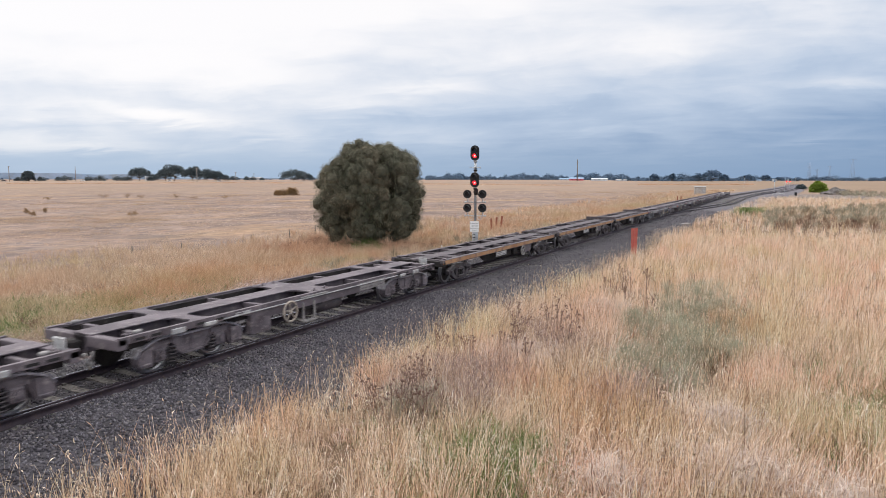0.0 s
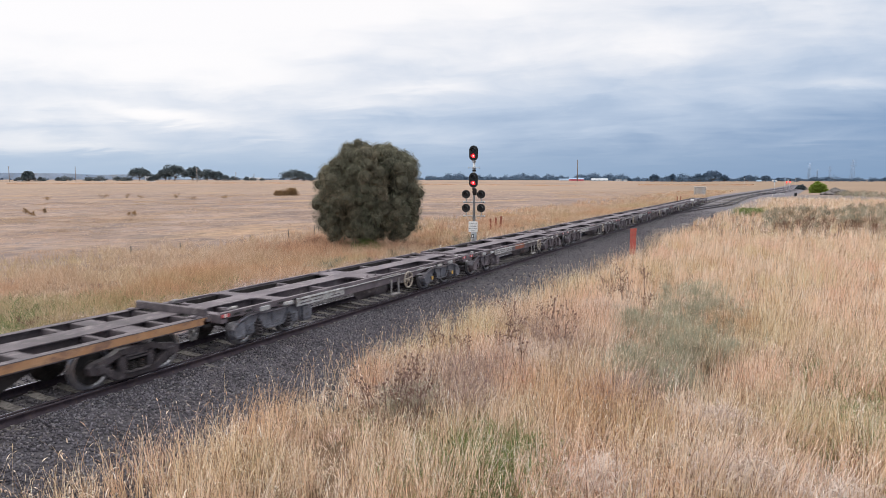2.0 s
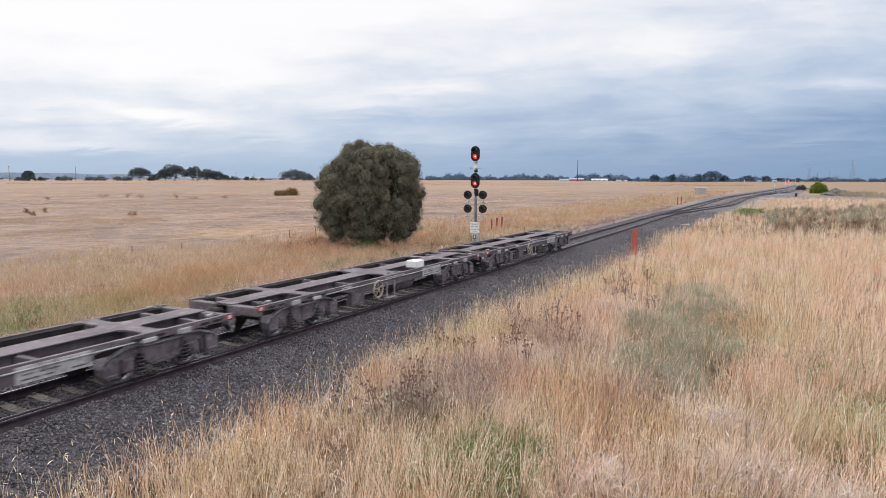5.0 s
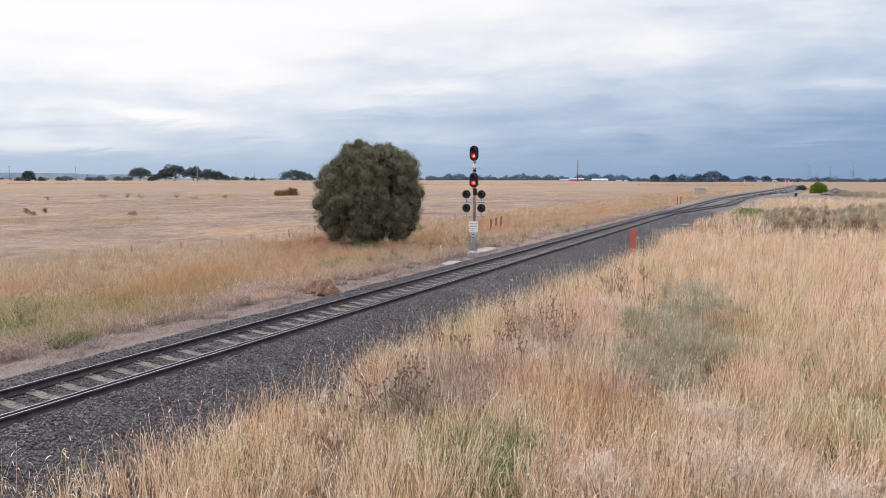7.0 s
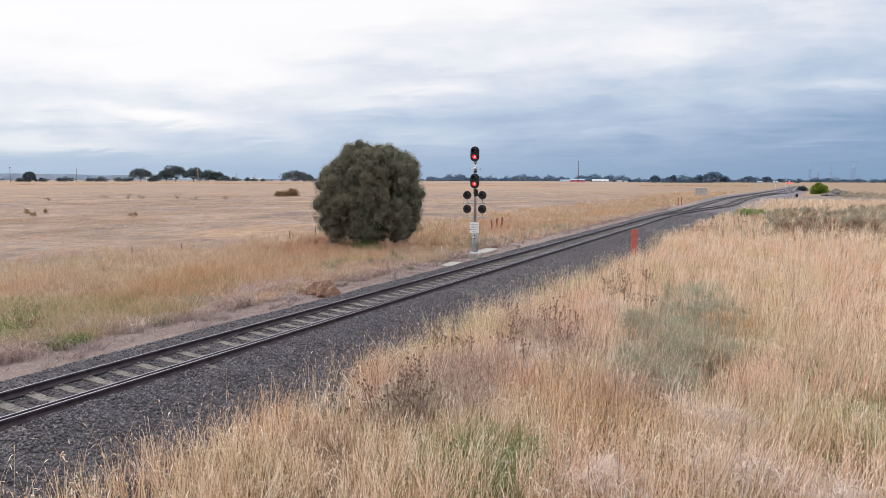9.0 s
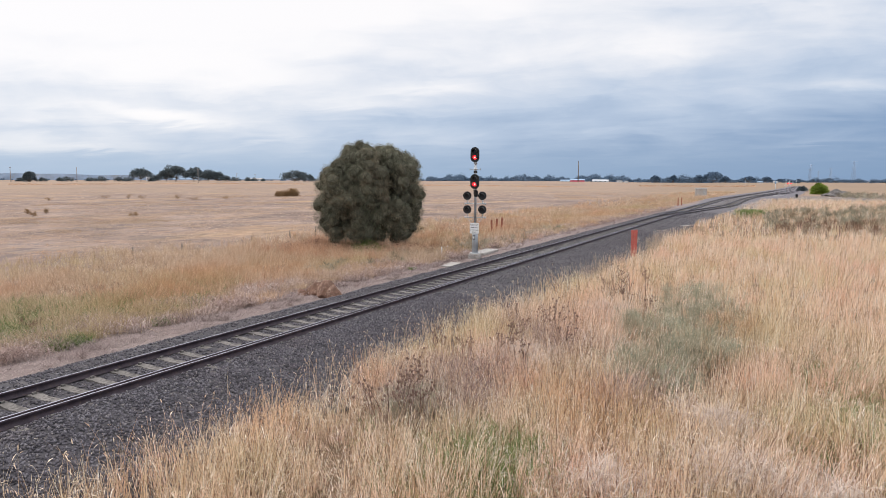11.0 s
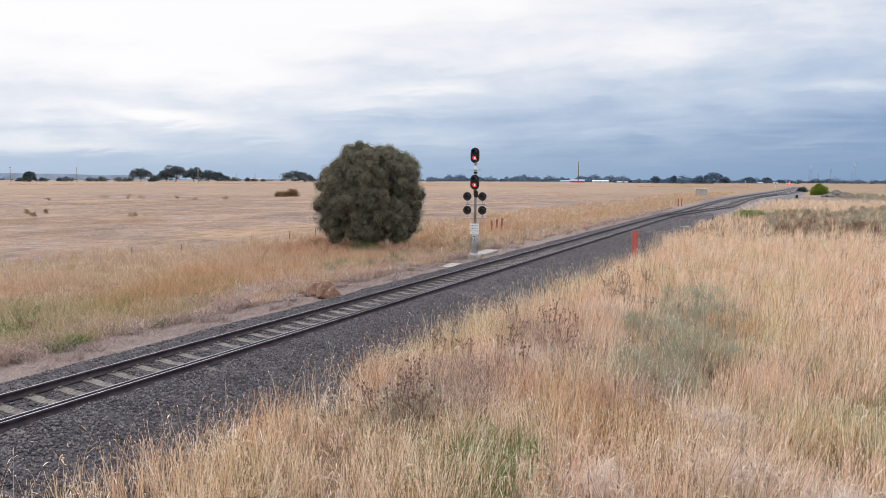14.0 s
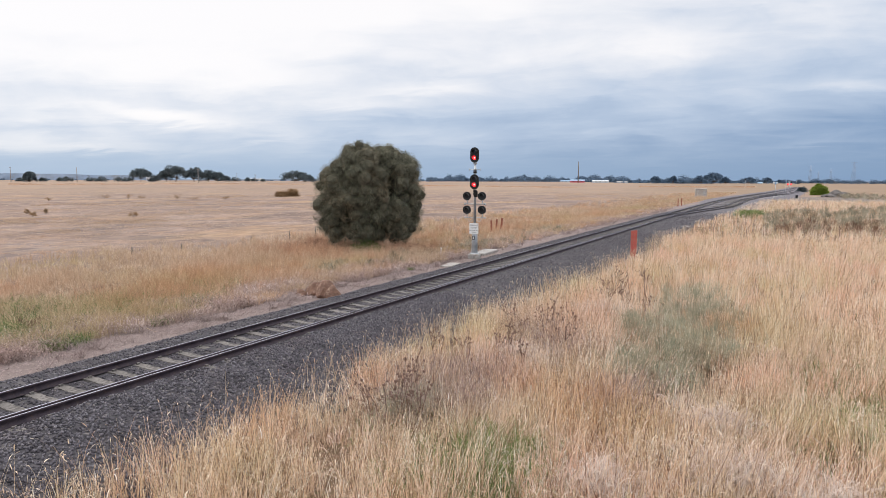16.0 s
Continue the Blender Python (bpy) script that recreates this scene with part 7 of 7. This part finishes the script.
def sill(bm, s, half, top, deep, shallow, y1, y2, t=0.09):
    """A side sill, deeper in the middle."""
    prism(bm, [(-half, top), (half, top), (half, top - shallow), (y2, top - shallow), (y1, top - deep), (-y1, top - deep), (-y2, top - shallow), (-half, top - shallow)], 0, min(1.25 * s, (1.25 - t) * s), max(1.25 * s, (1.25 - t) * s))
    bx(bm, (min(1.25 * s, 1.15 * s), -half, top), (max(1.25 * s, 1.15 * s), half, top + 0.018))
    # ribs and pockets over the trucks
    for e in (-1, 1):
        for q in (0.35, 0.75, 1.15, 2.6, 3.0):
            bx(bm, (min(1.252 * s, 1.275 * s), e * (half - q) - 0.03, top - 0.12), (max(1.252 * s, 1.275 * s), e * (half - q) + 0.03, top + 0.01))


def ends(wagon, material, marks, HALF):
    """Couplers, hoses and headstocks at both ends."""
    for e in (-1, 1):
        bm = bmesh.new()
        y0, y1 = sorted((HALF * e, (HALF + 0.2) * e))
        bx(bm, (-0.13, y0 - 0.1, 0.70), (0.13, y1, 0.92), 0.03)
        y0, y1 = sorted(((HALF + 0.08) * e, (HALF + 0.36) * e))
        bx(bm, (-0.2, y0, 0.66), (0.16, y1, 0.98), 0.05)
        part("coupler", bm, M_DECKDARK, wagon, "grimy knuckle coupler")
        for s in (0.45, -0.45):
            bm = bmesh.new()
            pts = [Vector((s, (HALF + 0.02 + 0.2 * t) * e, 0.72 - 0.42 * math.sin(math.pi * min(t * 1.1, 1)) * 0.9)) for t in np.linspace(0, 1, 7)]
            limb(bm, pts, 0.036, 0.036, 6)
            part("brake_hose", bm, M_LOCK, wagon)
        bm = bmesh.new()
        y0, y1 = sorted(((HALF - 0.22) * e, HALF * e))
        bx(bm, (-1.25, y0, 0.80), (1.25, y1, 1.03), 0.01)
        part("headstock", bm, material, wagon)
        if marks:
            for s in (-1, 1):
                for dx, m in ((0.0, M_MARKRED), (0.09, M_WHITE), (0.18, M_MARKRED)):
                    bm = bmesh.new()
                    a, b = sorted((s * 1.252, s * 1.262))
                    y0, y1 = sorted(((HALF - 0.02 - dx) * e, (HALF - 0.10 - dx) * e))
                    bx(bm, (a, y0, 0.945), (b, y1, 1.03))
                    part("marker", bm, m, wagon, "red and white end marker")


def placard(wagon, y, w, z0, z1, material, s=1):
    bm = bmesh.new()
    bx(bm, (min(1.252 * s, 1.272 * s), y - w / 2, z0), (max(1.252 * s, 1.272 * s), y + w / 2, z1), 0.004)
    p = part("placard", bm, material, wagon, "pale painted panel with faded writing")
    rows = 3 if z1 - z0 > 0.3 else 2
    for i in range(rows):
        z = z0 + (z1 - z0) * (i + 0.75) / (rows + 0.5)
        for a, b in (((-0.44, -0.20), (-0.16, -0.02), (0.20, 0.40)), ((-0.42, -0.28), (-0.22, 0.04)), ((-0.44, -0.10), (-0.05, 0.06), (0.24, 0.36)))[i]:
            bm = bmesh.new()
            bx(bm, (min(1.274 * s, 1.277 * s), y + w * a, z - 0.016), (max(1.274 * s, 1.277 * s), y + w * b, z + 0.016))
            part("writing_bar", bm, M_BOGIE, p)


def grey_wagon(HALF, hand, boxed, blue, big_panel, extra=""):
    """A grey skeletal wagon. hand: how far its handwheel stands from its middle."""
    w = tagged(empty("container_wagon"), "empty grey skeletal container wagon" + extra, "rail wagon", "wagons of the train")
    top = 1.05
    BOGIE_Y = HALF - 2.05
    bm = bmesh.new()
    bx(bm, (-0.21, -HALF, 0.66), (0.21, HALF, top - 0.02), 0.01)
    bx(bm, (-0.34, -HALF + 0.05, top - 0.02), (0.34, HALF - 0.05, top + 0.01), 0.006)
    part("centre_sill", bm, M_DECK, w)
    for s in (-1, 1):
        bm = bmesh.new()
        sill(bm, s, HALF - 0.02, top, 0.34, 0.14, 2.4, 3.5)
        beam = part("side_sill", bm, M_DECK, w)
        # dark strip added to paint the band of shade between sill and bogie
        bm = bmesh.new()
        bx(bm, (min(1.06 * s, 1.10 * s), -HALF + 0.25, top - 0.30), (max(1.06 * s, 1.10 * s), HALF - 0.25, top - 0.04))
        part("inner_web", bm, M_DECKDARK, beam, "dark strip painting the shade behind the side sill")
    for c, half in ((0.0, 0.48), (BOGIE_Y - 0.25, 0.20), (0.25 - BOGIE_Y, 0.20)):
        for s in (-1, 1):
            bm = bmesh.new()
            g = 0.16
            out = [(0.31, c - half - g), (0.31 + g, c - half), (1.16 - g, c - half), (1.16, c - half - g), (1.16, c + half + g), (1.16 - g, c + half), (0.31 + g, c + half), (0.31, c + half + g)]
            prism(bm, [(x * s, yy) for x, yy in out], 2, top - 0.03, top + 0.012)
            a, b = sorted((0.21 * s, 1.16 * s))
            bx(bm, (a, c - 0.15, 0.76), (b, c + 0.15, top - 0.03), 0.01)
            part("cross_plate", bm, M_DECK, w)
    for c in (-2.4, 2.4, 0.85 - HALF, HALF - 0.85):
        for s in (-1, 1):
            bm = bmesh.new()
            a, b = sorted((0.21 * s, 1.16 * s))
            bx(bm, (a, c - 0.06, 0.84), (b, c + 0.06, top - 0.05), 0.008)
            part("cross_member", bm, M_DECK, w)
    for c in (0.4 - HALF, HALF - 0.4, -0.25, 0.25):
        for s in (-1, 1):
            bm = bmesh.new()
            bx(bm, (1.02 * s - 0.07, c - 0.08, top + 0.01), (1.02 * s + 0.07, c + 0.08, top + 0.035), 0.006)
            rod(bm, (1.02 * s, c, top + 0.03), (1.02 * s, c, top + 0.085), 0.04, 0.025, 8)
            part("container_pin", bm, M_BOGIE, w)
    for e in (-1, 1):
        for s in (-1, 1):
            bm = bmesh.new()
            bx(bm, (1.07 * s - 0.06, e * (HALF - 0.62) - 0.09, top + 0.01), (1.07 * s + 0.06, e * (HALF - 0.62) + 0.09, top + 0.08), 0.02)
            part("container_lock", bm, M_LOCK, w, "dusty folding container lock")
    for s in (-1, 1):
        h = hand
        d = 1 if hand > 0 else -1
        handwheel(w, h, s, 0.70, 0.31, M_CREAM)
        bm = bmesh.new()
        for q in (0.62, 1.12):
            bx(bm, (min(1.25 * s, 1.285 * s), h - d * q - 0.035, 0.30), (max(1.25 * s, 1.285 * s), h - d * q + 0.035, 0.84))
        bx(bm, (min(1.16 * s, 1.34 * s), h - d * 0.87 - 0.29, 0.27), (max(1.16 * s, 1.34 * s), h - d * 0.87 + 0.29, 0.31), 0.008)
        part("step", bm, M_LOCK, w, "pale footstep")
        bm = bmesh.new()
        rod(bm, (0.92 * s, h - d * 2.6, 0.60), (0.92 * s, h - d * 1.25, 0.60), 0.27, n=18)
        part("air_reservoir", bm, M_OLDBOGIE, w, "grimy cylindrical air tank")
        if boxed:
            bm = bmesh.new()
            bx(bm, (min(1.02 * s, 1.24 * s), h + d * 0.7, 0.33), (max(1.02 * s, 1.24 * s), h + d * 1.45, 0.86), 0.02)
            part("equipment_box", bm, M_BOGIE, w, "plain grey steel equipment box")
        bm = bmesh.new()
        bx(bm, (min(0.9 * s, 1.2 * s), h - d * 1.25, 0.56), (max(0.9 * s, 1.2 * s), h - d * 0.6, 0.80), 0.04)
        rod(bm, (1.05 * s, h, 0.72), (1.05 * s, h + d * 2.2, 0.60), 0.025, n=6)
        part("brake_gear", bm, M_DECKDARK, w)
        placard(w, 2.55 if hand < 0 else -3.1, 1.5 if hand < 0 else 2.3, 0.70 if hand < 0 and big_panel else 0.75, 1.02 if hand < 0 and big_panel else 0.99, M_PALE if big_panel else M_LOCK, s)
        for e in (-1, 1):
            for q in (0.55, 0.95, 2.2, 2.8):
                bm = bmesh.new()
                yq = e * (HALF - q)
                bx(bm, (min(1.251 * s, 1.256 * s), yq - 0.13, top - 0.105), (max(1.251 * s, 1.256 * s), yq + 0.13, top - 0.045))
                part("sill_pocket", bm, M_BLACK, w)
        placard(w, hand - 1.75 if hand < 0 else hand * 1.55, 0.5, 0.92, 1.02, M_PALE, s)
        # folded handrail beside the steps, and a rusty plate on the sill
        bm = bmesh.new()
        bx(bm, (min(1.262 * s, 1.30 * s), h - d * 0.5 - (1.3 if d > 0 else 0), 0.97), (max(1.262 * s, 1.30 * s), h - d * 0.5 + (0 if d > 0 else 1.3), 1.02), 0.008)
        part("handrail", bm, M_LOCK, w)
        # pale folding locks and boxes above each bogie
        for e in (-1, 1):
            for q, hh in ((0.50, 0.13), (-0.45, 0.10)):
                bm = bmesh.new()
                yq = e * BOGIE_Y + e * q
                bx(bm, (min(1.14 * s, 1.29 * s), yq - 0.19, top - 0.18), (max(1.14 * s, 1.29 * s), yq + 0.19, top - 0.18 + hh), 0.015)
                part("lock_box", bm, M_PALE, w, "dusty pale lock box")
    if not big_panel:
        bm = bmesh.new()
        bx(bm, (0.62, HALF - 0.16, top - 0.02), (0.96, HALF - 0.10, top + 0.22), 0.01)
        part("end_plate", bm, M_PALE, w, "small upright pale end plate")
    # thin pale air pipe under each side sill
    for s in (-1, 1):
        bm = bmesh.new()
        rod(bm, (1.285 * s, -HALF + 2.9, top - 0.10), (1.285 * s, HALF - 2.9, top - 0.10), 0.018, n=6)
        part("air_pipe", bm, M_PALE, w)
    ends(w, M_DECK, big_panel, HALF)
    for e in (-1, 1):
        bogie(w, e * BOGIE_Y, 2 if blue and e > 0 else 1, M_BLUEBOGIE if blue else M_BOGIE)
    return w


def striped_wagon(HALF, bulkheads, hand):
    w = tagged(empty("container_wagon"), "empty flat wagon with worn orange side sills" + (" and low end walls" if bulkheads else ""), "rail wagon", "wagons of the train")
    top = 1.06
    BOGIE_Y = HALF - 1.95
    bm = bmesh.new()
    bx(bm, (-0.24, -HALF, 0.62), (0.24, HALF, top - 0.02), 0.01)
    bx(bm, (-0.36, -HALF + 0.05, top - 0.02), (0.36, HALF - 0.05, top + 0.012), 0.006)
    part("centre_sill", bm, M_OLDDECK, w)
    for s in (-1, 1):
        bm = bmesh.new()
        bx(bm, (min(1.14 * s, 1.235 * s), -HALF, 0.86), (max(1.14 * s, 1.235 * s), HALF, top), 0.008)
        bx(bm, (min(1.04 * s, 1.248 * s), -HALF, top), (max(1.04 * s, 1.248 * s), HALF, top + 0.015))
        beam = part("side_sill", bm, M_OLDDECK, w)
        bm = bmesh.new()
        bx(bm, (min(1.236 * s, 1.25 * s), -HALF, 0.895), (max(1.236 * s, 1.25 * s), HALF, top - 0.004))
        part("side_stripe", bm, M_YELLOW, beam, "worn orange-yellow side stripe")
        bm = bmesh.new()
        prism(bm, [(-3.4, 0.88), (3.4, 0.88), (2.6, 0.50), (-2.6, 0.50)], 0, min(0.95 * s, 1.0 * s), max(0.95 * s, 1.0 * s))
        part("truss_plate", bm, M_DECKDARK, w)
    for c in (-7.0, -6.3, -5.55, -4.7, -3.1, -1.75, 0.0, 1.75, 3.1, 4.7, 5.55, 6.3, 7.0):
        wide = 0.5 if abs(c) == 5.55 else 0.3 if abs(c) in (1.75, 3.1) else 0.10
        for s in (-1, 1):
            bm = bmesh.new()
            a, b = sorted((0.24 * s, 1.14 * s))
            bx(bm, (a, c - wide / 2, 0.90), (b, c + wide / 2, top - 0.004), 0.008)
            part("cross_member", bm, M_OLDDECK, w)
    for c in (0.4 - HALF, HALF - 0.4, -0.3, 0.3):
        for s in (-1, 1):
            bm = bmesh.new()
            bx(bm, (1.08 * s - 0.08, c - 0.08, top + 0.014), (1.08 * s + 0.08, c + 0.08, top + 0.07), 0.015)
            part("container_lock", bm, M_BOGIE, w)
    for e in (-1, 1):
        for s in (-1, 1):
            bm = bmesh.new()
            bx(bm, (1.17 * s - 0.075, e * (HALF - 0.07) - 0.075, 0.93), (1.17 * s + 0.085, e * (HALF - 0.07) + 0.08, top + 0.035), 0.015)
            part("corner_block", bm, M_OLDDECK, w, "dusty corner block")
    if bulkheads:
        for e in (-1, 1):
            bm = bmesh.new()
            y0, y1 = sorted(((HALF - 0.16) * e, (HALF - 0.05) * e))
            bx(bm, (-1.24, y0, top + 0.016), (1.24, y1, top + 0.20), 0.012)
            for x in (-0.9, -0.3, 0.3, 0.9):
                y2, y3 = sorted(((HALF - 0.05) * e, (HALF + 0.0) * e))
                bx(bm, (x - 0.04, y2, top - 0.1), (x + 0.04, y3, top + 0.18), 0.006)
            part("end_wall", bm, M_OLDDECK, w, "low grimy steel end wall")
    for s in (-1, 1):
        handwheel(w, hand, s, 0.64, 0.27, M_LOCK)
        bm = bmesh.new()
        bx(bm, (min(1.0 * s, 1.22 * s), hand + 0.45, 0.48), (max(1.0 * s, 1.22 * s), hand + 1.5, 0.87), 0.02)
        part("equipment_box", bm, M_OLDDECK, w, "scuffed brown-grey steel box")
        bm = bmesh.new()
        rod(bm, (0.8 * s, hand - 2.6, 0.6), (0.8 * s, hand - 1.0, 0.6), 0.2, n=14)
        part("air_reservoir", bm, M_DECKDARK, w, "grimy cylindrical air tank")
        bm = bmesh.new()
        bx(bm, (min(0.85 * s, 1.15 * s), hand - 0.9, 0.5), (max(0.85 * s, 1.15 * s), hand - 0.35, 0.82), 0.04)
        rod(bm, (1.02 * s, hand, 0.66), (1.02 * s, hand + 2.4, 0.58), 0.025, n=6)
        part("brake_gear", bm, M_DECKDARK, w)
        placard(w, -1.2, 1.3, 0.66, 0.86, M_PALE, s)
    ends(w, M_DECKDARK, False, HALF)
    for e in (-1, 1):
        bogie(w, e * BOGIE_Y, 0, M_OLDBOGIE)
    return w


def build_train():
    lead = grey_wagon(MEDIUM, -1.7, True, False, False, " with a steel equipment box")
    blued = grey_wagon(SHORT, 2.0, False, True, True, ", bluish bogies")
    plain = grey_wagon(SHORT, 2.1, False, False, True, ", faded side lettering")
    mid = grey_wagon(SHORT, -1.3, True, False, True, ", pale side panel")
    tail = grey_wagon(LONG, -1.4, True, False, True, ", long pale panel")
    orange = striped_wagon(7.42, False, 1.7)
    walled = striped_wagon(7.35, True, -1.1)
    order = [lead, lead, orange, orange, walled, blued, plain, plain, mid, mid, tail, tail, tail]
    used, train = set(), []
    for k in order:
        train.append(copy_thing(k, Matrix()) if k in used else k)
        used.add(k)
    # one wagon's sill carries a rusted plate beside its lettering
    for s in (-1, 1):
        bm = bmesh.new()
        bx(bm, (min(1.252 * s, 1.262 * s), -1.45, 0.76), (max(1.252 * s, 1.262 * s), -0.15, 1.0))
        part("rusted_plate", bm, M_RUSTPOST, train[6], "rust-brown sill plate")
    # a white case on the deck of one of the last wagons
    bm = bmesh.new()
    bx(bm, (0.72, 1.45, 1.07), (1.2, 2.05, 1.33), 0.02)
    part("white_case", bm, M_WHITE, train[11], "white box on the deck")
    return train


TRAIN = build_train()
SPEED = 29.1
# where the gaps between the wagons stand along the line at the start
GAPS = (-6.5, 8.5, 23.3, 38.95, 54.8, 69.9, 84.35, 99.15, 114.3, 129.1, 143.8, 158.9, 174.0, 189.0)


# the train's running time at each moment: it runs a hair unevenly
BEAT = ((0, 0), (0.5, 0.485), (1, 1), (1.5, 1.497), (2, 2), (2.5, 2.485), (3, 3), (3.5, 3.485), (4, 4), (8, 8), (16, 16))

# how far the breeze pushes the dry thistles, in degrees, second by second
BREEZE = ((0, 2.6), (1, 1.8), (2, -0.4), (3, 2.6), (4, 2.7), (5.3, 0.6), (6.5, -0.8), (7, -2.2), (8, -2.3), (9, 1.0), (10.3, 0.2), (11.5, 0.9), (12, 1.7), (13, 1.3), (14, 0.8), (15, 0.3), (16, -1.6))


# moments close enough together for wheels that turn ten times a second
ROLL = [0.022 * i for i in range(286)]


def motions():
    for w, a, b in zip(TRAIN, GAPS, GAPS[1:]):
        walk(w, [(t, pose(0, (a + b) / 2 - SPEED * s, 0)) for t, s in BEAT])
        # its wheels roll while it passes
        for bog in w.children:
            if not bog.name.startswith("bogie"):
                continue
            for wheel in bog.children:
                if wheel.name.startswith("wheel"):
                    x, y, z = wheel.matrix_basis.translation
                    side = 1 if x > 0 else -1
                    walk(wheel, [(t, pose(x, y, z, side * math.degrees(SPEED * t / WHEEL_R), 0, 0 if x > 0 else 180)) for t in ROLL] + [(16.0, pose(x, y, z, side * (math.degrees(SPEED * ROLL[-1] / WHEEL_R) + 20), 0, 0 if x > 0 else 180))])
    for car, start, speed in CARS:
        walk(car, [(float(t), pose(*on_road(start - speed * t), 0, 0, 27.2)) for t in range(17)])
    for i, p in enumerate(SWAYING):
        x, y, z = p.matrix_basis.translation
        k = 0.7 + 0.5 * ((i * 7) % 5) / 5
        walk(p, [(t, pose(x, y, z, 0.3 * a * k, a * k, 0)) for t, a in BREEZE])


motions()
